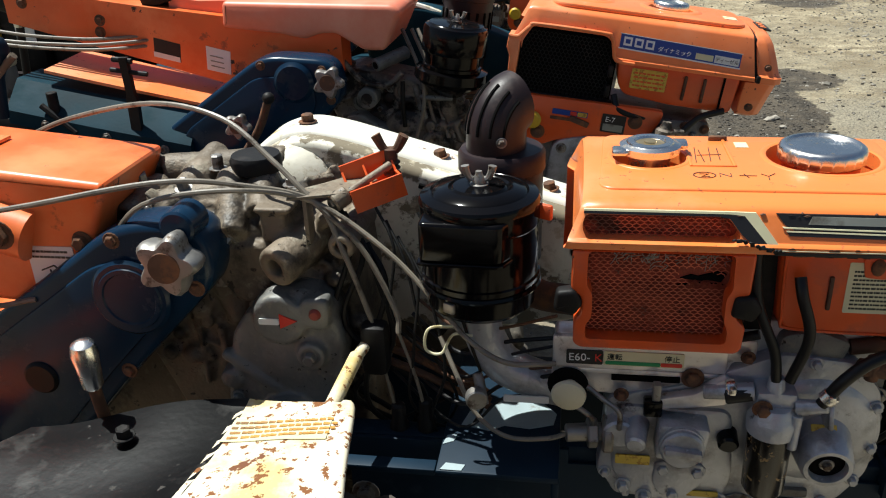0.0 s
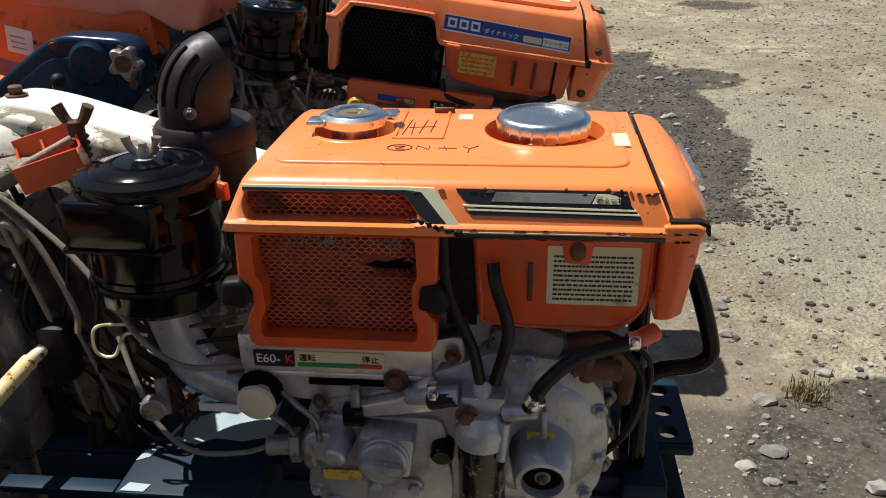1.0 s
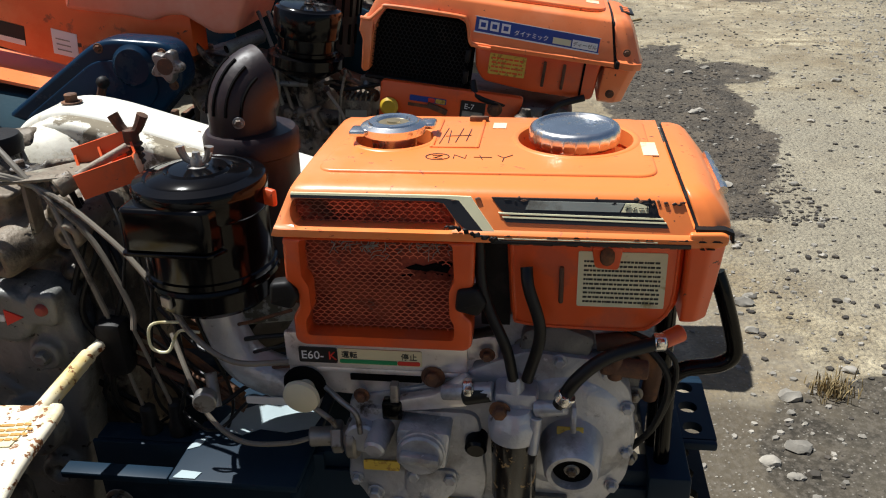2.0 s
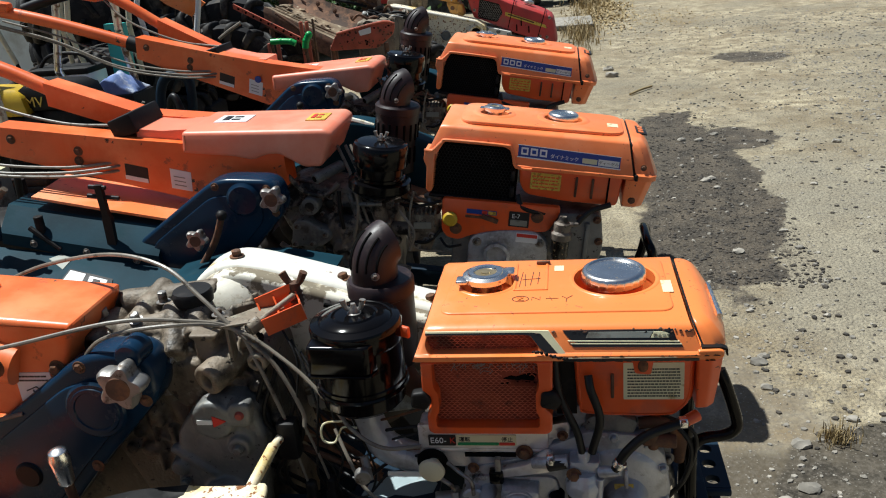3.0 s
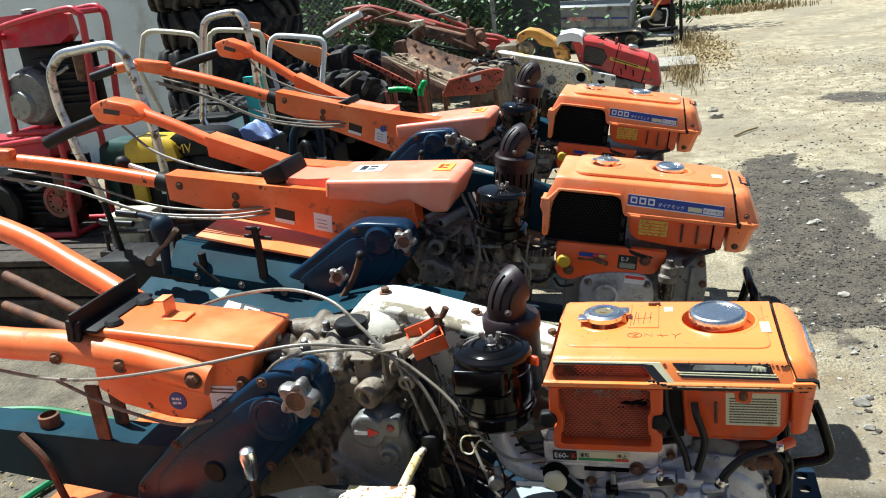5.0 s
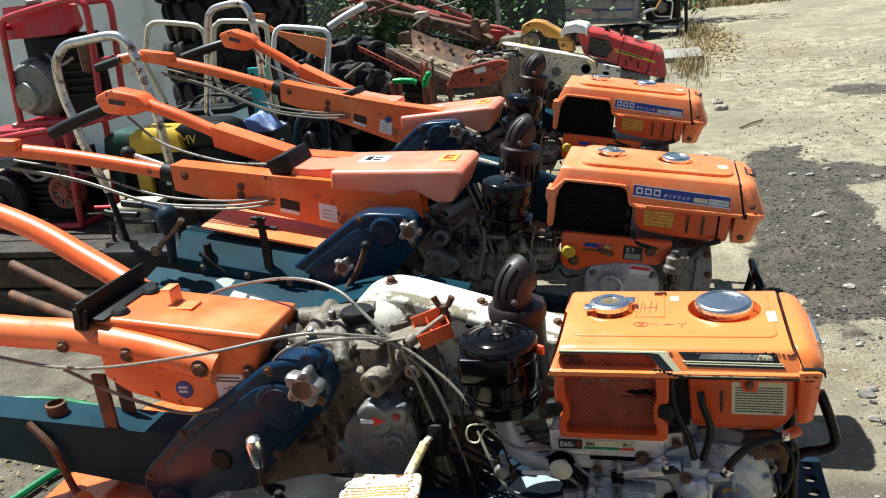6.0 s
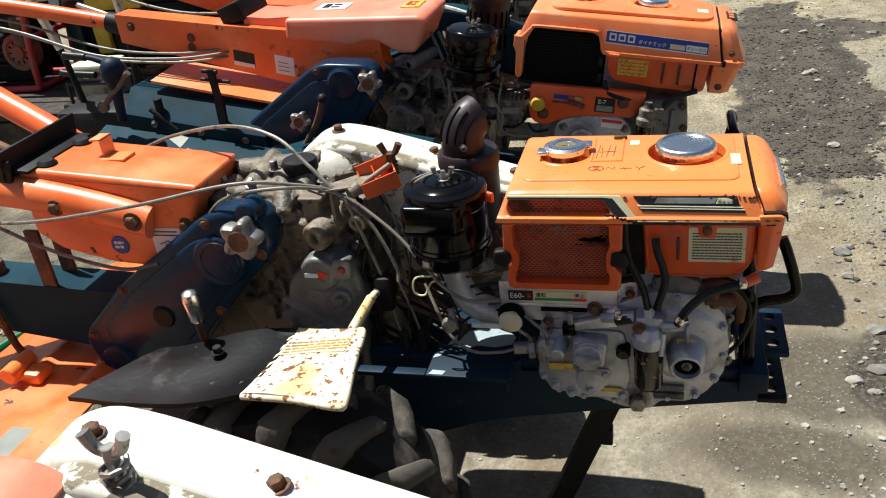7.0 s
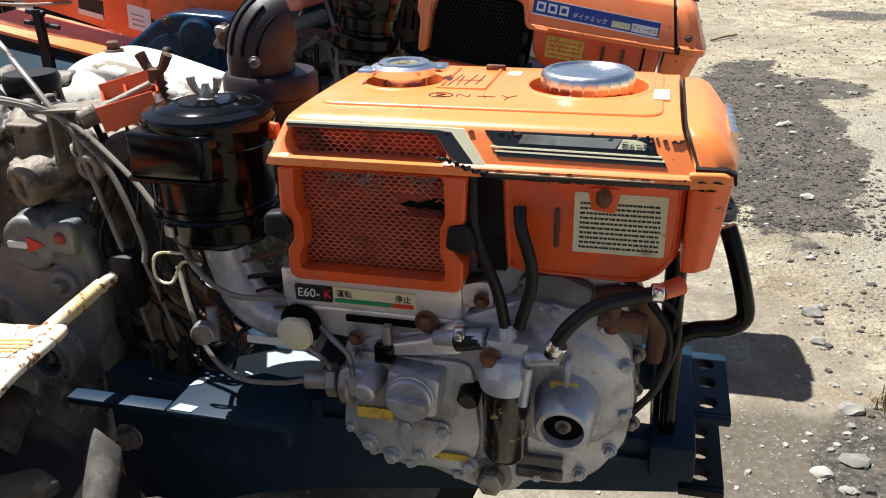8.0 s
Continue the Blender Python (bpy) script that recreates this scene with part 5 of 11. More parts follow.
    label_plate(run, "red_band", 0.258, 0.284, 0.6855, 0.6905, 0.8165, LABEL_RED)
    lettering("run_word", "運転", 0.0095, Matrix.Translation((0.193, 0.8160, 0.6930)) @ FRONT, LABEL_BLACK, run)
    lettering("stop_word", "停止", 0.0095, Matrix.Translation((0.262, 0.8160, 0.6930)) @ FRONT, LABEL_BLACK, run)
    bm = bmesh.new()
    lathe(bm, [(0.010, -0.03), (0.010, 0), (0.018, 0.002), (0.022, 0.008), (0.021, 0.013), (0.015, 0.016), (0.0005, 0.0165)], 26, along((0.148, 0.805, 0.651), (0.140, 0.70, 0.640)))
    part("stop_knob", bm, PLASTIC_CREAM, cover, "round cream plastic knob")
    bm = bmesh.new()
    prism(bm, rounded([(0.258, 0.646), (0.300, 0.656), (0.334, 0.680), (0.341, 0.677), (0.340, 0.642), (0.300, 0.635), (0.258, 0.630)], 0.004, 2), 0.803, 0.820, 0.004)
    part("throttle_bracket", bm, BARE, cover)
    bm = bmesh.new()
    slab(bm, (0.240, 0.797, 0.622), (0.263, 0.815, 0.645), 0.003)
    part("throttle_stop", bm, BLACK, cover)
    bm = bmesh.new()
    slab(bm, (0.250, 0.800, 0.640), (0.260, 0.812, 0.668), 0.002)
    part("throttle_tab", bm, STEEL, cover)
    bm = bmesh.new()
    rod(bm, (0.334, 0.800, 0.660), (0.366, 0.799, 0.668), 0.0115, 0.0115, 16, 0.002)
    part("rubber_sleeve", bm, RUBBER, cover)
    bm = bmesh.new()
    lathe(bm, [(0.026, 0), (0.024, 0.003), (0.0005, 0.004)], 22, along((0.146, 0.817, 0.652), (0.146, 0.7, 0.650)))
    part("knob_hole", bm, DARK, cover)
    # fuel filter
    bm = bmesh.new()
    lathe(bm, [(0.022, 0.614), (0.029, 0.617), (0.030, 0.634), (0.026, 0.640), (0.024, 0.648), (0.020, 0.654)], 26, Matrix.Translation((0.392, 0.795, 0)))
    slab(bm, (0.368, 0.787, 0.648), (0.418, 0.825, 0.674), 0.008)
    filt = part("fuel_filter", bm, SILVER, P, "grey cast fuel filter head")
    for a, b2, r1, r2 in (((0.392, 0.80, 0.665), (0.392, 0.80, 0.690), 0.012, 0.009), ((0.368, 0.798, 0.669), (0.310, 0.805, 0.660), 0.011, 0.009), ((0.416, 0.790, 0.655), (0.448, 0.780, 0.665), 0.010, 0.008), ((0.416, 0.783, 0.648), (0.413, 0.775, 0.605), 0.007, 0.006)):
        bm = bmesh.new()
        rod(bm, a, b2, r1, r2)
        part("pipe_stub", bm, SILVER, filt)
    bm = bmesh.new()
    lathe(bm, [(0.012, 0.522), (0.021, 0.524), (0.0255, 0.532), (0.0265, 0.620)], 26, Matrix.Translation((0.392, 0.795, 0)))
    part("filter_bowl", bm, AMBER, filt, "dark sediment bowl with flaking paint")
    bm = bmesh.new()
    bolt(bm, (0.376, 0.785, 0.654), (0, -1, 0), 0.008, 0.010)
    part("bleed_screw", bm, RUSTY, filt)
    # flywheel side housing and starter dog
    bm = bmesh.new()
    lathe(bm, [(0.080, -0.03), (0.080, 0.034), (0.072, 0.042), (0.050, 0.046)], 40, along((0.448, 0.86, 0.600), (0.448, 0.7, 0.600)))
    part("flywheel_housing", bm, SILVER, block, "round silver flywheel housing")
    bm = bmesh.new()
    lathe(bm, [(0.040, 0), (0.034, 0.04), (0.031, 0.062), (0.028, 0.067), (0.023, 0.067), (0.021, 0.054), (0.0005, 0.050)], 32, along((0.457, 0.835, 0.592), (0.457, 0.70, 0.573)))
    horn = part("starting_horn", bm, SILVER, block, "tapered starting handle socket")
    bm = bmesh.new()
    lathe(bm, [(0.0215, 0), (0.0215, 0.003), (0.0005, 0.004)], 24, along((0.457, 0.7815, 0.5845), (0.457, 0.65, 0.566)))
    part("socket_dark", bm, DARK, horn)
    bolts(horn, [((0.457, 0.777, 0.584), (0, -1, -0.15), 0.006, 0.006)], STEEL, "socket_pin")
    bm = bmesh.new()
    box(bm, (0.454, 0.799, 0.6205), (0.030, 0.003, 0.009), 0.001, (-42, 0, 0))
    s = part("start_sticker", bm, LABEL_YELLOW, horn)
    lettering("start_word", "START", 0.0078, Matrix.Translation((0.4415, 0.7955, 0.6180)) @ pose(0, 0, 0, 48, 0, 0), LABEL_BLACK, horn)
    label_plate(block, "yellow_plate", 0.210, 0.254, 0.537, 0.551, 0.8125, LABEL_YELLOW, "yellow data plate")
    label_plate(block, "yellow_plate", 0.304, 0.344, 0.4915, 0.500, 0.8125, LABEL_YELLOW)
    bolts(block, [((0.440 + 0.084 * math.cos(radians(a)), 0.836, 0.600 + 0.090 * math.sin(radians(a))), (0, -1, 0), 0.006, 0.007) for a in range(-80, 100, 30)], STEEL)
    bm = bmesh.new()
    slab(bm, (0.40, 0.815, 0.478), (0.455, 0.84, 0.492), 0.003)
    slab(bm, (0.40, 0.815, 0.498), (0.455, 0.84, 0.510), 0.003)
    part("cooling_fin", bm, CAST_GREY, block)
    # nozzle and lifting eye near the nose
    bm = bmesh.new()
    rod(bm, (0.485, 0.815, 0.700), (0.535, 0.815, 0.695), 0.011, 0.011)
    rod(bm, (0.500, 0.812, 0.685), (0.500, 0.812, 0.716), 0.008, 0.008)
    tube(bm, [(0.48, 0.84, 0.712), (0.52, 0.84, 0.715), (0.545, 0.85, 0.68), (0.545, 0.86, 0.63)], 0.010)
    part("outlet_stub", bm, RUSTY, block)
    # hoses
    for pts, r in (([(0.352, 0.812, 0.855), (0.358, 0.800, 0.790), (0.382, 0.792, 0.730), (0.390, 0.796, 0.688)], 0.0062), ([(0.402, 0.806, 0.820), (0.405, 0.797, 0.800), (0.418, 0.792, 0.750), (0.405, 0.795, 0.688)], 0.0066), ([(0.440, 0.780, 0.668), (0.458, 0.774, 0.706), (0.490, 0.780, 0.732), (0.548, 0.800, 0.742)], 0.0076), ([(0.37, 0.82, 0.735), (0.33, 0.83, 0.720), (0.30, 0.84, 0.716)], 0.006)):
        bm = bmesh.new()
        tube(bm, pts, r, 12, 8)
        part("fuel_hose", bm, RUBBER, P, "black rubber fuel hose")
    for c, d, r in (((0.536, 0.797, 0.7415), (1, 0.12, 0), 0.0098), ((0.443, 0.779, 0.674), (0.5, -0.1, 0.8), 0.0108), ((0.335, 0.802, 0.668), (1, 0, 0.15), 0.012)):
        bm = bmesh.new()
        c, d = Vector(c), Vector(d).normalized()
        rod(bm, c, c + d * 0.012, r, r, 18)
        box(bm, c + d * 0.006 + Vector((0, -r, 0.004)), (0.008, 0.008, 0.01), 0.002)
        part("hose_clip", bm, CHROME, P)
    bm = bmesh.new()
    rod(bm, (0.546, 0.80, 0.742), (0.566, 0.812, 0.746), 0.0088, 0.0095)
    part("tank_outlet", bm, ORANGE_DEEP_SHADE, P)
    # cleaner, silencer
    air_cleaner(P, (0.031, 0.872), 0.077, 0.738, 0.887)
    bm = bmesh.new()
    box(bm, (0.108, 0.868, 0.868), (0.008, 0.03, 0.020), 0.003, (0, 0, 60))
    part("reflector", bm, ORANGE_DEEP_SHADE, P)
    bm = bmesh.new()
    tube(bm, [(0.024, 0.872, 0.738), (0.034, 0.870, 0.690), (0.060, 0.868, 0.645), (0.115, 0.868, 0.620), (0.150, 0.868, 0.612)], 0.027, 18, 6)
    part("intake_pipe", bm, SILVER, P, "cast grey intake pipe")
    label_plate(P, "number_plate", 0.062, 0.122, 0.606, 0.616, 0.838, LABEL_WHITE, "small plate with unreadable number")
    muffler(P, (0.047, 1.005), 0.060, 0.74, 0.905, 0.106, 0, 45)
    bm = bmesh.new()
    tube(bm, [(0.06, 1.0, 0.76), (0.09, 0.98, 0.70), (0.16, 0.97, 0.69)], 0.022, 14, 6)
    part("exhaust_pipe", bm, RUSTY, P)


def first_chassis(P):
    # engine rails, cross plate, stand
    bm = bmesh.new()
    prism(bm, rounded([(-0.16, 0.40), (0.0, 0.405), (0.60, 0.488), (0.60, 0.528), (-0.16, 0.530)], 0.006, 2), 0.850, 0.885, 0.004)
    rail = part("engine_rail", bm, NAVY, P, "dark navy steel engine rail")
    bm = bmesh.new()
    prism(bm, rounded([(-0.16, 0.39), (0.0, 0.395), (0.60, 0.488), (0.60, 0.528), (-0.16, 0.530)], 0.006, 2), 1.03, 1.075, 0.004)
    part("engine_rail", bm, NAVY, P)
    bm = bmesh.new()
    slab(bm, (-0.022, 0.768, 0.530), (0.138, 1.06, 0.540), 0.003)
    prism(bm, rounded([(0.128, 0.505), (0.138, 0.505), (0.138, 0.5305), (0.128, 0.5305)], 0.003, 2), 0.770, 0.842, 0.002)
    cross = part("cross_plate", bm, NAVY, P, "navy cross plate with worn paint")
    bm = bmesh.new()
    slab(bm, (-0.16, 0.768, 0.530), (-0.0225, 0.790, 0.540), 0.002)
    part("rail_cap", bm, NAVY, P)
    bm = bmesh.new()
    prism(bm, [(-0.16, 0.290), (-0.038, 0.332), (0.055, 0.370), (0.162, 0.395), (0.321, 0.424), (0.585, 0.466), (0.585, 0.506), (0.150, 0.506), (0.150, 0.529), (-0.16, 0.529)], 0.842, 0.8495, 0.002)
    part("engine_rail", bm, NAVY, P)
    for o in ([(0.000, 0.868), (0.008, 0.900), (0.050, 0.930), (0.110, 0.932), (0.132, 0.905), (0.128, 0.880), (0.095, 0.868), (0.060, 0.872), (0.040, 0.858)], [(-0.020, 0.822), (-0.006, 0.830), (-0.002, 0.848), (-0.016, 0.842)], [(-0.016, 0.770), (0.012, 0.770), (0.016, 0.782), (-0.010, 0.784)]):
        bm = bmesh.new()
        prism(bm, o, 0.5395, 0.5412, 0, "z")
        part("worn_patch", bm, PALE_BLUE, cross, "bare pale patch where the paint flaked off")
    bm = bmesh.new()
    slab(bm, (0.55, 0.83, 0.49), (0.60, 1.07, 0.535), 0.004)
    part("cross_bar", bm, NAVY, P)
    for y0, y1, z0 in ((0.880, 1.030, 0.432), (0.905, 1.060, 0.520)):
        bm = bmesh.new()
        holed_plate(bm, 0.588, 0.642, y0 + 0.010, y1 - 0.010, z0, z0 + 0.012, 3, 0.0125)
        slab(bm, (0.588, y0, z0 + 0.0002), (0.642, y0 + 0.0102, z0 + 0.0118), 0.003)
        slab(bm, (0.588, y1 - 0.0102, z0 + 0.0002), (0.642, y1, z0 + 0.0118), 0.003)
        # lower plate is black instead of navy, for the upper plate's shade
        part("hitch_plate", bm, NAVY if z0 > 0.5 else BLACK_MATT, P, "drilled hitch plate")
    bm = bmesh.new()
    slab(bm, (0.574, 0.90, 0.430), (0.588, 1.055, 0.534), 0.003)
    part("hitch_back", bm, BLACK_MATT, P)
    bm = bmesh.new()
    tube(bm, [(0.568, 0.865, 0.500), (0.566, 0.865, 0.632), (0.571, 0.865, 0.655), (0.586, 0.865, 0.668), (0.620, 0.865, 0.675), (0.635, 0.865, 0.690), (0.630, 0.868, 0.720), (0.617, 0.875, 0.762), (0.608, 0.880, 0.785)], 0.0095, 14, 5)
    guard = part("front_guard", bm, BLACK, P, "bent black tube guard")
    bm = bmesh.new()
    tube(bm, [(0.562, 0.90, 0.520), (0.562, 0.90, 0.74)], 0.012, 14, 2)
    part("guard_stay", bm, BLACK, guard)
    bm = bmesh.new()
    loft(bm, [[(x - 0.024, 0.93, z), (x + 0.024, 0.93, z), (x + 0.024, 0.965, z), (x - 0.024, 0.965, z)] for x, z in ((0.360, 0.49), (0.265, 0.25), (0.170, 0.012))])
    slab(bm, (0.290, 0.935, 0.25), (0.315, 0.965, 0.29), 0.003)
    slab(bm, (0.11, 0.90, 0.0), (0.23, 1.0, 0.014), 0.003)
    part("stand_leg", bm, BLACK_MATT, P, "black flat-steel prop stand")
    bolts(rail, [((0.372, 0.822, 0.470), (0, -1, 0), 0.016, 0.020), ((-0.140, 0.842, 0.430), (0, -1, 0), 0.014, 0.016)], STEEL)
    # gear housing
    bm = bmesh.new()
    cast_form(bm, rounded([(-0.50, 0.62), (-0.40, 0.36), (-0.17, 0.36), (-0.140, 0.52), (-0.155, 0.79), (-0.20, 0.828), (-0.30, 0.838), (-0.50, 0.842), (-0.545, 0.80)], 0.03, 5), 0.930, 1.10, 0.02, 3.0, 0.005, 18)
    cast_form(bm, rounded([(-0.66, 0.50), (-0.50, 0.22), (-0.16, 0.20), (-0.13, 0.50), (-0.30, 0.64), (-0.60, 0.66)], 0.04, 5), 0.955, 1.07, 0.02, 5.0, 0.005, 12)
    hub(bm, (-0.190, 0.985, 0.800), (-0.244, 0.862, 0.778), 0.029, 0.013, 0.03)
    hub(bm, (-0.150, 0.985, 0.812), (-0.158, 0.885, 0.800), 0.019, 0.009, 0.02)
    hub(bm, (-0.335, 0.985, 0.862), (-0.312, 0.896, 0.808), 0.022)
    hub(bm, (-0.290, 0.985, 0.862), (-0.278, 0.925, 0.832), 0.020)
    hub(bm, (-0.505, 1.020, 0.845), (-0.532, 0.893, 0.815), 0.031, 0.021, 0.04)
    hub(bm, (-0.455, 1.000, 0.842), (-0.470, 0.905, 0.828), 0.019, 0.009, 0.02)
    for p, q, r in (((-0.45, 0.94, 0.832), (-0.33, 0.962, 0.850), 0.019), ((-0.405, 0.95, 0.842), (-0.392, 1.07, 0.872), 0.020), ((-0.46, 1.03, 0.852), (-0.28, 1.06, 0.862), 0.024), ((-0.53, 0.98, 0.846), (-0.47, 1.04, 0.866), 0.018), ((-0.30, 0.93, 0.80), (-0.22, 0.95, 0.83), 0.018), ((-0.38, 0.93, 0.80), (-0.33, 0.93, 0.66), 0.016), ((-0.44, 0.935, 0.79), (-0.46, 0.935, 0.64), 0.013), ((-0.165, 0.93, 0.78), (-0.150, 0.93, 0.58), 0.014), ((-0.26, 0.93, 0.77), (-0.20, 0.92, 0.73), 0.016)):
        hub(bm, p, q, r)
    for c, r in (((-0.392, 1.005, 0.858), 0.032), ((-0.487, 0.975, 0.850), 0.022), ((-0.500, 1.040, 0.862), 0.024), ((-0.345, 0.925, 0.735), 0.020), ((-0.388, 0.925, 0.680), 0.018), ((-0.281, 0.918, 0.742), 0.016), ((-0.232, 0.918, 0.712), 0.016), ((-0.175, 0.915, 0.742), 0.018), ((-0.412, 0.925, 0.600), 0.020), ((-0.15, 0.92, 0.67), 0.016), ((-0.425, 0.935, 0.752), 0.018)):
        ball(bm, c, r, 1, 1, 0.8)
    prism(bm, rounded([(-0.335, 0.790), (-0.345, 0.745), (-0.312, 0.702), (-0.272, 0.715), (-0.256, 0.752), (-0.270, 0.800)], 0.016, 4), 0.896, 0.935, 0.005)
    slab(bm, (-0.272, 0.900, 0.800), (-0.236, 0.940, 0.846), 0.004)
    slab(bm, (-0.278, 0.896, 0.842), (-0.226, 0.960, 0.850), 0.002)
    slab(bm, (-0.545, 0.930, 0.826), (-0.345, 0.99, 0.844), 0.003)
    slab(bm, (-0.40, 0.930, 0.55), (-0.392, 0.915, 0.78), 0.002)
    slab(bm, (-0.475, 0.945, 0.62), (-0.465, 0.915, 0.80), 0.002)
    rnd = random.Random(9)
    for k in range(64):
        x, z = rnd.uniform(-0.50, -0.17), rnd.uniform(0.56, 0.83)
        kind = rnd.random()
        if kind < 0.5:
            hub(bm, (x, 0.945, z), (x + rnd.uniform(-0.006, 0.006), 0.925 - rnd.uniform(0.002, 0.016), z), rnd.uniform(0.006, 0.015), rnd.choice((0, 0, 0.005)), 0.008)
        else:
            box(bm, (x, 0.928, z), (rnd.uniform(0.005, 0.012), rnd.uniform(0.012, 0.030), rnd.uniform(0.03, 0.09)), 0.003, (0, rnd.uniform(-80, 80), 0))
    for k in range(26):
        x, y = rnd.uniform(-0.53, -0.20), rnd.uniform(0.94, 1.08)
        box(bm, (x, y, 0.846), (rnd.uniform(0.01, 0.05), rnd.uniform(0.008, 0.03), rnd.uniform(0.015, 0.045)), 0.004, (rnd.uniform(-20, 20), rnd.uniform(-20, 20), rnd.uniform(0, 90)))
    gear = casting("gear_housing", bm, CAST, P, "greasy brown cast gear housing caked with dirt", 0.0036, 2)
    bm = bmesh.new()
    cast_form(bm, rounded([(-0.352, 0.36), (-0.205, 0.36), (-0.180, 0.56), (-0.158, 0.665), (-0.172, 0.725), (-0.205, 0.745), (-0.270, 0.738), (-0.325, 0.665), (-0.345, 0.55)], 0.02, 5), 0.868, 0.985, 0.012, 8.0, 0.005, 20)
    hub(bm, (-0.246, 0.885, 0.702), (-0.246, 0.854, 0.702), 0.038)
    prism(bm, rounded([(-0.214, 0.692), (-0.176, 0.690), (-0.172, 0.738), (-0.212, 0.738)], 0.012, 3), 0.854, 0.885, 0.005)
    hub(bm, (-0.205, 0.885, 0.648), (-0.205, 0.852, 0.648), 0.021, 0.011, 0.01)
    hub(bm, (-0.250, 0.885, 0.535), (-0.250, 0.842, 0.535), 0.042, 0.024, 0.02)
    hub(bm, (-0.225, 0.885, 0.465), (-0.225, 0.850, 0.465), 0.026, 0.010, 0.01)
    hub(bm, (-0.330, 0.885, 0.60), (-0.330, 0.858, 0.60), 0.016)
    box(bm, (-0.300, 0.872, 0.610), (0.10, 0.02, 0.014), 0.004, (0, 38, 0))
    box(bm, (-0.290, 0.872, 0.470), (0.014, 0.02, 0.16), 0.004, (0, 14, 0))
    clutch = casting("clutch_housing", bm, CAST_GREY, P, "dusty grey cast clutch housing", 0.0036, 2)
    bolts(clutch, [((-0.250, 0.862, 0.535), (0, -1, 0), 0.010, 0.010)], STEEL)
    bm = bmesh.new()
    slab(bm, (-0.505, 0.880, 0.800), (-0.370, 0.900, 0.812), 0.003)
    part("shift_bar", bm, RUSTY, gear)
    bolts(gear, [((-0.320, 0.902, 0.806), (-0.5, -0.8, -0.6), 0.009, 0.012), ((-0.47, 0.97, 0.855), (0, -0.2, 1), 0.009, 0.016), ((-0.395, 0.945, 0.858), (0, -0.3, 1), 0.009, 0.014), ((-0.36, 0.99, 0.872), (0, 0, 1), 0.009, 0.02), ((-0.44, 0.92, 0.832), (0, -1, 0.4), 0.010, 0.012), ((-0.30, 1.03, 0.862), (0, 0, 1), 0.008, 0.015), ((-0.49, 1.03, 0.862), (0, 0, 1), 0.009, 0.02), ((-0.235, 0.94, 0.868), (0, 0, 1), 0.008, 0.01), ((-0.345, 0.915, 0.735), (0, -1, 0), 0.010, 0.012), ((-0.30, 0.92, 0.69), (0, -1, 0), 0.008, 0.01), ((-0.17, 0.92, 0.74), (0, -1, 0), 0.007, 0.01), ((-0.215, 0.905, 0.735), (0, -1, 0), 0.007, 0.010)], STEEL)
    bolts(clutch, [((-0.205, 0.856, 0.648), (0, -1, 0), 0.009, 0.012), ((-0.325, 0.864, 0.57), (0, -1, 0), 0.007, 0.008), ((-0.225, 0.864, 0.52), (0, -1, 0), 0.009, 0.008), ((-0.30, 0.864, 0.45), (0, -1, 0), 0.009, 0.008)], CAST_GREY)
    bm = bmesh.new()
    prism(bm, [(-0.242, 0.6995), (-0.242, 0.693), (-0.218, 0.705), (-0.242, 0.715), (-0.242, 0.7085)], 0.856, 0.8515)
    arrow = part("arrow_label", bm, LABEL_RED, clutch, "red and white arrow label", smooth=False)
    label_plate(arrow, "arrow_tail", -0.272, -0.243, 0.6985, 0.7075, 0.8525, LABEL_WHITE)
    bm = bmesh.new()
    rod(bm, (-0.192, 0.856, 0.716), (-0.192, 0.848, 0.716), 0.0085, 0.0075, 18, 0.002)
    part("drain_plug", bm, RED_DUSTY, clutch, "dull red plug")
    bm = bmesh.new()
    lathe(bm, [(0.028, 0.82), (0.028, 0.868), (0.036, 0.872), (0.0375, 0.888), (0.034, 0.895), (0.0005, 0.896)], 26, Matrix.Translation((-0.302, 0.992, 0)))
    part("filler_cap", bm, BLACK_MATT, P, "round black plastic filler cap")
    # belt cover
    bm = bmesh.new()
    o = rounded([(-0.405, 0.74), (-0.405, 0.83), (-0.365, 0.880), (-0.305, 0.902), (-0.245, 0.892), (0.170, 0.768), (0.205, 0.715), (0.17, 0.60), (-0.1, 0.56), (-0.33, 0.64)], 0.05, 6)
    o = [(x + 0.030, z) for x, z in o]
    prism(bm, o, 1.195, 1.100, 0.014, seg=3)
    belt = part("belt_cover", bm, WHITE, P, "dirty white sheet-metal belt cover")
    bm = bmesh.new()
    cc = Vector((-0.09, 0.74))
    prism(bm, [tuple(cc + (Vector(p) - cc) * 0.955) for p in o], 1.11, 1.066, 0.012, seg=3)
    part("cover_face", bm, FLAKING, belt, "flaking tan and white front of the belt cover")
    bm = bmesh.new()
    lathe(bm, [(0.085, 0), (0.080, 0.020), (0.060, 0.040), (0.030, 0.052), (0.0005, 0.054)], 30, along((-0.285, 1.070, 0.800), (-0.285, 0.9, 0.800)))
    lump(bm, 0.003, 30, 6)
    part("round_bulge", bm, FLAKING, belt, "flaking cream-white round bulge")
    for k in range(7):
        bm = bmesh.new()
        for j in range(2):
            box(bm, (-0.075 + 0.026 * k, 1.064, 0.822 - 0.0078 * k - 0.030 * j), (0.016, 0.006, 0.007), 0.001, (0, 17, 0), 1)
        part("louvre", bm, DARK, belt)
    for k in range(7):
        bm = bmesh.new()
        box(bm, (0.158 + 0.004 * k, 1.064, 0.742 - 0.021 * k), (0.034, 0.006, 0.008), 0.001, None, 1)
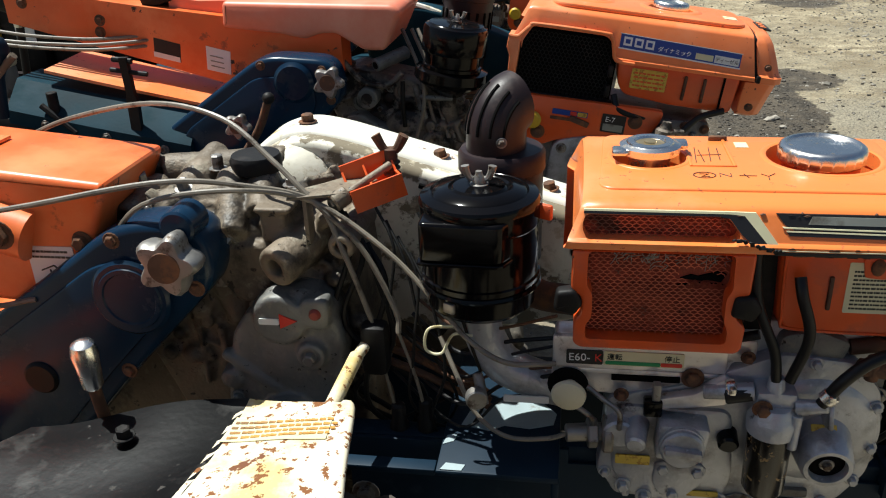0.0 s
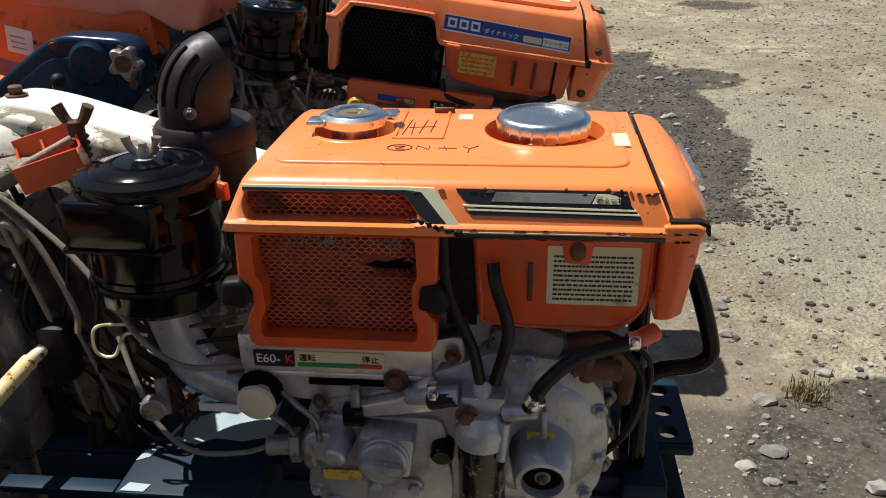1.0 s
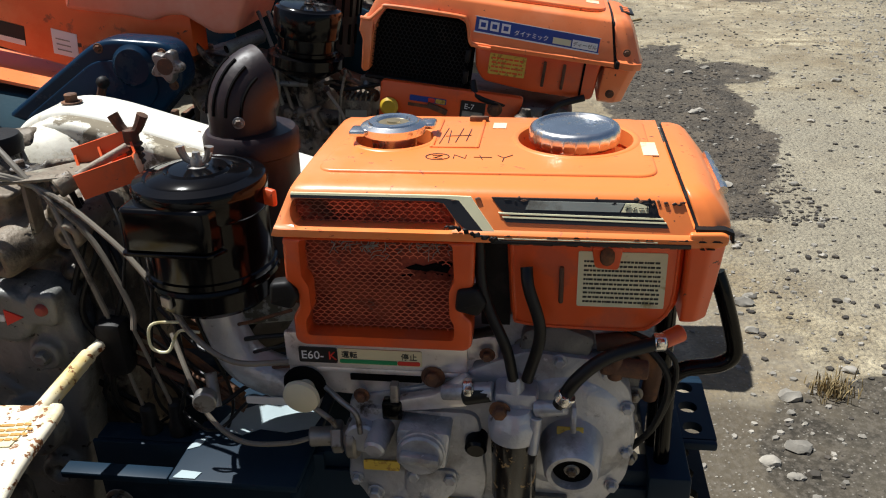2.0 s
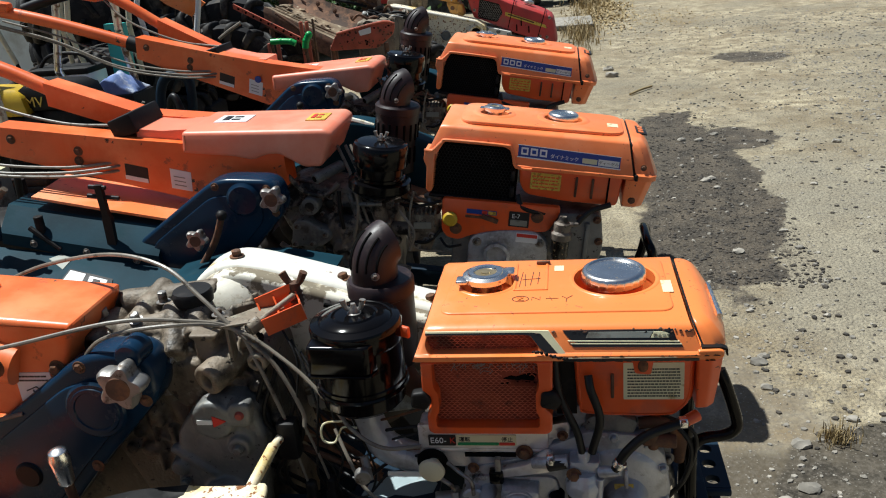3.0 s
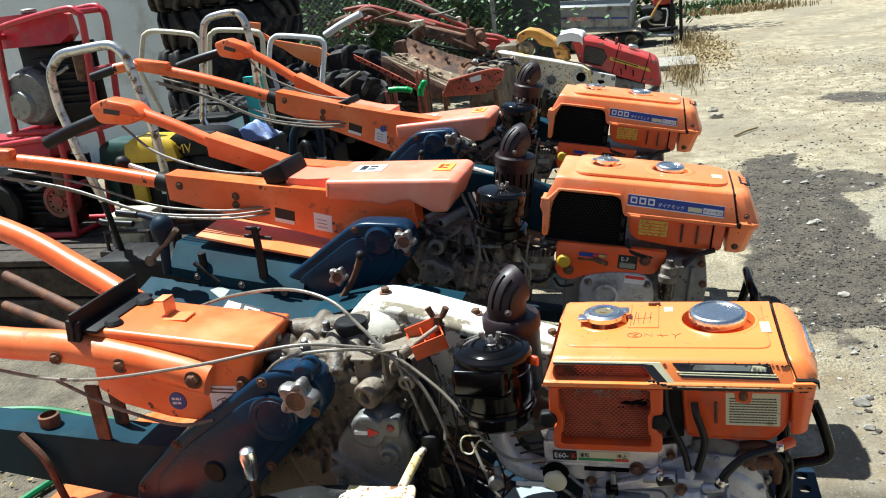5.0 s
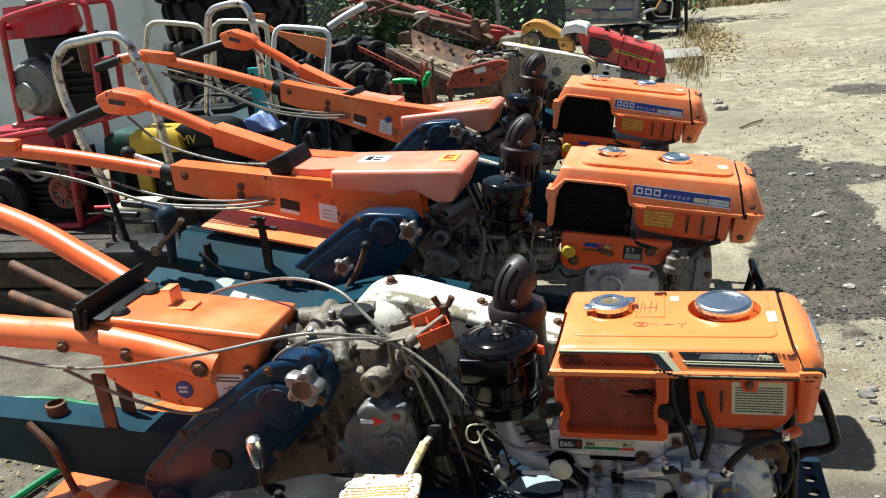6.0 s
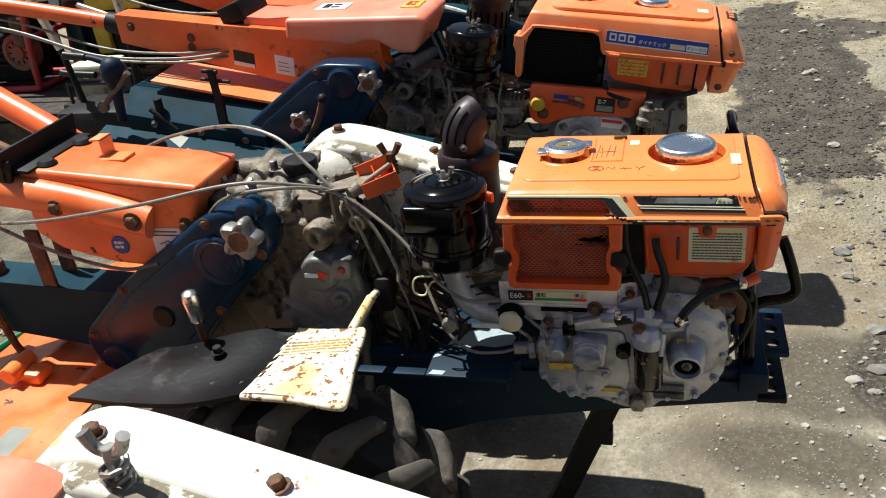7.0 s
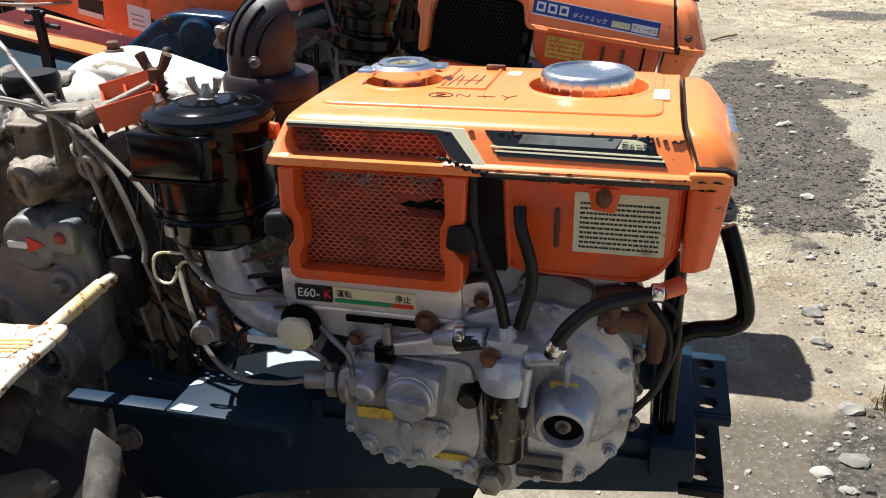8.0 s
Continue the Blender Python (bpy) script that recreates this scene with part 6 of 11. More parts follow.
        part("louvre", bm, DARK, belt)
    bolts(belt, [((-0.268, 1.135, 0.900), (0, 0, 1), 0.010, 0.012), ((-0.06, 1.140, 0.843), (-0.2, 0, 1), 0.010, 0.012), ((0.11, 1.140, 0.793), (-0.2, 0, 1), 0.010, 0.012)], RUSTY, "cover_bolt")
    # clip bracket with wing bolt
    bm = bmesh.new()
    prism(bm, [(-0.222, 0.880), (-0.150, 0.905), (-0.118, 0.958), (-0.150, 0.985), (-0.190, 0.940), (-0.228, 0.905)], 0.868, 0.872, 0.001, "z")
    slab(bm, (-0.205, 0.890, 0.80), (-0.199, 0.915, 0.869), 0.001)
    part("bracket_plate", bm, CAST, P, "bare grey steel bracket plate")
    M = Matrix.Translation((-0.122, 0.945, 0.878)) @ pose(0, 0, 0, 0, -14, 24)
    bm = bmesh.new()
    loft(bm, [[M @ Vector((x, y, z)) for y, z in ((-0.030, 0.004), (-0.030, -0.028), (0.028, -0.028), (0.030, 0.022), (0.027, 0.022), (0.025, -0.0245), (-0.027, -0.0245), (-0.027, 0.004))] for x in (-0.036, 0.036)])
    clip = part("cable_clip", bm, ORANGE_DEEP_SHADE, P, "orange sheet-metal cable clip")
    for x in (-0.036, -0.006, 0.033):
        bm = bmesh.new()
        prism(bm, [(-0.0268, -0.0243), (0.0248, -0.0243), (0.0248, 0.014), (0.010, -0.004), (-0.014, 0.0), (-0.0268, -0.002)], x, x + 0.003, 0, "x")
        bmesh.ops.transform(bm, matrix=M, verts=bm.verts[:])
        part("clip_web", bm, ORANGE_DEEP_SHADE, clip)
    bm = bmesh.new()
    rod(bm, M @ Vector((-0.050, -0.016, -0.004)), M @ Vector((0.030, 0.010, 0.006)), 0.0055, 0.0055)
    rod(bm, M @ Vector((-0.062, -0.020, -0.006)), M @ Vector((-0.040, -0.012, -0.003)), 0.0135, 0.0135, 14, 0.002)
    rod(bm, M @ Vector((-0.066, -0.021, -0.006)), M @ Vector((-0.060, -0.019, -0.006)), 0.008, 0.008, 6)
    part("clip_pin", bm, CAST, P, "worn steel pin with a round head")
    bm = bmesh.new()
    for sgn in (-1, 1):
        tube(bm, [(-0.104, 0.985, 0.902), (-0.104 + sgn * 0.010, 0.985, 0.908), (-0.104 + sgn * 0.020, 0.986, 0.926)], 0.005, 8, 4, 0.0075)
    rod(bm, (-0.104, 0.985, 0.85), (-0.104, 0.985, 0.908), 0.009, 0.010)
    for k in range(4):
        rod(bm, (-0.104, 0.985, 0.862 + 0.008 * k), (-0.104, 0.985, 0.866 + 0.008 * k), 0.013, 0.013, 14)
    part("wing_bolt", bm, RUSTY, P, "rusty wing bolt with a spring")
    # chain case, star knob, lever
    chain_case(P, [(-0.440, 0.852), (-0.325, 0.852), (-0.312, 0.770), (-0.455, 0.625), (-0.640, 0.420), (-0.800, 0.440), (-0.835, 0.545), (-0.700, 0.672)], 0.830, 0.905, CASE_BLUE)
    for p, q, r, mat in (((-0.433, 0.824, 0.748), (-0.433, 0.818, 0.748), 0.056, CASE_BLUE), ((-0.598, 0.824, 0.612), (-0.598, 0.816, 0.612), 0.026, BLACK_MATT), ((-0.745, 0.826, 0.490), (-0.745, 0.815, 0.490), 0.042, CASE_BLUE), ((-0.345, 0.86, 0.855), (-0.345, 0.81, 0.855), 0.024, CASE_BLUE)):
        bm = bmesh.new()
        rod(bm, p, q, r, r * 0.96, 32, 0.003)
        part("case_boss", bm, mat, P)
    bm = bmesh.new()
    lathe(bm, [(0.046, 0), (0.044, 0.003), (0.038, 0.003), (0.036, 0)], 32, along((-0.433, 0.8185, 0.748), (-0.433, 0.7, 0.748)))
    part("boss_ring", bm, CASE_BLUE, P)
    star_knob(P, (-0.350, 0.812, 0.818), 0.042, (0.05, -1, 0.05))
    bm = bmesh.new()
    tube(bm, [(-0.455, 0.76, 0.56), (-0.448, 0.73, 0.62), (-0.440, 0.712, 0.69)], 0.008, 10, 4)
    lever = part("shift_lever", bm, RUSTY, P, "rusty lever")
    bm = bmesh.new()
    lathe(bm, [(0.010, 0), (0.013, 0.004), (0.015, 0.035), (0.017, 0.052), (0.014, 0.066), (0.006, 0.071)], 18, along((-0.440, 0.712, 0.680), (-0.437, 0.706, 0.75)))
    part("lever_grip", bm, CHROME, lever, "dark chrome lever grip")
    # mud flap of black rubber on a white plate
    def flap_z(x, y):
        return 0.645 + 0.012 * math.sin((x + 0.3) * 9) - 0.10 * max(0, -0.42 - x) ** 1.3 + 0.02 * noise.noise(Vector((x * 6, y * 6, 1)))
    def sheet(name, quad, mat, parent, label, nx=14, ny=8, th=0.006):
        bm = bmesh.new()
        a, b, c, d = (Vector(q) for q in quad)
        top, low = [], []
        for i in range(nx + 1):
            u = i / nx
            for j in range(ny + 1):
                v = j / ny
                p = (a * (1 - u) + b * u) * (1 - v) + (d * (1 - u) + c * u) * v
                z = flap_z(p.x, p.y)
                top.append(bm.verts.new((p.x, p.y, z)))
                low.append(bm.verts.new((p.x, p.y, z - th)))
        w = ny + 1
        for i in range(nx):
            for j in range(ny):
                k = i * w + j
                bm.faces.new((top[k], top[k + w], top[k + w + 1], top[k + 1]))
                bm.faces.new((low[k], low[k + 1], low[k + w + 1], low[k + w]))
        edge = [i * w for i in range(nx + 1)] + [nx * w + j for j in range(1, w)] + [i * w + ny for i in range(nx - 1, -1, -1)] + [j for j in range(ny - 1, 0, -1)]
        for k, e in enumerate(edge):
            e2 = edge[(k + 1) % len(edge)]
            bm.faces.new((top[e], low[e], low[e2], top[e2]))
        return part(name, bm, mat, parent, label)
    guard2 = sheet("mudguard", ((-0.272, 0.541), (-0.084, 0.530), (-0.120, 0.742), (-0.262, 0.758)), WHITE_RUST, P, "rust-spotted white mudguard plate")
    edge = [(-0.272, 0.541), (-0.178, 0.5355), (-0.096, 0.530), (-0.086, 0.545), (-0.100, 0.63), (-0.118, 0.735), (-0.130, 0.746)]
    bm = bmesh.new()
    tube(bm, [(x, y, flap_z(x, y) - 0.006) for x, y in edge], 0.0065, 10, 5)
    part("rolled_rim", bm, WHITE_RUST, guard2)
    bm = bmesh.new()
    tube(bm, [(x, 0.712 - 0.05 * (x + 0.19), flap_z(x, 0.712) - 0.001) for x in (-0.255, -0.21, -0.16, -0.118)], 0.0035, 8, 3)
    part("pressed_seam", bm, WHITE_RUST, guard2)
    sheet("rubber_flap", ((-0.610, 0.521), (-0.262, 0.540), (-0.254, 0.760), (-0.525, 0.690)), BLACK_SHEET, P, "black rubber flap bolted to the mudguard", th=0.010)
    bolts(P, [((-0.378, 0.66, 0.648), (0, 0, 1), 0.009, 0.012)], BLACK_MATT, "flap_bolt")
    panel = sheet("notice_panel", ((-0.262, 0.668), (-0.128, 0.664), (-0.133, 0.712), (-0.258, 0.716)), CREAM, guard2, "pale yellow notice panel", th=0.001)
    panel.location.z += 0.0016
    rnd = random.Random(4)
    bm = bmesh.new()
    for k in range(4):
        y = 0.706 - 0.010 * k
        x = -0.252
        while x < -0.125:
            w = rnd.uniform(0.004, 0.011)
            box(bm, (x, y + 0.10 * (x + 0.19) * 0.3, flap_z(x, y) + 0.0022), (w * 0.8, 0.004, 0.0010))
            x += w
    tagged(part("small_writing", bm, OCHRE, guard2, "rows of unreadable faded writing", smooth=False), kind="stuff")
    bm = bmesh.new()
    tube(bm, [(-0.138, 0.830, 0.660), (-0.132, 0.850, 0.664), (-0.126, 0.870, 0.668)], 0.008, 10, 2)
    part("stay_joint", bm, WHITE_RUST, P)
    bm = bmesh.new()
    slab(bm, (-0.136, 0.858, 0.618), (-0.098, 0.892, 0.696), 0.010)
    part("stay_pivot", bm, BLACK_MATT, P)
    bm = bmesh.new()
    tube(bm, [(-0.148, 0.722, 0.642), (-0.142, 0.785, 0.652), (-0.136, 0.842, 0.661)], 0.0100, 12, 2)
    part("mudguard_stay", bm, WHITE_RUST, P, "chipped white stay rod")
    # wheel
    tyre(P, (-0.235, 0.615, 0.310), 0.31, 0.17, 0.15, 15, None, LUG)
    tyre(P, (-0.235, 1.32, 0.310), 0.31, 0.17, 0.15, 15, None, LUG)
    bm = bmesh.new()
    rod(bm, (-0.235, 0.62, 0.31), (-0.235, 1.32, 0.31), 0.03)
    part("axle", bm, RUSTY, P)


def first_handles(P):
    # orange channel behind the gear housing
    bm = bmesh.new()
    prism(bm, rounded([(-0.620, 0.715), (-0.560, 0.745), (-0.487, 0.815), (-0.458, 0.896), (-0.815, 0.934), (-0.866, 0.930), (-0.87, 0.79), (-0.816, 0.752), (-0.70, 0.722)], 0.010, 3), 0.852, 1.030, 0.010, seg=3)
    ch = part("handle_base", bm, ORANGE_WORN, P, "orange pressed-steel handle base")
    bm = bmesh.new()
    tube(bm, [(-0.575, 0.850, 0.822), (-0.640, 0.848, 0.842), (-0.76, 0.848, 0.870), (-0.92, 0.850, 0.895), (-1.10, 0.850, 0.905), (-1.60, 0.82, 0.97), (-2.0, 0.80, 1.06)], 0.036, 18, 6)
    arm = part("handle_tube", bm, ORANGE_WORN, P, "orange handle tube")
    bm = bmesh.new()
    tube(bm, [(-0.86, 1.06, 0.90), (-1.05, 1.12, 0.97), (-1.30, 1.17, 1.07), (-1.75, 1.2, 1.20)], 0.030, 18, 6)
    part("handle_tube", bm, ORANGE_WORN, P)
    bm = bmesh.new()
    box(bm, (-0.846, 0.945, 0.937), (0.052, 0.215, 0.008), 0.003, (0, 6, 0))
    box(bm, (-0.870, 0.945, 0.952), (0.008, 0.245, 0.062), 0.003, (0, 8, 0))
    box(bm, (-0.876, 0.832, 0.915), (0.034, 0.010, 0.10), 0.003, (0, 8, 0))
    for yy in (0.885, 1.005):
        rod(bm, (-0.812, yy, 0.932), (-0.811, yy, 0.944), 0.021, 0.018, 20, 0.004)
    part("clamp", bm, BLACK_MATT, P, "black steel clamp across the handle base")
    bm = bmesh.new()
    slab(bm, (-0.722, 0.945, 0.922), (-0.718, 0.985, 0.962), 0.001)
    slab(bm, (-0.745, 0.945, 0.958), (-0.718, 0.985, 0.962), 0.001)
    slab(bm, (-0.722, 0.930, 0.919), (-0.664, 0.975, 0.924), 0.001)
    part("bracket", bm, ORANGE, ch)
    bolts(ch, [((-0.596, 0.815, 0.838), (0, -1, 0), 0.014, 0.012), ((-0.505, 0.852, 0.815), (0, -1, 0), 0.010, 0.012), ((-0.765, 0.815, 0.868), (0, -1, 0), 0.012, 0.010), ((-0.92, 0.813, 0.885), (0, -1, 0), 0.010, 0.010)], RUSTY)
    bm = bmesh.new()
    rod(bm, (-0.672, 0.8525, 0.766), (-0.672, 0.8500, 0.766), 0.021, 0.021, 28)
    seal = part("round_sticker", bm, LABEL_BLUE, ch, "round blue sticker")
    bm = bmesh.new()
    bars(bm, -0.684, -0.661, 0.8494, [0.769, 0.759], 0.006, 0.008, 5)
    part("sticker_print", bm, LABEL_WHITE, seal, smooth=False)
    lab = label_plate(ch, "white_notice", -0.590, -0.522, 0.740, 0.806, 0.8515, LABEL_WHITE, "white notice with a line drawing")
    bm = bmesh.new()
    bars(bm, -0.584, -0.528, 0.8500, [0.797, 0.789], 0.003, 0.005, 6)
    for p, q in (((-0.575, 0.770), (-0.555, 0.778)), ((-0.555, 0.778), (-0.540, 0.764)), ((-0.572, 0.756), (-0.545, 0.760)), ((-0.562, 0.772), (-0.560, 0.752))):
        rod(bm, (p[0], 0.8500, p[1]), (q[0], 0.8500, q[1]), 0.0012, 0.0012, 5)
    part("print", bm, LABEL_BLACK, lab, smooth=False)
    for p, q in (((-1.295, 1.12, 0.965), (-0.967, 1.02, 0.884)), ((-1.303, 1.1, 0.889), (-1.004, 1.0, 0.853))):
        bm = bmesh.new()
        q = Vector(q) + (Vector(q) - Vector(p)).normalized() * 0.10
        rod(bm, p, q, 0.012, 0.012, 12)
        part("control_rod", bm, RUSTY, P, "dull red-brown control rod")
    # rear beam
    bm = bmesh.new()
    loft(bm, [[(x, 0.86, z0), (x, 0.95, z0), (x, 0.95, z1), (x, 0.86, z1)] for x, z0, z1 in ((-0.70, 0.48, 0.640), (-1.2, 0.55, 0.672), (-1.7, 0.60, 0.70))])
    part("rear_beam", bm, NAVY_DUSTY, P, "dusty navy box beam")
    for yy in (0.862, 0.930):
        bm = bmesh.new()
        slab(bm, (-0.915, yy, 0.60), (-0.880, yy + 0.010, 0.790), 0.002)
        part("rusty_post", bm, RUSTY, P, "rusty flat-iron post")
    bm = bmesh.new()
    lathe(bm, [(0.020, 0.655), (0.024, 0.66), (0.024, 0.690), (0.019, 0.692), (0.019, 0.67), (0.0005, 0.668)], 20, Matrix.Translation((-1.07, 0.90, 0)))
    part("pipe_socket", bm, RUSTY, P)
    bm = bmesh.new()
    tube(bm, [(-1.12, 0.855, 0.66), (-1.06, 0.845, 0.60), (-1.03, 0.84, 0.50), (-1.0, 0.835, 0.47)], 0.009, 8, 4)
    part("rusty_hook", bm, RUSTY, P)
    # ribbed orange tine cover behind the wheel
    bm = bmesh.new()
    rings = []
    for i in range(25):
        x = -0.74 - 0.020 * i
        rib = 0.010 if i % 8 in (2, 3) else 0.0
        z = 0.470 - 0.30 * max(0, -0.95 - x) + rib
        rings.append([(x, 0.50, z), (x, 1.40, z), (x, 1.40, z - 0.006), (x, 0.50, z - 0.006)])
    loft(bm, rings)
    tine = part("tine_cover", bm, ORANGE_WORN, P, "ribbed orange sheet-steel tine cover")
    bm = bmesh.new()
    slab(bm, (-0.98, 0.74, 0.470), (-0.90, 0.79, 0.500), 0.008)
    rod(bm, (-0.96, 0.72, 0.505), (-0.96, 0.80, 0.505), 0.020, 0.020)
    part("cover_hinge", bm, ORANGE, tine)
    label_quad = bmesh.new()
    slab(label_quad, (-0.86, 0.515, 0.474), (-0.79, 0.60, 0.4775))
    part("pale_label", label_quad, GREY_LABEL, tine)
    # control cables
    C = (-0.19, 0.895, 0.862)
    cable(P, [(-1.25, 0.86, 0.85), (-0.90, 0.80, 0.84), (-0.60, 0.80, 0.875), (-0.38, 0.84, 0.905), (-0.27, 0.87, 0.892), C, (-0.155, 0.885, 0.80), (-0.120, 0.875, 0.70)], 0.0038, label="grey sheathed control cable")
    cable(P, [(-0.76, 1.12, 0.87), (-0.62, 1.06, 0.925), (-0.45, 1.0, 0.965), (-0.33, 0.96, 0.955), (-0.25, 0.92, 0.91), C, (-0.13, 0.89, 0.80), (-0.085, 0.87, 0.72), (-0.08, 0.86, 0.69)], 0.0038)
    cable(P, [(-0.48, 0.86, 0.80), (-0.40, 0.84, 0.875), (-0.28, 0.85, 0.893), C, (-0.09, 0.87, 0.805), (-0.02, 0.84, 0.745), (0.02, 0.815, 0.712), (0.07, 0.80, 0.69), (0.13, 0.815, 0.683)], 0.0036)
    cable(P, [(-0.120, 0.875, 0.70), (-0.105, 0.87, 0.62), (-0.09, 0.87, 0.54)], 0.0025)
    cable(P, [(-0.08, 0.86, 0.69), (-0.06, 0.86, 0.62), (-0.05, 0.87, 0.55)], 0.0025)
    cable(P, [(0.00, 0.825, 0.725), (-0.030, 0.815, 0.725), (-0.035, 0.815, 0.695), (-0.015, 0.815, 0.690), (0.0, 0.82, 0.715), (0.025, 0.82, 0.715)], 0.0019, CREAM, "cable_tie")
    cable(P, [(-0.02, 0.84, 0.70), (0.005, 0.815, 0.655), (0.03, 0.80, 0.61), (0.07, 0.79, 0.585), (0.12, 0.80, 0.578), (0.15, 0.815, 0.578)], 0.0032, CABLE)
    cable(P, [(-0.95, 0.83, 0.82), (-0.80, 0.81, 0.77), (-0.66, 0.815, 0.73), (-0.58, 0.83, 0.735)], 0.004)
    for k in range(3):
        cable(P, [(-0.13, 0.92 - 0.01 * k, 0.655 - 0.012 * k), (-0.05, 0.90 - 0.01 * k, 0.640 - 0.014 * k), (0.04, 0.88, 0.585 - 0.01 * k)], 0.0055, RUSTY)
    rnd = random.Random(31)
    for k in range(9):
        x, y = -0.150 + 0.016 * k, 0.915 - 0.006 * k
        z = 0.80 - 0.02 * (k % 4)
        cable(P, [(x - 0.03, y + 0.03, z + 0.05), (x, y, z), (x + rnd.uniform(-0.03, 0.04), y - 0.02, z - 0.10), (x + rnd.uniform(-0.06, 0.08), y - 0.01, z - 0.20), (x + rnd.uniform(-0.02, 0.12), y + 0.01, z - 0.28)], rnd.choice((0.0022, 0.003, 0.0042)), BLACK_MATT, "wire", "thin black wire")
    for k in range(6):
        z = 0.735 - 0.022 * k
        cable(P, [(-0.06 - 0.01 * k, 0.91, z - 0.02), (0.0, 0.885 - 0.008 * k, z - 0.05 - 0.01 * (k % 3)), (0.06, 0.86, z - 0.03), (0.13, 0.845, z - 0.01 * (k % 2))], rnd.choice((0.0022, 0.003)), RUBBER if k % 3 else RUSTY, "wire", "thin dark wire")
    for k in range(2):
        x = 0.565 - 0.006 * k
        cable(P, [(0.50 + 0.01 * k, 0.845, 0.735), (x, 0.83, 0.70 - 0.02 * k), (x - 0.01, 0.83, 0.62 - 0.01 * k), (x - 0.04, 0.845, 0.56)], 0.003 + 0.0012 * (k % 2), RUBBER, "wire", "thin dark wire")
    bm = bmesh.new()
    rod(bm, (0.030, 0.800, 0.640), (0.033, 0.785, 0.640), 0.014, 0.014, 16)
    rod(bm, (0.030, 0.82, 0.66), (0.04, 0.80, 0.625), 0.007, 0.007)
    part("cable_anchor", bm, STEEL, P)
    for x, y, z in ((-0.09, 0.87, 0.54), (-0.05, 0.87, 0.55)):
        bm = bmesh.new()
        lathe(bm, [(0.006, 0.030), (0.010, 0.026), (0.011, 0.0), (0.014, -0.004), (0.014, -0.030), (0.008, -0.034)], 14, Matrix.Translation((x, y, z)))
        part("rubber_boot", bm, BLACK_MATT, P)


first_engine(T1)
first_chassis(T1)
first_handles(T1)


# ---- second and third walking tractors: long hood with a blue label, nose down ----
TILT2 = radians(8.4)
AT2 = Vector((-0.0170, 1.937, 0.8590))     # where the level build's own origin at hood height stands
C2, S2 = math.cos(TILT2), math.sin(TILT2)


def lv(x, y, z):
    """A place beside the second tractor, in the frame of its level build."""
    dx, dz = x - AT2.x, z - AT2.z
    return (dx * C2 - dz * S2, y - AT2.y, 0.905 + dx * S2 + dz * C2)


def lo(pts):
    """The same for an outline of (x, z) pairs."""
    return [(lv(x, 0, z)[0], lv(x, 0, z)[2]) for x, z in pts]


T2 = thing("walking_tractor", 0, 0, 0, "orange and navy walking tractor with a blue-labelled hood", "walking tractor", "row of walking tractors")


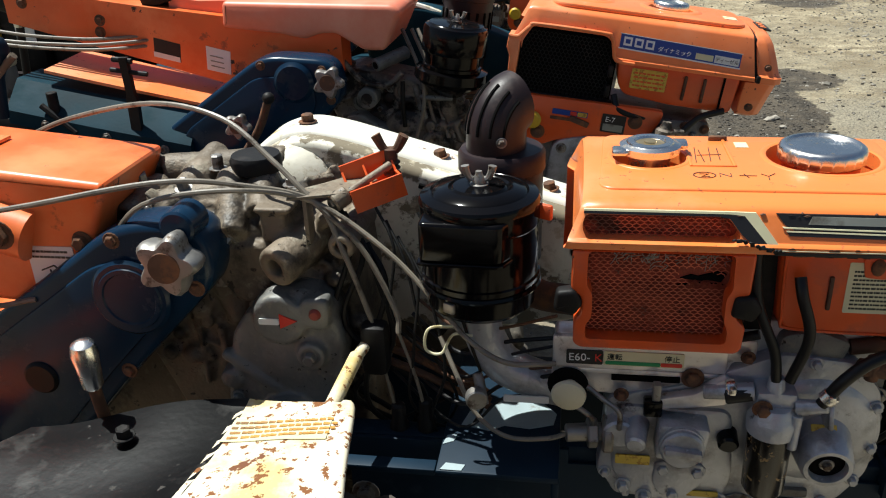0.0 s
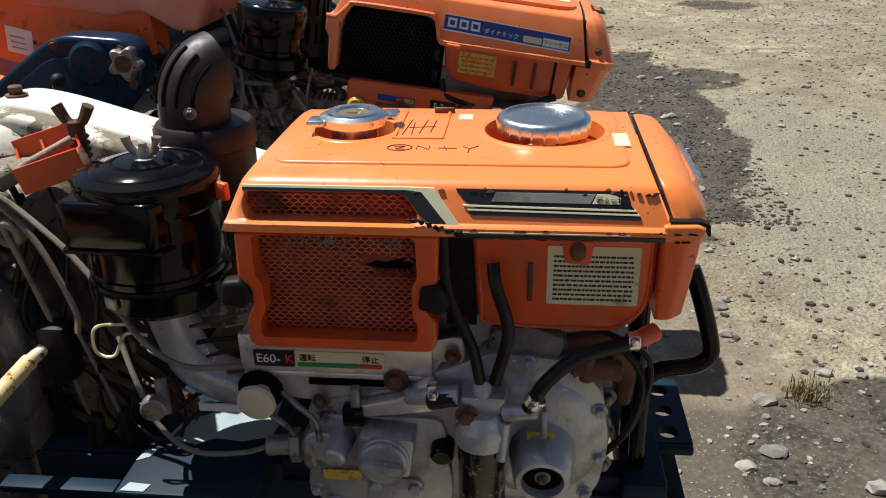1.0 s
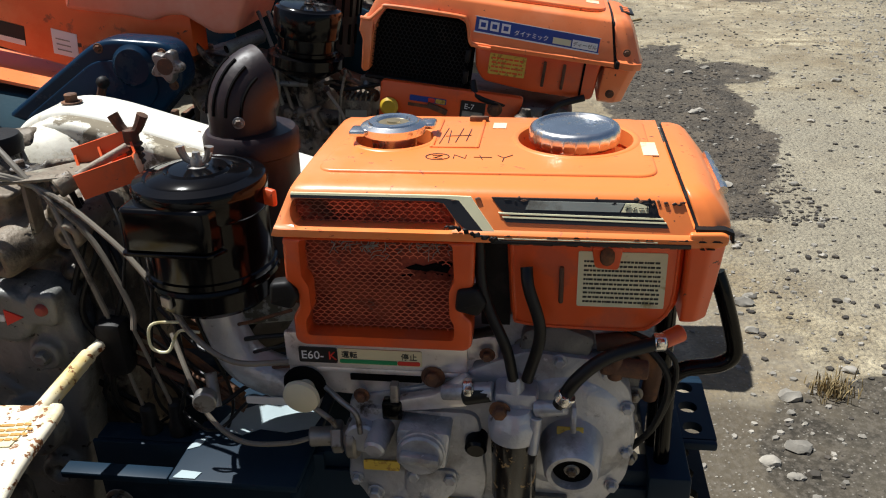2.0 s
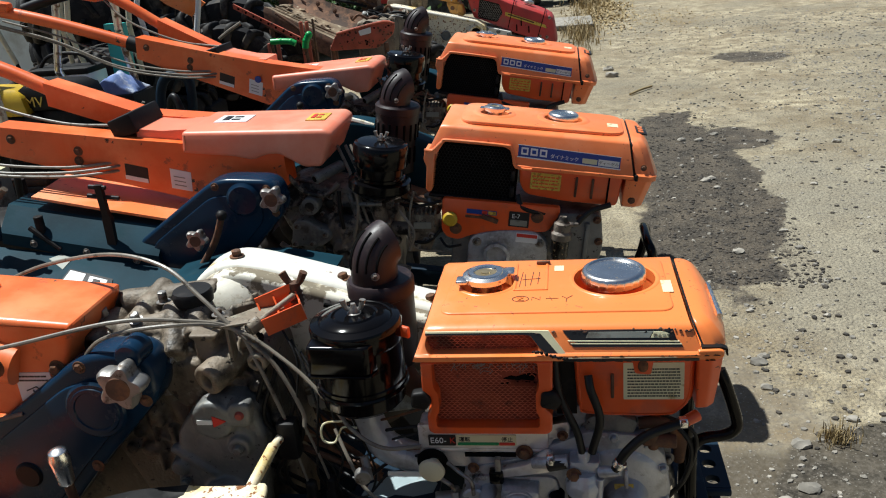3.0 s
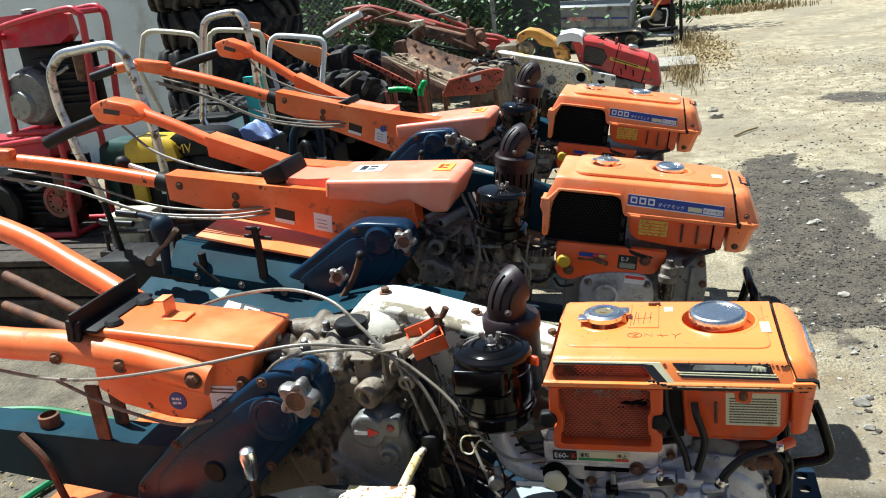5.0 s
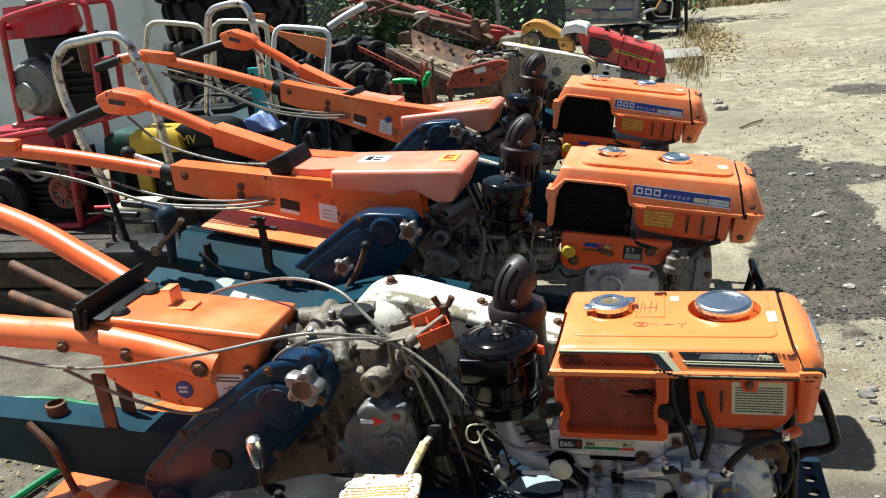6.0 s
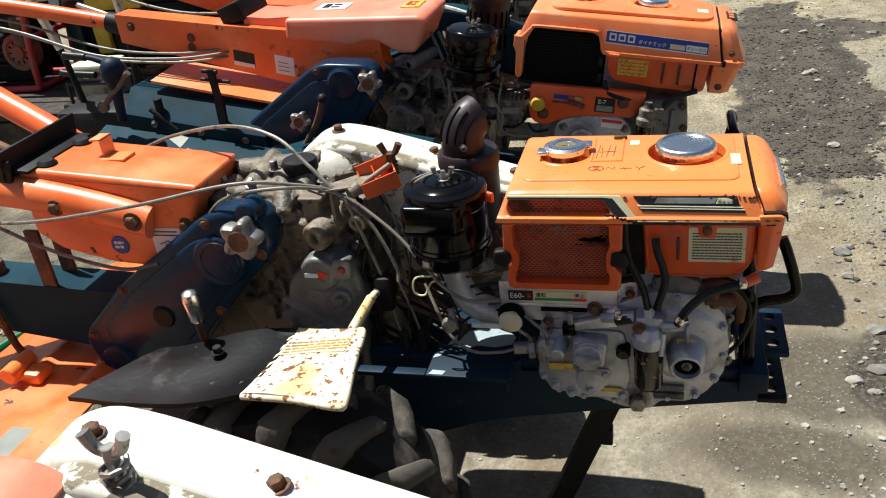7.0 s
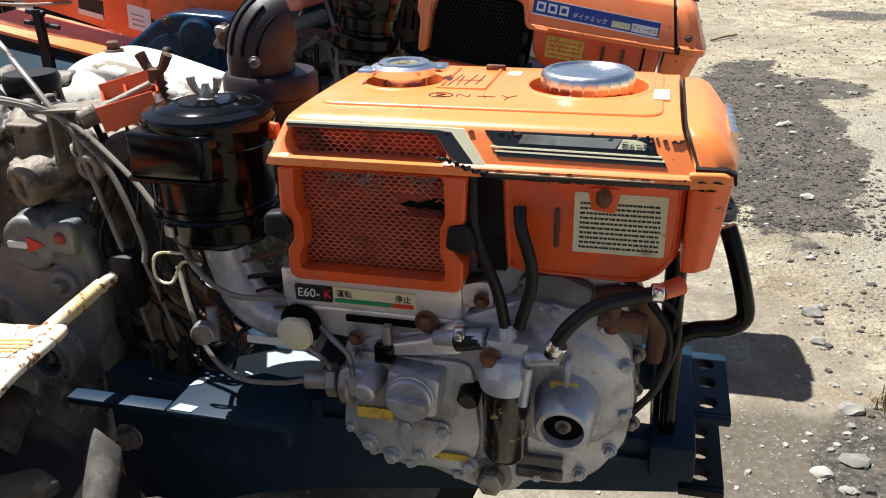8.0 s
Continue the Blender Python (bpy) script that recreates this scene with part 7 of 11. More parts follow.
def second_engine(P):
    W = 0.31
    bm = bmesh.new()
    pressed_hood(bm, -0.006, 0.582, 0.0, W, 0.900, 1.004, 0.42, -0.25, 0.008)
    shell = part("hood", bm, ORANGE_FADED, P, "orange pressed-steel hood with a blue label")
    opening = [(0.028, 0.88), (0.030, 0.920), (0.050, 0.957), (0.222, 0.957), (0.238, 0.948), (0.248, 0.908), (0.262, 0.894), (0.262, 0.88)]
    carve(shell, rounded(opening, 0.008, 3), -0.05, 0.060)
    carve(shell, [(-0.05, 0.89), (-0.05, 0.928), (0.020, 0.928), (0.028, 0.918), (0.030, 0.89)], -0.05, W + 0.05)
    bm = bmesh.new()
    tube(bm, [(-0.004, -0.002, 0.930), (0.016, -0.003, 0.930), (0.026, -0.002, 0.938), (0.044, 0.001, 0.957), (0.062, 0.002, 0.964), (0.215, 0.002, 0.964), (0.236, 0.001, 0.958), (0.246, -0.001, 0.935), (0.252, -0.003, 0.912), (0.268, -0.004, 0.904), (0.30, -0.004, 0.903)], 0.0045, 8, 4)
    part("rolled_rim", bm, ORANGE_FADED, shell)
    bm = bmesh.new()
    prism(bm, rounded([(-0.004, 0.930), (-0.006, 0.900), (0.004, 0.880), (0.006, 0.812), (0.014, 0.806), (0.024, 0.812), (0.026, 0.930)], 0.004, 3), 0.001, 0.07, 0.003)
    part("hood_post", bm, ORANGE_FADED, shell)
    bm = bmesh.new()
    nose_cap(bm, 0.004, W - 0.004, [(0.815, 0.560, 0.618, 0.016), (0.820, 0.560, 0.624, 0.008), (0.860, 0.560, 0.634, 0.005), (0.896, 0.562, 0.644, 0.004), (0.900, 0.590, 0.650, -0.009), (0.914, 0.590, 0.650, -0.009), (0.919, 0.584, 0.645, -0.001), (0.955, 0.574, 0.630, 0.006), (0.985, 0.567, 0.616, 0.012), (1.000, 0.563, 0.604, 0.022), (1.0065, 0.562, 0.592, 0.038)])
    part("hood_nose", bm, ORANGE_FADED, shell, "rounded orange end piece of the hood")
    bm = bmesh.new()
    loft(bm, [pressed_ring(x, 0.006, W - 0.006, 0.905, 1.0005, -0.25, rise=0.006) for x in (0.579, 0.589)])
    part("rubber_seam", bm, BLACK_MATT, shell, "black rubber strip in the seam of the hood")
    bm = bmesh.new()
    slab(bm, (0.583, -0.008, 0.899), (0.592, 0.010, 0.916), 0.002)
    part("seam_end", bm, BLACK_MATT, shell)
    bolts(shell, [((0.604, 0.008, 0.935), (0, -1, 0.2), 0.006, 0.006), ((0.585, 0.012, 0.838), (0, -1, 0), 0.007, 0.006)], RUSTY, "hood_screw")
    bm = bmesh.new()
    prism(bm, rounded([(0.270, 0.850), (0.290, 0.822), (0.40, 0.812), (0.548, 0.812), (0.556, 0.91), (0.262, 0.91)], 0.015, 4), 0.018, W - 0.02, 0.008)
    tank = part("fuel_tank", bm, ORANGE_DEEP_SHADE, P, "orange fuel tank under the hood")
    lab = label_plate(tank, "yellow_notice", 0.300, 0.385, 0.842, 0.890, 0.0165, LABEL_YELLOW, "yellow notice with faded writing")
    bm = bmesh.new()
    bars(bm, 0.306, 0.380, 0.0150, [0.848 + 0.010 * i for i in range(4)], 0.004, 0.009, 8)
    part("writing", bm, ORANGE_DEEP_SHADE, lab, smooth=False)
    for x in (0.425, 0.470):
        bm = bmesh.new()
        slab(bm, (x, 0.010, 0.830), (x + 0.007, 0.022, 0.888), 0.002)
        part("seam_bracket", bm, RUSTY, tank)
    bm = bmesh.new()
    slab(bm, (0.515, 0.014, 0.815), (0.520, 0.020, 0.900), 0.001)
    part("seam", bm, DARK, tank)
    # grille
    # near-black panel put in for the unlit inside of the opening
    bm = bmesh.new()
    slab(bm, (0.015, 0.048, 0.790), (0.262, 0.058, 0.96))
    grille = part("radiator_core", bm, DARK, P, "near-black panel for the dark radiator opening behind wire netting")
    bm = bmesh.new()
    wire_screen(bm, 0.026, 0.258, 0.800, 0.955, 0.024, 0.010, 0.0009)
    part("wire_screen", bm, BLACK_MATT, grille, smooth=False)
    bm = bmesh.new()
    slab(bm, (0.014, 0.010, 0.790), (0.268, 0.04, 0.800), 0.003)
    for z in (0.81, 0.86):
        slab(bm, (0.244, 0.012, z), (0.256, 0.03, z + 0.03), 0.003)
    part("grille_frame", bm, BLACK_MATT, grille)
    # top fittings
    bm = bmesh.new()
    prism(bm, rounded([(0.085, 0.035), (0.545, 0.045), (0.545, 0.265), (0.085, 0.275)], 0.05, 6), 1.005, 1.0165, 0.005, "z")
    panel = part("top_panel", bm, ORANGE_FADED, shell)
    bore(shell, [(0.175, 0.155, 0.042, 0.965, 1.05), (0.375, 0.160, 0.056, 0.965, 1.05)])
    bore(panel, [(0.175, 0.155, 0.042, 0.96, 1.05), (0.375, 0.160, 0.056, 0.96, 1.05)])
    for c, r in (((0.175, 0.155), 0.042), ((0.375, 0.160), 0.056)):
        bm = bmesh.new()
        lathe(bm, [(r - 0.001, 1.000), (r - 0.001, 1.0165), (r + 0.004, 1.0200), (r + 0.016, 1.0195), (r + 0.024, 1.0150)], 40, Matrix.Translation((c[0], c[1], 0)), closed=False)
        part("filler_rim", bm, ORANGE_FADED, shell)
        bm = bmesh.new()
        lathe(bm, [(r * 0.6, 0.96), (r * 0.6, 1.008)], 24, Matrix.Translation((c[0], c[1], 0)))
        part("filler_neck", bm, RUSTY, shell)
    radiator_cap(shell, (0.175, 0.155, 1.028), 0.040)
    fuel_cap(shell, (0.375, 0.160, 1.022), 0.044)
    bm = bmesh.new()
    slab(bm, (0.500, 0.11, 1.0155), (0.530, 0.15, 1.0175))
    part("sticker", bm, CREAM, shell)
    bm = bmesh.new()
    box(bm, (0.598, 0.150, 1.005), (0.030, 0.085, 0.004), 0.001, (0, 6, 0))
    badge = part("nose_badge", bm, LABEL_BLACK, shell, "small dark badge with orange marks")
    bm = bmesh.new()
    for k in range(3):
        box(bm, (0.596, 0.125 + 0.026 * k, 1.0080), (0.014, 0.016, 0.002), 0.0005, (0, 6, 0))
    part("badge_marks", bm, ORANGE_FADED, badge)
    # blue label with words
    side = lambda z: 0.003 + (z - 0.913) * 0.136
    def band(name, x0, x1, za, zb, mat, up, parent):
        bm = bmesh.new()
        ring = []
        for x in (x0, x1):
            a, b = za - 0.035 * (x - 0.256), zb - 0.035 * (x - 0.256)
            ring.append([(x, side(a) - up, a), (x, side(a) + 0.004, a), (x, side(b) + 0.004, b), (x, side(b) - up, b)])
        loft(bm, ring)
        return part(name, bm, mat, parent, smooth=False)
    blue = band("blue_label", 0.258, 0.540, 0.9365, 0.9675, LABEL_BLUE, 0.0010, shell)
    tagged(blue, "blue and white maker's label")
    for za, zb in ((0.9335, 0.9365), (0.9675, 0.9690)):
        band("label_edge", 0.256, 0.542, za, zb, LABEL_WHITE, 0.0012, blue)
    band("cream_field", 0.436, 0.477, 0.9400, 0.9535, CREAM, 0.0016, blue)
    band("white_field", 0.480, 0.537, 0.9390, 0.9560, LABEL_WHITE, 0.0016, blue)
    for i in range(3):
        band("white_mark", 0.266 + 0.026 * i, 0.286 + 0.026 * i, 0.9425, 0.9625, LABEL_WHITE, 0.0016, blue)
        band("mark_inside", 0.2705 + 0.026 * i, 0.2815 + 0.026 * i, 0.9475, 0.9575, LABEL_BLUE, 0.0022, blue)
    lettering("label_word", "ダイナミック", 0.0132, Matrix.Translation((0.347, side(0.940) - 0.0026, 0.9400)) @ pose(0, 0, 0, 82, 2, 0), LABEL_WHITE, blue)
    lettering("label_word", "ディーゼル", 0.0110, Matrix.Translation((0.481, side(0.9355) - 0.0026, 0.9355)) @ pose(0, 0, 0, 82, 2, 0), LABEL_BLACK, blue)
    # lower orange panel and engine
    bm = bmesh.new()
    prism(bm, rounded([(0.055, 0.796), (0.058, 0.700), (0.075, 0.676), (0.110, 0.672), (0.150, 0.692), (0.364, 0.724), (0.388, 0.770), (0.394, 0.801)], 0.012, 4), -0.006, 0.02, 0.004)
    low = part("engine_panel", bm, ORANGE_DEEP_SHADE, P, "orange engine panel with a model plate")
    lp = label_plate(low, "control_plate", 0.128, 0.215, 0.758, 0.771, -0.007, LABEL_BLUE, "narrow blue and yellow control plate")
    label_plate(lp, "yellow_field", 0.190, 0.213, 0.7595, 0.7695, -0.0082, LABEL_YELLOW)
    label_plate(lp, "red_field", 0.172, 0.188, 0.7595, 0.7695, -0.0082, LABEL_RED)
    mp = label_plate(low, "model_plate", 0.250, 0.308, 0.731, 0.776, -0.007, LABEL_BLACK, "black model plate")
    label_plate(mp, "grey_strip", 0.255, 0.303, 0.735, 0.752, -0.0082, GREY_LABEL)
    lettering("model_number", "E-7", 0.018, Matrix.Translation((0.258, -0.0084, 0.757)) @ FRONT, LABEL_WHITE, mp)
    bm = bmesh.new()
    lathe(bm, [(0.008, 0), (0.020, 0.004), (0.022, 0.014), (0.016, 0.020), (0.0005, 0.021)], 22, along((0.083, -0.006, 0.738), (0.083, -0.1, 0.738)))
    part("stop_knob", bm, YELLOW, low, "dirty yellow knob")
    bm = bmesh.new()
    slab(bm, (0.125, -0.0075, 0.744), (0.205, -0.004, 0.752), 0.001)
    box(bm, (0.196, -0.012, 0.748), (0.05, 0.010, 0.014), 0.003, (0, 15, 0))
    part("throttle_lever", bm, RUSTY, low)
    bolts(low, [((x, -0.006, z), (0, -1, 0), 0.012, 0.010) for x, z in ((0.100, 0.707), (0.330, 0.766))], RUSTY)
    bm = bmesh.new()
    prism(bm, rounded([(0.09, 0.42), (0.46, 0.42), (0.50, 0.50), (0.50, 0.72), (0.45, 0.775), (0.09, 0.775)], 0.03, 4), 0.022, 0.28, 0.01)
    block = part("crankcase", bm, CAST_GREY, P, "grey greasy engine block")
    bm = bmesh.new()
    prism(bm, rounded([(0.14, 0.56), (0.37, 0.56), (0.37, 0.690), (0.33, 0.725), (0.22, 0.715), (0.14, 0.690)], 0.03, 4), -0.012, 0.03, 0.006)
    lathe(bm, [(0.038, 0), (0.038, 0.012), (0.030, 0.014), (0.028, 0.004), (0.001, 0.003)], 24, along((0.225, -0.012, 0.640), (0.225, -0.1, 0.640)))
    pump = part("pump_cover", bm, SILVER, block)
    bolts(pump, [((x, -0.012, z), (0, -1, 0), 0.009, 0.009) for x, z in ((0.155, 0.575), (0.165, 0.675), (0.345, 0.690), (0.355, 0.575), (0.26, 0.57))], STEEL)
    pl = label_plate(block, "red_white_plate", 0.275, 0.338, 0.688, 0.716, -0.0135, LABEL_WHITE, "white plate with a red band")
    label_plate(pl, "red_band", 0.277, 0.336, 0.704, 0.714, -0.0148, LABEL_RED)
    bm = bmesh.new()
    lathe(bm, [(0.026, 0.715), (0.030, 0.718), (0.030, 0.735), (0.024, 0.742), (0.024, 0.764), (0.015, 0.768), (0.010, 0.784)], 22, Matrix.Translation((0.402, -0.027, 0)))
    rod(bm, (0.402, -0.027, 0.757), (0.446, -0.020, 0.764), 0.009, 0.007, 12)
    rod(bm, (0.402, -0.027, 0.752), (0.402, 0.03, 0.752), 0.014, 0.014, 12)
    filt = part("fuel_filter", bm, CAST_LIFTED, block, "grey fuel filter head")
    bm = bmesh.new()
    lathe(bm, [(0.010, 0.655), (0.022, 0.658), (0.0255, 0.668), (0.0255, 0.716)], 22, Matrix.Translation((0.402, -0.027, 0)))
    part("filter_bowl", bm, AMBER, filt, "dark sediment bowl")
    for pts, r in (([(0.268, 0.015, 0.82), (0.285, 0.0, 0.79), (0.34, 0.0, 0.778), (0.39, 0.01, 0.785)], 0.008), ([(0.444, -0.018, 0.764), (0.460, -0.012, 0.785), (0.482, -0.004, 0.803), (0.530, 0.003, 0.822)], 0.008)):
        bm = bmesh.new()
        tube(bm, pts, r, 10, 6)
        part("fuel_hose", bm, RUBBER, P)
    bm = bmesh.new()
    prism(bm, rounded([(0.38, 0.56), (0.515, 0.58), (0.527, 0.69), (0.510, 0.785), (0.38, 0.775)], 0.02, 4), 0.024, 0.24, 0.010)
    fan = part("fan_housing", bm, CAST_GREY, block, "grimy grey fan housing")
    bolts(fan, [((x, 0.024, z), (0, -1, 0), 0.008, 0.009) for x, z in ((0.500, 0.765), (0.512, 0.70), (0.505, 0.63), (0.46, 0.60), (0.452, 0.765))], RUSTY)
    bm = bmesh.new()
    slab(bm, (0.470, 0.010, 0.62), (0.482, 0.026, 0.755), 0.003)
    part("rib", bm, CAST_GREY, fan)
    # cleaner, intake, silencer, exhaust
    c = lv(-0.148, 1.97, 0.90)
    air_cleaner(P, (c[0], c[1]), 0.084, c[2] - 0.150, c[2] + 0.008, inlet=False, domed=True, mat=BLACK)
    bm = bmesh.new()
    lathe(bm, [(0.030, c[2] - 0.172), (0.086, c[2] - 0.135), (0.092, c[2] - 0.128), (0.091, c[2] - 0.106), (0.070, c[2] - 0.102)], 32, Matrix.Translation((c[0], c[1], 0)))
    part("oil_pan", bm, BLACK, P, "dark oil pan of the air cleaner")
    bm = bmesh.new()
    tube(bm, [(c[0], c[1], c[2] - 0.16), (c[0] + 0.005, c[1] + 0.01, c[2] - 0.22), (c[0] + 0.05, c[1] + 0.03, c[2] - 0.265), (0.10, 0.07, 0.69)], 0.021, 18, 6)
    part("intake_pipe", bm, CAST_LIFTED, P, "grey cast intake pipe")
    bm = bmesh.new()
    prism(bm, rounded([(-0.044, 0.728), (0.034, 0.738), (0.045, 0.680), (0.03, 0.62), (-0.04, 0.61)], 0.010, 3), 0.006, 0.12, 0.006)
    head2 = part("cylinder_head", bm, CAST, P, "greasy ribbed cylinder head")
    for k in range(6):
        bm = bmesh.new()
        box(bm, (-0.030 + 0.013 * k, 0.04, 0.733 + 0.002 * k), (0.004, 0.07, 0.012), 0.001, None, 1)
        part("rib", bm, CAST, head2)
    bm = bmesh.new()
    prism(bm, [(-0.025, 0.707), (0.026, 0.713), (0.028, 0.694), (-0.024, 0.688)], 0.0055, 0.003)
    part("name_plate", bm, GREY_LABEL, head2, "worn metal name plate", smooth=False)
    bolts(head2, [((x, 0.006, z), (0, -1, 0), 0.007, 0.009) for x, z in ((-0.030, 0.668), (0.015, 0.655), (0.030, 0.672), (-0.01, 0.635))], STEEL)
    rnd = random.Random(55)
    for pts, r2, mat in (([(-0.030, 0.0, 0.804), (-0.036, -0.006, 0.736), (-0.030, -0.006, 0.651), (0.007, 0.0, 0.625), (0.071, 0.003, 0.628)], 0.0035, CABLE), ([(-0.07, 0.02, 0.755), (-0.024, 0.0, 0.758), (0.051, 0.01, 0.779)], 0.0045, BLACK_MATT), ([(0.06, 0.01, 0.70), (0.037, 0.0, 0.668), (0.014, -0.004, 0.652), (-0.02, 0.01, 0.645)], 0.005, BLACK_MATT), ([(0.055, 0.012, 0.665), (0.08, 0.0, 0.645), (0.12, 0.0, 0.655)], 0.004, BLACK_MATT), ([(-0.05, 0.03, 0.79), (-0.02, 0.015, 0.775), (0.04, 0.02, 0.76)], 0.0035, RUSTY)):
        cable(P, pts, r2, mat, "wire", "thin wire beside the engine")
    for k in range(14):
        x, z = rnd.uniform(-0.10, 0.06), rnd.uniform(0.735, 0.80)
        bm = bmesh.new()
        if k % 2:
            bolt(bm, (x, 0.05, z), (rnd.uniform(-0.6, 0.6), -1, rnd.uniform(-0.3, 0.8)), rnd.uniform(0.006, 0.012), 0.02)
        else:
            tube(bm, [(x - 0.03, 0.06, z), (x, 0.03, z + 0.012), (x + 0.035, 0.05, z - 0.008)], rnd.choice((0.004, 0.007, 0.010)), 8, 3)
        part("fitting", bm, rnd.choice((STEEL, RUSTY, CAST, BLACK_MATT)), P)
    k = lv(-0.150, 2.28, 0.95)
    muffler(P, (k[0], k[1]), 0.072, k[2] - 0.22, k[2], 0.114, 18, 42)
    bm = bmesh.new()
    tube(bm, [(k[0], k[1], k[2] - 0.21), (k[0] + 0.03, k[1] - 0.04, k[2] - 0.27), (0.10, 0.20, 0.70)], 0.026, 14, 6)
    part("exhaust_pipe", bm, RUSTY, P)


def second_chassis(P):
    gear_housing(P, -0.47, -0.07, 0.07, 0.24, 0.40, 0.775, CAST_LIFTED, 21)
    gear_housing(P, -0.30, -0.06, 0.03, 0.16, 0.36, 0.70, CAST_LIFTED, 27, "clutch_housing")
    rnd = random.Random(40)
    for k in range(30):
        x, z, r = rnd.uniform(-0.40, -0.08), rnd.uniform(0.44, 0.74), rnd.choice((0.008, 0.011, 0.015, 0.024, 0.034))
        y = 0.034 if x > -0.27 and z < 0.68 else 0.074
        bm = bmesh.new()
        lathe(bm, [(r * 1.1, -0.02), (r, 0.010), (r * 0.9, 0.013), (r * 0.62, 0.013), (r * 0.58, 0.007), (r * 0.25, 0.007), (r * 0.2, 0.011), (0.0005, 0.011)], 20, along((x, y, z), (x, y - 0.1, z)))
        part("cast_boss", bm, CAST_GREY if k % 3 else CAST_LIFTED, P)
    bm = bmesh.new()
    prism(bm, rounded([(-0.392, 0.664), (-0.352, 0.674), (-0.310, 0.652), (-0.281, 0.648), (-0.270, 0.622), (-0.300, 0.596), (-0.328, 0.584), (-0.362, 0.590), (-0.398, 0.576)], 0.014, 4), 0.016, 0.075, 0.006, seg=3)
    clutch_plate = part("clutch_cover", bm, CAST_GREY, P, "dusty grey clutch cover")
    bolts(clutch_plate, [((x, 0.016, z), (0, -1, 0), 0.007, 0.008) for x, z in ((-0.378, 0.650), (-0.292, 0.634), (-0.330, 0.600), (-0.384, 0.594))], STEEL)
    for p, q, r3, mat in (((-0.343, 0.08, 0.714), (-0.343, 0.024, 0.714), 0.027, CAST_GREY), ((-0.262, 0.09, 0.834), (-0.325, 0.014, 0.806), 0.017, CAST_GREY)):
        bm = bmesh.new()
        rod(bm, p, q, r3, r3, 22, 0.003)
        boss = part("cast_boss", bm, mat, P)
        d = (Vector(q) - Vector(p)).normalized()
        bm = bmesh.new()
        lathe(bm, [(r3 * 0.55, 0.0), (r3 * 0.55, 0.002), (0.0005, 0.0025)], 18, along(Vector(q), Vector(q) + d))
        part("bore", bm, DARK if r3 < 0.02 else CAST_LIFTED, boss)
    for pts, r3, mat in (([(-0.254, 0.02, 0.775), (-0.245, 0.01, 0.71), (-0.236, 0.016, 0.660)], 0.006, BLACK_MATT), ([(-0.221, 0.02, 0.770), (-0.205, 0.01, 0.735), (-0.187, 0.016, 0.690)], 0.009, CAST_GREY), ([(-0.205, 0.01, 0.744), (-0.165, 0.0, 0.750), (-0.123, 0.01, 0.753)], 0.007, CAST_GREY), ([(-0.42, 0.05, 0.798), (-0.361, 0.045, 0.753), (-0.299, 0.045, 0.751), (-0.262, 0.05, 0.789)], 0.008, CAST_LIFTED), ([(-0.20, 0.01, 0.79), (-0.19, 0.0, 0.72), (-0.205, 0.01, 0.62)], 0.005, CABLE)):
        bm = bmesh.new()
        tube(bm, pts, r3, 10, 4)
        part("link_rod", bm, mat, P)
    for y in (0.05, 0.24):
        bm = bmesh.new()
        slab(bm, (-0.15, y, 0.40), (0.60, y + 0.045, 0.455), 0.004)
        part("engine_rail", bm, NAVY, P, "dark navy steel engine rail")
    bm = bmesh.new()
    tube(bm, [(0.61, 0.06, 0.42), (0.66, 0.06, 0.55), (0.675, 0.06, 0.655), (0.66, 0.09, 0.69), (0.66, 0.22, 0.69), (0.675, 0.25, 0.655), (0.66, 0.25, 0.55), (0.61, 0.25, 0.42)], 0.014, 12, 5)
    part("front_guard", bm, BLACK, P, "black tube guard loop")
    bm = bmesh.new()
    slab(bm, (0.58, 0.05, 0.40), (0.66, 0.26, 0.412), 0.003)
    part("hitch_plate", bm, NAVY, P)
    # belt cover on the far side
    bm = bmesh.new()
    prism(bm, rounded(lo([(-0.45, 0.75), (-0.46, 0.86), (-0.38, 0.91), (-0.26, 0.90), (0.05, 0.78), (0.10, 0.70), (0.0, 0.60), (-0.3, 0.58)]), 0.05, 6), 0.323, 0.423, 0.012, seg=3)
    part("belt_cover", bm, NAVY_DUSTY, P, "navy belt cover with dusty top")
    for pts in ([(-0.475, 0.905), (-0.455, 0.912), (-0.400, 0.918)], [(-0.375, 0.915), (-0.300, 0.905), (-0.235, 0.882)]):
        bm = bmesh.new()
        tube(bm, [lv(x, 2.272, z) for x, z in pts], 0.009, 8, 2)
        part("worn_edge", bm, WHITE, P, "worn pale edge of the belt cover")
    # chain case and knobs
    chain_case(P, lo([(-0.600, 0.862), (-0.425, 0.850), (-0.405, 0.760), (-0.560, 0.600), (-0.700, 0.500), (-0.900, 0.560), (-0.890, 0.665)]), -0.122, -0.037, CASE_BLUE)
    bm = bmesh.new()
    q = lv(-0.520, 0, 0.800)
    rod(bm, (q[0], -0.125, q[2]), (q[0], -0.139, q[2]), 0.050, 0.046, 28)
    part("case_boss", bm, CASE_BLUE, P)
    star_knob(P, lv(-0.428, 1.805, 0.805), 0.038, (0.05, -1, 0.1))
    star_knob(P, lv(-0.640, 1.740, 0.715), 0.032, (0.05, -1, 0.1))
    bm = bmesh.new()
    tube(bm, [lv(-0.66, 1.76, 0.62), lv(-0.60, 1.75, 0.70), lv(-0.565, 1.74, 0.772)], 0.010, 10, 3)
    lev = part("shift_lever", bm, RUSTY, P, "dark lever with a rounded tip")
    bm = bmesh.new()
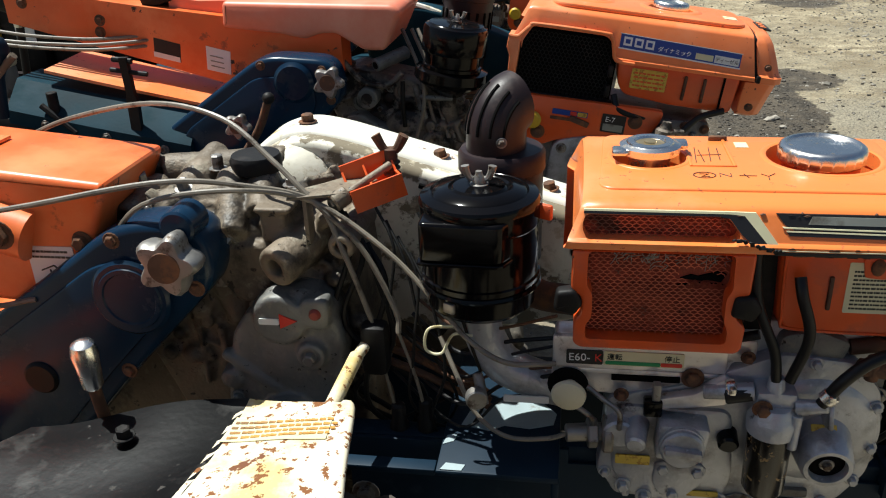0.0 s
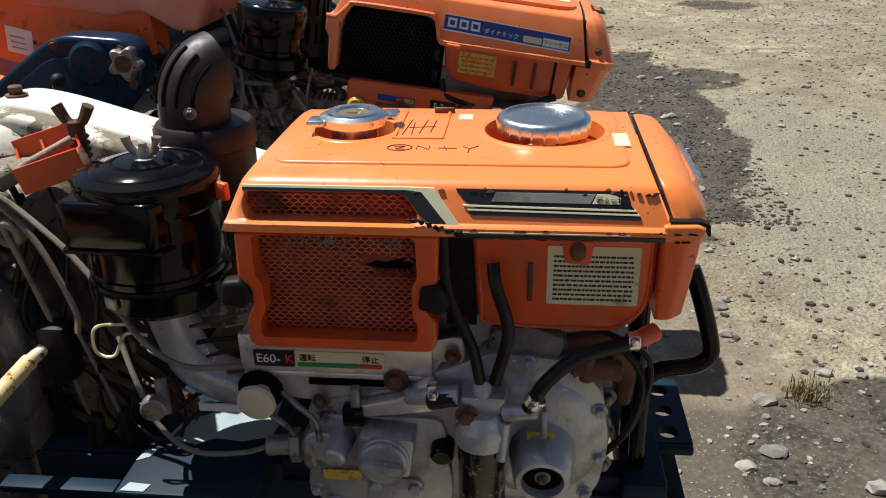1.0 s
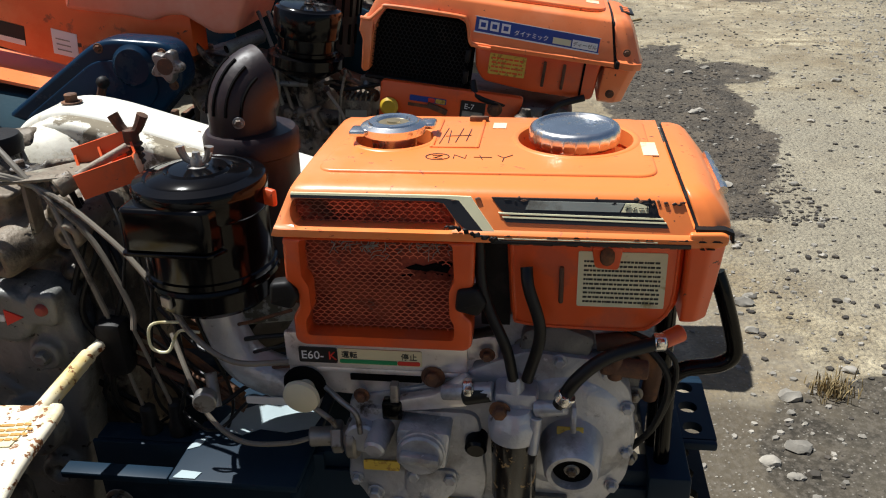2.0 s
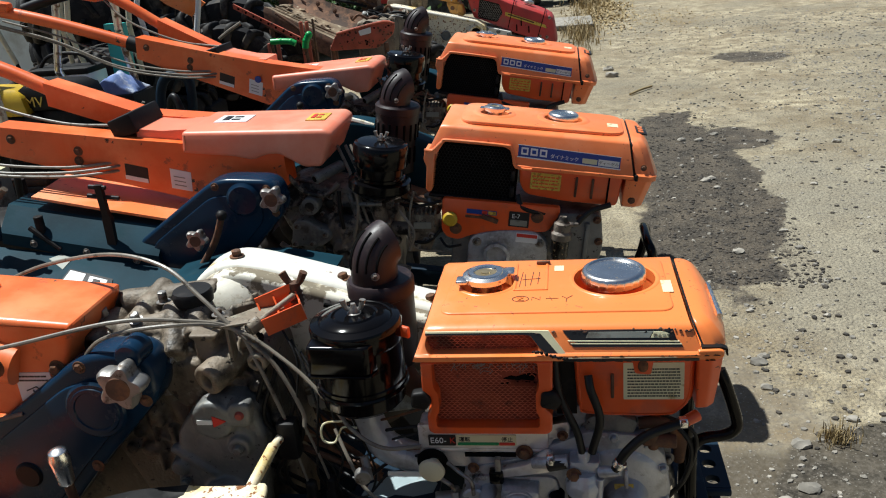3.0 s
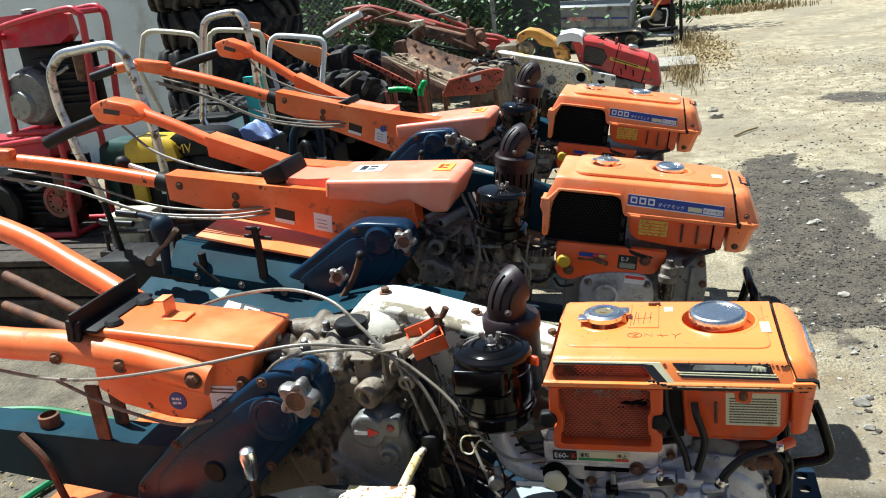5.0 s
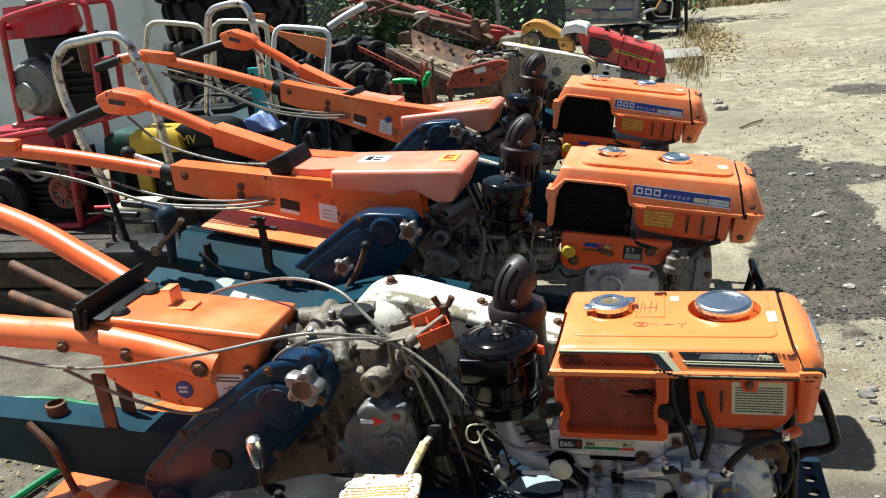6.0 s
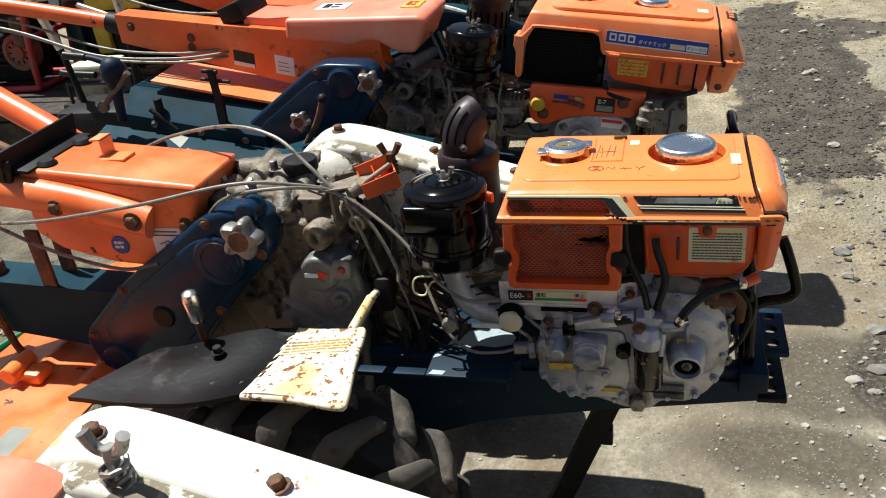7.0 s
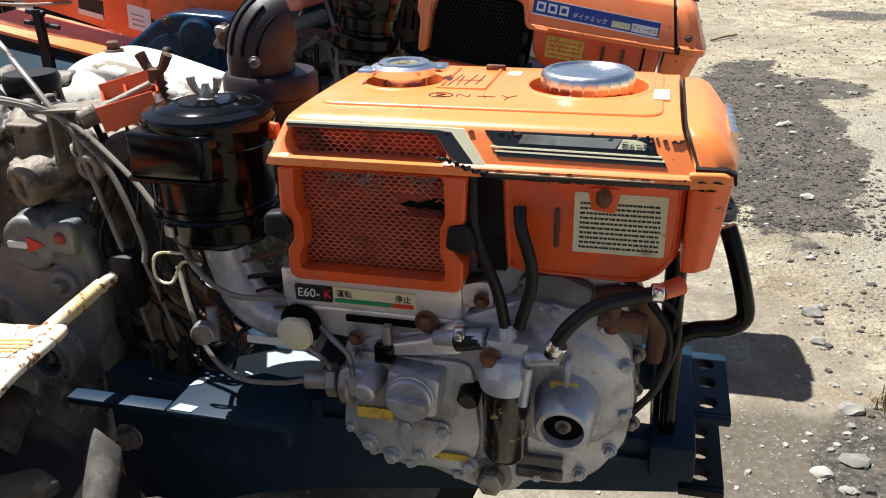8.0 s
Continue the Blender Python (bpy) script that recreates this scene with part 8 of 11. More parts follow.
    ball(bm, lv(-0.562, 1.738, 0.780), 0.015)
    part("lever_tip", bm, BLACK_MATT, lev)
    # orange plate and blue box over the rear
    bm = bmesh.new()
    loft(bm, [[lv(x, 1.79, z0), lv(x, 1.97, z0), lv(x, 1.97, z1), lv(x, 1.86, z1), lv(x, 1.80, z1 - 0.055), lv(x, 1.79, z1 - 0.065)] for x, z0, z1 in ((-0.80, 0.60, 0.71), (-1.05, 0.65, 0.755), (-1.28, 0.70, 0.80))])
    part("rear_box", bm, NAVY_DUSTY, P, "navy sheet-metal box with a dusty lid")
    bm = bmesh.new()
    loft(bm, [[lv(x, 1.86, z), lv(x, 2.06, z + 0.01), lv(x, 2.06, z + 0.018), lv(x, 1.86, z + 0.008)] for x, z in ((-0.76, 0.722), (-1.0, 0.770), (-1.20, 0.812))])
    part("orange_plate", bm, ORANGE_FADED, P, "faded orange cover plate")
    bm = bmesh.new()
    loft(bm, [[lv(x, y0, z), lv(x, y1, z - 0.06), lv(x, y1, z - 0.068), lv(x, y0, z - 0.008)] for x, y0, y1, z in ((-0.72, 1.79, 1.60, 0.60), (-1.0, 1.79, 1.55, 0.645), (-1.36, 1.79, 1.52, 0.70))])
    plate = part("side_plate", bm, NAVY_DUSTY, P, "dusty navy side plate")
    def on_plate(name, quad, up, mat, owner, label=""):
        bm = bmesh.new()
        loft(bm, [[lv(x, y, 0.645 + (-1.0 - x) * 0.158 - (1.79 - y) * 0.25 + h) for x, y in quad] for h in (-0.001, up)])
        return part(name, bm, mat, owner, label, smooth=False)
    sign = on_plate("warning_label", [(-1.045, 1.728), (-0.908, 1.708), (-0.888, 1.638), (-1.046, 1.664)], 0.0025, LABEL_BLACK, plate, "black and white warning label")
    on_plate("label_field", [(-1.040, 1.722), (-0.990, 1.714), (-0.984, 1.660), (-1.040, 1.669)], 0.0033, LABEL_WHITE, sign)
    on_plate("pictogram", [(-0.975, 1.708), (-0.920, 1.700), (-0.912, 1.655), (-0.968, 1.664)], 0.0033, LABEL_WHITE, sign)
    on_plate("pictogram", [(-0.960, 1.698), (-0.938, 1.694), (-0.932, 1.668), (-0.955, 1.672)], 0.0041, LABEL_BLACK, sign)
    on_plate("pale_label", [(-1.125, 1.760), (-1.100, 1.785), (-1.060, 1.775), (-1.064, 1.722)], 0.0025, GREY_LABEL, plate, "worn pale paper label")
    bm = bmesh.new()
    loft(bm, [[lv(x - w, 1.800, z), lv(x + w, 1.800, z), lv(x + w, 1.815, z), lv(x - w, 1.815, z)] for x, w, z in ((-0.944, 0.013, 0.655), (-0.940, 0.014, 0.76), (-0.942, 0.010, 0.775), (-0.945, 0.010, 0.862))])
    rod(bm, lv(-0.985, 1.808, 0.832), lv(-0.890, 1.808, 0.820), 0.006, 0.006, 8)
    rod(bm, lv(-0.975, 1.808, 0.858), lv(-0.925, 1.808, 0.852), 0.007, 0.007, 8)
    part("latch_post", bm, BLACK_MATT, P, "black flat latch post with a cross pin")
    bm = bmesh.new()
    rod(bm, lv(-1.16, 1.81, 0.70), lv(-1.16, 1.81, 0.775), 0.014, 0.014, 10)
    rod(bm, lv(-1.185, 1.795, 0.745), lv(-1.10, 1.790, 0.675), 0.008, 0.008, 8)
    part("lid_catch", bm, BLACK_MATT, P, "black lid catch")
    bolts(P, [(lv(x, 1.789, 0.635 + (-0.87 - x) * 0.20), (0, -1, 0), 0.008, 0.008) for x in (-0.87, -1.02, -1.18)], STEEL, "box_bolt")
    # wheels
    for y in (-0.247, 0.453):
        q = lv(-0.46, 0, 0.31)
        tyre(P, (q[0], y, q[2]), 0.31, 0.17, 0.15, 16)
    q = lv(-0.46, 0, 0.31)
    bm = bmesh.new()
    rod(bm, (q[0], -0.247, q[2]), (q[0], 0.453, q[2]), 0.03)
    part("axle", bm, RUSTY, P)
    for y0 in (1.60, 2.30):
        bm = bmesh.new()
        loft(bm, [[lv(x, y0, z), lv(x, y0 + 0.19, z), lv(x, y0 + 0.19, z - 0.006), lv(x, y0, z - 0.006)] for x, z in ((-0.25, 0.63), (-0.40, 0.66), (-0.55, 0.66), (-0.72, 0.62))])
        part("mudguard", bm, NAVY_DUSTY, P, "dusty mudguard")


def second_handles(P):
    # near arm
    bm = bmesh.new()
    loft(bm, [[lv(x, 1.965, z0), lv(x, 2.05, z0), lv(x, 2.05, z1), lv(x, 1.965, z1)] for x, z0, z1 in ((-0.44, 0.790, 0.905), (-0.60, 0.762, 0.918), (-0.715, 0.748, 0.928), (-0.95, 0.815, 0.957), (-1.34, 0.922, 1.014))])
    arm = part("handle_arm", bm, ORANGE_WORN, P, "long orange pressed-steel handle arm")
    bm = bmesh.new()
    tube(bm, [lv(-1.30, 2.0, 0.965), lv(-1.50, 1.99, 1.01), lv(-1.75, 1.97, 1.065), lv(-1.98, 1.95, 1.105), lv(-2.12, 1.93, 1.125), lv(-2.22, 1.90, 1.11)], 0.026, 16, 5)
    part("handle_tube", bm, ORANGE_WORN, arm, "orange handle tube")
    bm = bmesh.new()
    tube(bm, [lv(-1.33, 2.0, 0.970), lv(-1.39, 2.0, 0.985)], 0.034, 16, 2)
    part("handle_sleeve", bm, BLACK_MATT, arm)
    bm = bmesh.new()
    box(bm, lv(-2.02, 1.94, 1.13), (0.20, 0.05, 0.045), 0.015, (0, -4, 0))
    part("handle_head", bm, ORANGE_WORN, arm, "orange plastic handle head")
    bm = bmesh.new()
    tube(bm, [lv(-2.2, 1.90, 1.115), lv(-2.34, 1.87, 1.07)], 0.022, 14, 2)
    part("grip", bm, RUBBER, arm, "black rubber grip")
    # far arm
    bm = bmesh.new()
    loft(bm, [[lv(x, 2.16, z0), lv(x, 2.25, z0), lv(x, 2.25, z1), lv(x, 2.16, z1)] for x, z0, z1 in ((-0.74, 0.90, 0.96), (-0.95, 0.915, 0.985), (-1.27, 1.03, 1.105))])
    far = part("handle_arm", bm, ORANGE_WORN, P)
    bm = bmesh.new()
    tube(bm, [lv(-1.25, 2.2, 1.065), lv(-1.40, 2.2, 1.14), lv(-1.54, 2.2, 1.20)], 0.024, 16, 4)
    part("handle_tube", bm, ORANGE_WORN, far)
    bm = bmesh.new()
    prism(bm, rounded(lo([(-1.50, 1.190), (-1.54, 1.240), (-1.66, 1.270), (-1.73, 1.245), (-1.70, 1.180), (-1.58, 1.165)]), 0.02, 4), 0.213, 0.303, 0.012)
    head = part("handle_head", bm, ORANGE_WORN, far, "orange plastic handle head with a dark window")
    bm = bmesh.new()
    prism(bm, lo([(-1.60, 1.205), (-1.665, 1.218), (-1.660, 1.236), (-1.595, 1.222)]), 0.215, 0.2105)
    part("window", bm, LABEL_BLACK, head)
    bm = bmesh.new()
    tube(bm, [lv(-1.70, 2.2, 1.20), lv(-1.82, 2.17, 1.165), lv(-1.95, 2.15, 1.12)], 0.024, 14, 3)
    part("grip", bm, RUBBER, far, "black rubber grip")
    # salmon cover
    bm = bmesh.new()
    o = rounded(lo([(-0.742, 0.905), (-0.59, 0.888), (-0.530, 0.874), (-0.490, 0.888), (-0.450, 0.889), (-0.415, 0.868), (-0.378, 0.845), (-0.326, 0.845), (-0.281, 0.938), (-0.300, 0.956), (-0.735, 0.970)]), 0.012, 4)
    prism(bm, o, 0.008, 0.288, 0.014, seg=3)
    cov = part("lever_cover", bm, SALMON, P, "faded salmon plastic cover")
    bm = bmesh.new()
    loft(bm, [[lv(x, 2.0, z0), lv(x, 2.17, z0), lv(x, 2.17, z1), lv(x, 2.0, z1)] for x, z0, z1 in ((-0.72, 0.90, 0.965), (-0.82, 0.90, 0.965), (-0.90, 0.93, 0.975))])
    part("cover_neck", bm, SALMON, cov)
    bm = bmesh.new()
    box(bm, lv(-0.935, 2.08, 0.985), (0.080, 0.19, 0.062), 0.006, (0, -27, 0))
    part("clamp", bm, BLACK_MATT, P, "black handle clamp")
    for x, w, mat, lb in ((-0.625, 0.105, LABEL_WHITE, "white pictogram plate"), (-0.36, 0.06, LABEL_YELLOW, "yellow sticker")):
        bm = bmesh.new()
        box(bm, lv(x, 2.10, 0.9690 - (x + 0.72) * 0.0286), (w, 0.09, 0.006), 0.002, (0, -6.8, 0))
        pl = part("top_plate", bm, mat, cov, lb)
        bm = bmesh.new()
        for kx, ky, sx, sy in ((-0.02, 0.0, 0.02, 0.05), (0.01, 0.015, 0.025, 0.012), (0.01, -0.018, 0.025, 0.012)):
            box(bm, lv(x + kx * w / 0.1, 2.10 + ky, 0.9730 - (x + kx * w / 0.1 + 0.72) * 0.0286), (sx * w / 0.1, sy, 0.002), 0.0005, (0, -6.8, 0))
        part("pictogram", bm, LABEL_BLACK if mat is LABEL_WHITE else LABEL_RED, pl)
    # labels and holes on the arm
    def on_arm(name, pts, mat, label=""):
        bm = bmesh.new()
        prism(bm, lo(pts), 0.029, 0.0265)
        return part(name, bm, mat, arm, label, smooth=False)
    a = on_arm("data_plate", [(-0.945, 0.832), (-0.875, 0.815), (-0.870, 0.862), (-0.940, 0.880)], BROWN, "brown and white data plate")
    bm = bmesh.new()
    prism(bm, lo([(-0.946, 0.832), (-0.876, 0.815), (-0.875, 0.828), (-0.945, 0.845)]), 0.0263, 0.0255)
    part("plate_strip", bm, LABEL_WHITE, a, smooth=False)
    b = on_arm("white_notice", [(-0.805, 0.797), (-0.742, 0.783), (-0.736, 0.842), (-0.800, 0.858)], LABEL_WHITE, "white notice with a small drawing")
    bm = bmesh.new()
    for k in range(3):
        prism(bm, lo([(-0.792, 0.806 + 0.013 * k), (-0.757, 0.798 + 0.013 * k), (-0.757, 0.801 + 0.013 * k), (-0.792, 0.809 + 0.013 * k)]), 0.0263, 0.0255)
    part("drawing", bm, GREY_LABEL, b, smooth=False)
    bolts(arm, [(lv(x, 1.965, z), (0, -1, 0), 0.010, 0.006) for x, z in ((-1.08, 0.925), (-1.085, 0.895), (-1.29, 0.972))], RUSTY)
    # cables
    for dy, dz in ((0, 0), (0.02, -0.015), (0.05, 0.01)):
        cable(P, [lv(-2.0, 1.93 + dy, 1.05 + dz), lv(-1.7, 1.92 + dy, 0.99 + dz), lv(-1.4, 1.90 + dy, 0.90 + dz), lv(-1.15, 1.92 + dy * 0.5, 0.872 + dz), lv(-1.0, 1.945 + dy * 0.4, 0.872 + dz), lv(-0.93, 1.99, 0.875 + dz)], 0.0045, label="grey control cable")
    cable(P, [lv(-1.62, 2.18, 1.16), lv(-1.45, 2.12, 1.06), lv(-1.2, 2.10, 0.985), lv(-0.98, 2.08, 0.97)], 0.005)
    for dx in (0, 0.025, 0.04):
        cable(P, [lv(-0.30 + dx, 2.05, 0.88), lv(-0.255 + dx, 2.0, 0.80), lv(-0.23 + dx, 1.98, 0.72), lv(-0.20 + dx, 1.96, 0.62)], 0.005)
    cable(P, [lv(-0.10, 1.90, 0.72), lv(-0.06, 1.88, 0.66), lv(-0.08, 1.89, 0.60)], 0.004)


second_engine(T2)
ENGINE_MESHES = {ob.data.name for ob in T2.children}
second_chassis(T2)
second_handles(T2)
M2 = Matrix.Translation(AT2) @ pose(0, 0, 0, 0, 8.4, 0) @ Matrix.Translation((0, 0, -0.905))
M3 = Matrix.Translation((-0.134, 3.06, 0.936)) @ pose(0, 0, 0, 0, 10.6, 0) @ Matrix.Translation((0, 0, -0.905))
# from the second tractor's gear and handles to the third's, which sit higher against its engine
STEP3 = Matrix.Translation((-0.140, 3.08, 0.915)) @ pose(0, 0, 0, 0, -4.5, 0) @ Matrix.Translation((0.014, -1.89, -0.905))
T3 = copy_thing(T2, M3)
bpy.context.view_layer.update()
for ob in T3.children:
    if ob.data.name not in ENGINE_MESHES:
        ob.matrix_basis = M3.inverted() @ STEP3 @ M2 @ ob.matrix_basis
# the third tractor's handles are raised and set further back
NEAR3 = Matrix.Translation((-1.458, 3.19, 1.082)) @ pose(0, 0, 0, 0, 11.0, 0) @ Matrix.Diagonal((0.93, 1, 1, 1)) @ Matrix.Translation((1.467, -3.19, -0.873))
FAR3 = Matrix.Translation((-1.14, 3.27, 1.02)) @ pose(0, 0, 0, 0, 12.0, 0) @ Matrix.Diagonal((0.93, 1, 1, 1)) @ Matrix.Translation((1.064, -3.27, -0.922))
for ob in T3.children:
    kind = ob.name.split(".")[0]
    reach = min(v.co.x for v in ob.data.vertices) < -1.0 if kind == "cable" else False
    if kind in ("handle_arm", "clamp") or reach:
        deep = sum(v.co.y for v in ob.data.vertices) / len(ob.data.vertices)
        ob.matrix_basis = M3.inverted() @ (FAR3 if deep > 0.18 or kind == "clamp" else NEAR3) @ M3 @ ob.matrix_basis
for ob in T3.children:
    if ob.name.split(".")[0] in ("chain_case", "case_boss", "star_knob", "shift_lever"):
        ob.matrix_basis = M3.inverted() @ Matrix.Translation((-0.01, 0, 0.085)) @ M3 @ ob.matrix_basis
bm = bmesh.new()
loft(bm, [[(x, 3.19, z0), (x, 3.36, z0), (x, 3.355, z1), (x, 3.20, z1)] for x, z0, z1 in ((-0.90, 0.91, 0.985), (-0.99, 0.93, 0.995), (-1.07, 0.965, 1.015), (-1.15, 0.995, 1.045))])
part("cover_neck", bm, SALMON, T3)
# two levers at the back of the second tractor
bm = bmesh.new()
rod(bm, lv(-1.555, 2.05, 1.046), lv(-1.400, 2.05, 0.988), 0.0095, 0.0095, 12)
lever2 = part("gear_lever", bm, CHROME_WORN, T2, "pale gear lever with a black ball knob")
bm = bmesh.new()
lathe(bm, [(0.012, -0.012), (0.020, -0.004), (0.026, 0.012), (0.026, 0.022), (0.018, 0.036), (0.0005, 0.041)], 18, along(lv(-1.545, 2.05, 1.042), lv(-1.70, 2.05, 1.10)))
part("ball_knob", bm, BLACK_MATT, lever2)
bm = bmesh.new()
lathe(bm, [(0.014, -0.16), (0.017, -0.06), (0.024, -0.040), (0.036, -0.015), (0.038, 0.012), (0.028, 0.034), (0.012, 0.044)], 20, along(lv(-1.246, 1.75, 0.885), lv(-1.235, 1.75, 0.985)))
tube(bm, [lv(-1.255, 1.75, 0.912), lv(-1.30, 1.75, 0.928), lv(-1.330, 1.75, 0.934)], 0.012, 10, 3, 0.008)
clutch2 = part("clutch_lever", bm, NAVY, T2, "dark blue clutch lever with a rubber boot")
bm = bmesh.new()
rod(bm, lv(-1.325, 1.75, 0.933), lv(-1.405, 1.75, 0.943), 0.012, 0.013, 14, 0.003)
part("grip", bm, RUBBER, clutch2)
bm = bmesh.new()
tube(bm, [lv(-1.188, 1.742, 0.882), lv(-1.25, 1.74, 0.828), lv(-1.300, 1.74, 0.785)], 0.010, 10, 2)
lathe(bm, [(0.010, -0.008), (0.018, -0.008), (0.018, 0.008), (0.010, 0.008)], 16, along(lv(-1.310, 1.74, 0.776), lv(-1.310, 1.64, 0.776)))
part("release_lever", bm, CAST, T2, "bare steel lever with an eye")
T2.matrix_basis = M2
# round sticker and notice on the third tractor's arm
for arm3 in [ob for ob in T3.children if ob.name.startswith("handle_arm") and min(v.co.y for v in ob.data.vertices) < 0.1]:
    bm = bmesh.new()
    rod(bm, (-0.928, 3.150, 0.910), (-0.928, 3.145, 0.910), 0.015, 0.015, 22)
    seal3 = part("round_sticker", bm, LABEL_BLUE, None, "round blue sticker")
    bpy.context.view_layer.update()
    seal3.parent = arm3
    seal3.matrix_parent_inverse = arm3.matrix_world.inverted()


# ---- nearest walking tractor of the row, under the eye ----
T0 = copy_thing(T1, Matrix.Translation((0.2 + 0.085, 0.95 - 1.06, 0.012)))
bpy.context.view_layer.update()
for ob in T0.children:
    if ob.name.startswith("belt_cover"):
        ob.location += Vector((0, 0.055, 0.012))
bm = bmesh.new()
prism(bm, rounded([(-0.50, 0.905), (-0.21, 0.890), (-0.172, 0.910), (-0.215, 0.932), (-0.50, 0.950)], 0.012, 3), -0.12, 0.082, 0.010)
part("lever_cover", bm, SALMON, T0, "faded salmon plastic cover")
bm = bmesh.new()
cast_form(bm, rounded([(-0.42, 0.70), (-0.36, 0.855), (-0.22, 0.875), (-0.10, 0.850), (0.20, 0.765), (0.22, 0.70)], 0.03, 4), -0.06, 0.055, 0.012, 2.0, 0.003, 12)
part("gear_cover", bm, STAINED, T0, "cream-white cover stained with yellow grease")
bm = bmesh.new()
rod(bm, (-0.120, 0.082, 0.84), (-0.128, 0.088, 0.950), 0.008, 0.008)
coil = [(-0.120 - 0.0065 * k / 60 + 0.0145 * math.cos(k * 0.75), 0.082 + 0.004 * k / 60 + 0.0145 * math.sin(k * 0.75), 0.845 + 0.085 * k / 60) for k in range(61)]
tube(bm, coil, 0.0032, 6, 1)
for sx in (-1, 1):
    tube(bm, [(-0.128, 0.088, 0.940), (-0.128 + sx * 0.016, 0.088, 0.948), (-0.128 + sx * 0.024, 0.088, 0.966)], 0.006, 8, 4, 0.008)
part("spring_bolt", bm, STEEL, T0, "dull steel wing bolt with a coil spring")


# ---- ground ----
def ground_material():
    m = bpy.data.materials.new("yard_ground")
    m.use_nodes = True
    nt = m.node_tree
    n, l = nt.nodes, nt.links
    b = n["Principled BSDF"]
    tc = n.new("ShaderNodeTexCoord")
    def noise_tex(scale, detail=6, rough=0.6, vec=None):
        t = n.new("ShaderNodeTexNoise")
        t.inputs["Scale"].default_value, t.inputs["Detail"].default_value, t.inputs["Roughness"].default_value = scale, detail, rough
        l.new(vec or tc.outputs["Object"], t.inputs["Vector"])
        return t
    def ramp(src, lo, hi, a=0.0, z=1.0):
        r = n.new("ShaderNodeMapRange")
        for k, v in (("From Min", lo), ("From Max", hi), ("To Min", a), ("To Max", z)):
            r.inputs[k].default_value = v
        l.new(src, r.inputs["Value"])
        return r.outputs["Result"]
    def mix(fac, a, c, mode="MIX"):
        x = n.new("ShaderNodeMix")
        x.data_type, x.blend_type = "RGBA", mode
        if isinstance(fac, float):
            x.inputs["Factor"].default_value = fac
        else:
            l.new(fac, x.inputs["Factor"])
        for v, s in ((a, "A"), (c, "B")):
            if isinstance(v, tuple):
                x.inputs[s].default_value = (*v, 1)
            else:
                l.new(v, x.inputs[s])
        return x.outputs["Result"]
    def math_node(op, a, c):
        x = n.new("ShaderNodeMath")
        x.operation = op
        for i, v in enumerate((a, c)):
            if isinstance(v, (int, float)):
                x.inputs[i].default_value = v
            else:
                l.new(v, x.inputs[i])
        return x.outputs[0]
    warp = noise_tex(2.2, 5, 0.6)
    warp_fine = noise_tex(9, 4, 0.6)
    def blot(cx, cy, rx, ry, soft=0.25, wob=0.9):
        """An uneven patch on the ground round a centre."""
        mp = n.new("ShaderNodeMapping")
        mp.inputs["Location"].default_value = (-cx / rx, -cy / ry, 0)
        mp.inputs["Scale"].default_value = (1 / rx, 1 / ry, 0)
        l.new(tc.outputs["Object"], mp.inputs["Vector"])
        ln = n.new("ShaderNodeVectorMath")
        ln.operation = "LENGTH"
        l.new(mp.outputs["Vector"], ln.inputs[0])
        d = math_node("ADD", ln.outputs["Value"], ramp(warp.outputs["Fac"], 0.2, 0.8, -wob * 0.5, wob * 0.5))
        d = math_node("ADD", d, ramp(warp_fine.outputs["Fac"], 0.2, 0.8, -wob * 0.22, wob * 0.22))
        return ramp(d, 1.0 + soft * 0.5, 1.0 - soft * 0.5)
    big = noise_tex(0.8, 6, 0.6)
    mid = noise_tex(7, 7, 0.65)
    fine = noise_tex(60, 6, 0.7)
    grit = n.new("ShaderNodeTexVoronoi")
    grit.inputs["Scale"].default_value = 75
    l.new(tc.outputs["Object"], grit.inputs["Vector"])
    dirt = mix(ramp(mid.outputs["Fac"], 0.35, 0.65), (0.215, 0.165, 0.092), (0.56, 0.475, 0.315))
    dirt = mix(ramp(big.outputs["Fac"], 0.42, 0.62), dirt, (0.27, 0.23, 0.155))
    concrete = mix(ramp(mid.outputs["Fac"], 0.32, 0.68), (0.135, 0.112, 0.076), (0.36, 0.315, 0.23))
    near = blot(0.05, 1.4, 1.15, 1.55, 0.08, 0.35)
    col = mix(near, dirt, concrete)
    stain = ramp(noise_tex(2.4, 6, 0.65).outputs["Fac"], 0.46, 0.60)
    col = mix(math_node("MULTIPLY", math_node("MULTIPLY", stain, near), 0.75), col, (0.15, 0.115, 0.070))
    brown = math_node("MULTIPLY", ramp(noise_tex(1.3, 7, 0.7).outputs["Fac"], 0.50, 0.62), 0.65)
    col = mix(brown, col, (0.20, 0.145, 0.075))
    ruts = math_node("MULTIPLY", ramp(noise_tex(4.5, 8, 0.75).outputs["Fac"], 0.54, 0.64), 0.55)
    col = mix(ruts, col, (0.16, 0.125, 0.075))
    grey = blot(1.75, 3.2, 0.75, 1.6, 0.5, 1.0)
    col = mix(math_node("MULTIPLY", grey, 0.5), col, (0.32, 0.29, 0.22))
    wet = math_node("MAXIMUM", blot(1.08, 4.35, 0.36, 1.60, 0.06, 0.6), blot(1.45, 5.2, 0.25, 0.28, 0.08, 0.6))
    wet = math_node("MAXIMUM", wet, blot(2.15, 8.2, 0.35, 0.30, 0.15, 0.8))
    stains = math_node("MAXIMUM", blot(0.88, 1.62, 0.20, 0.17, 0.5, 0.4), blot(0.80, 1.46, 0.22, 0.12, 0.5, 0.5))
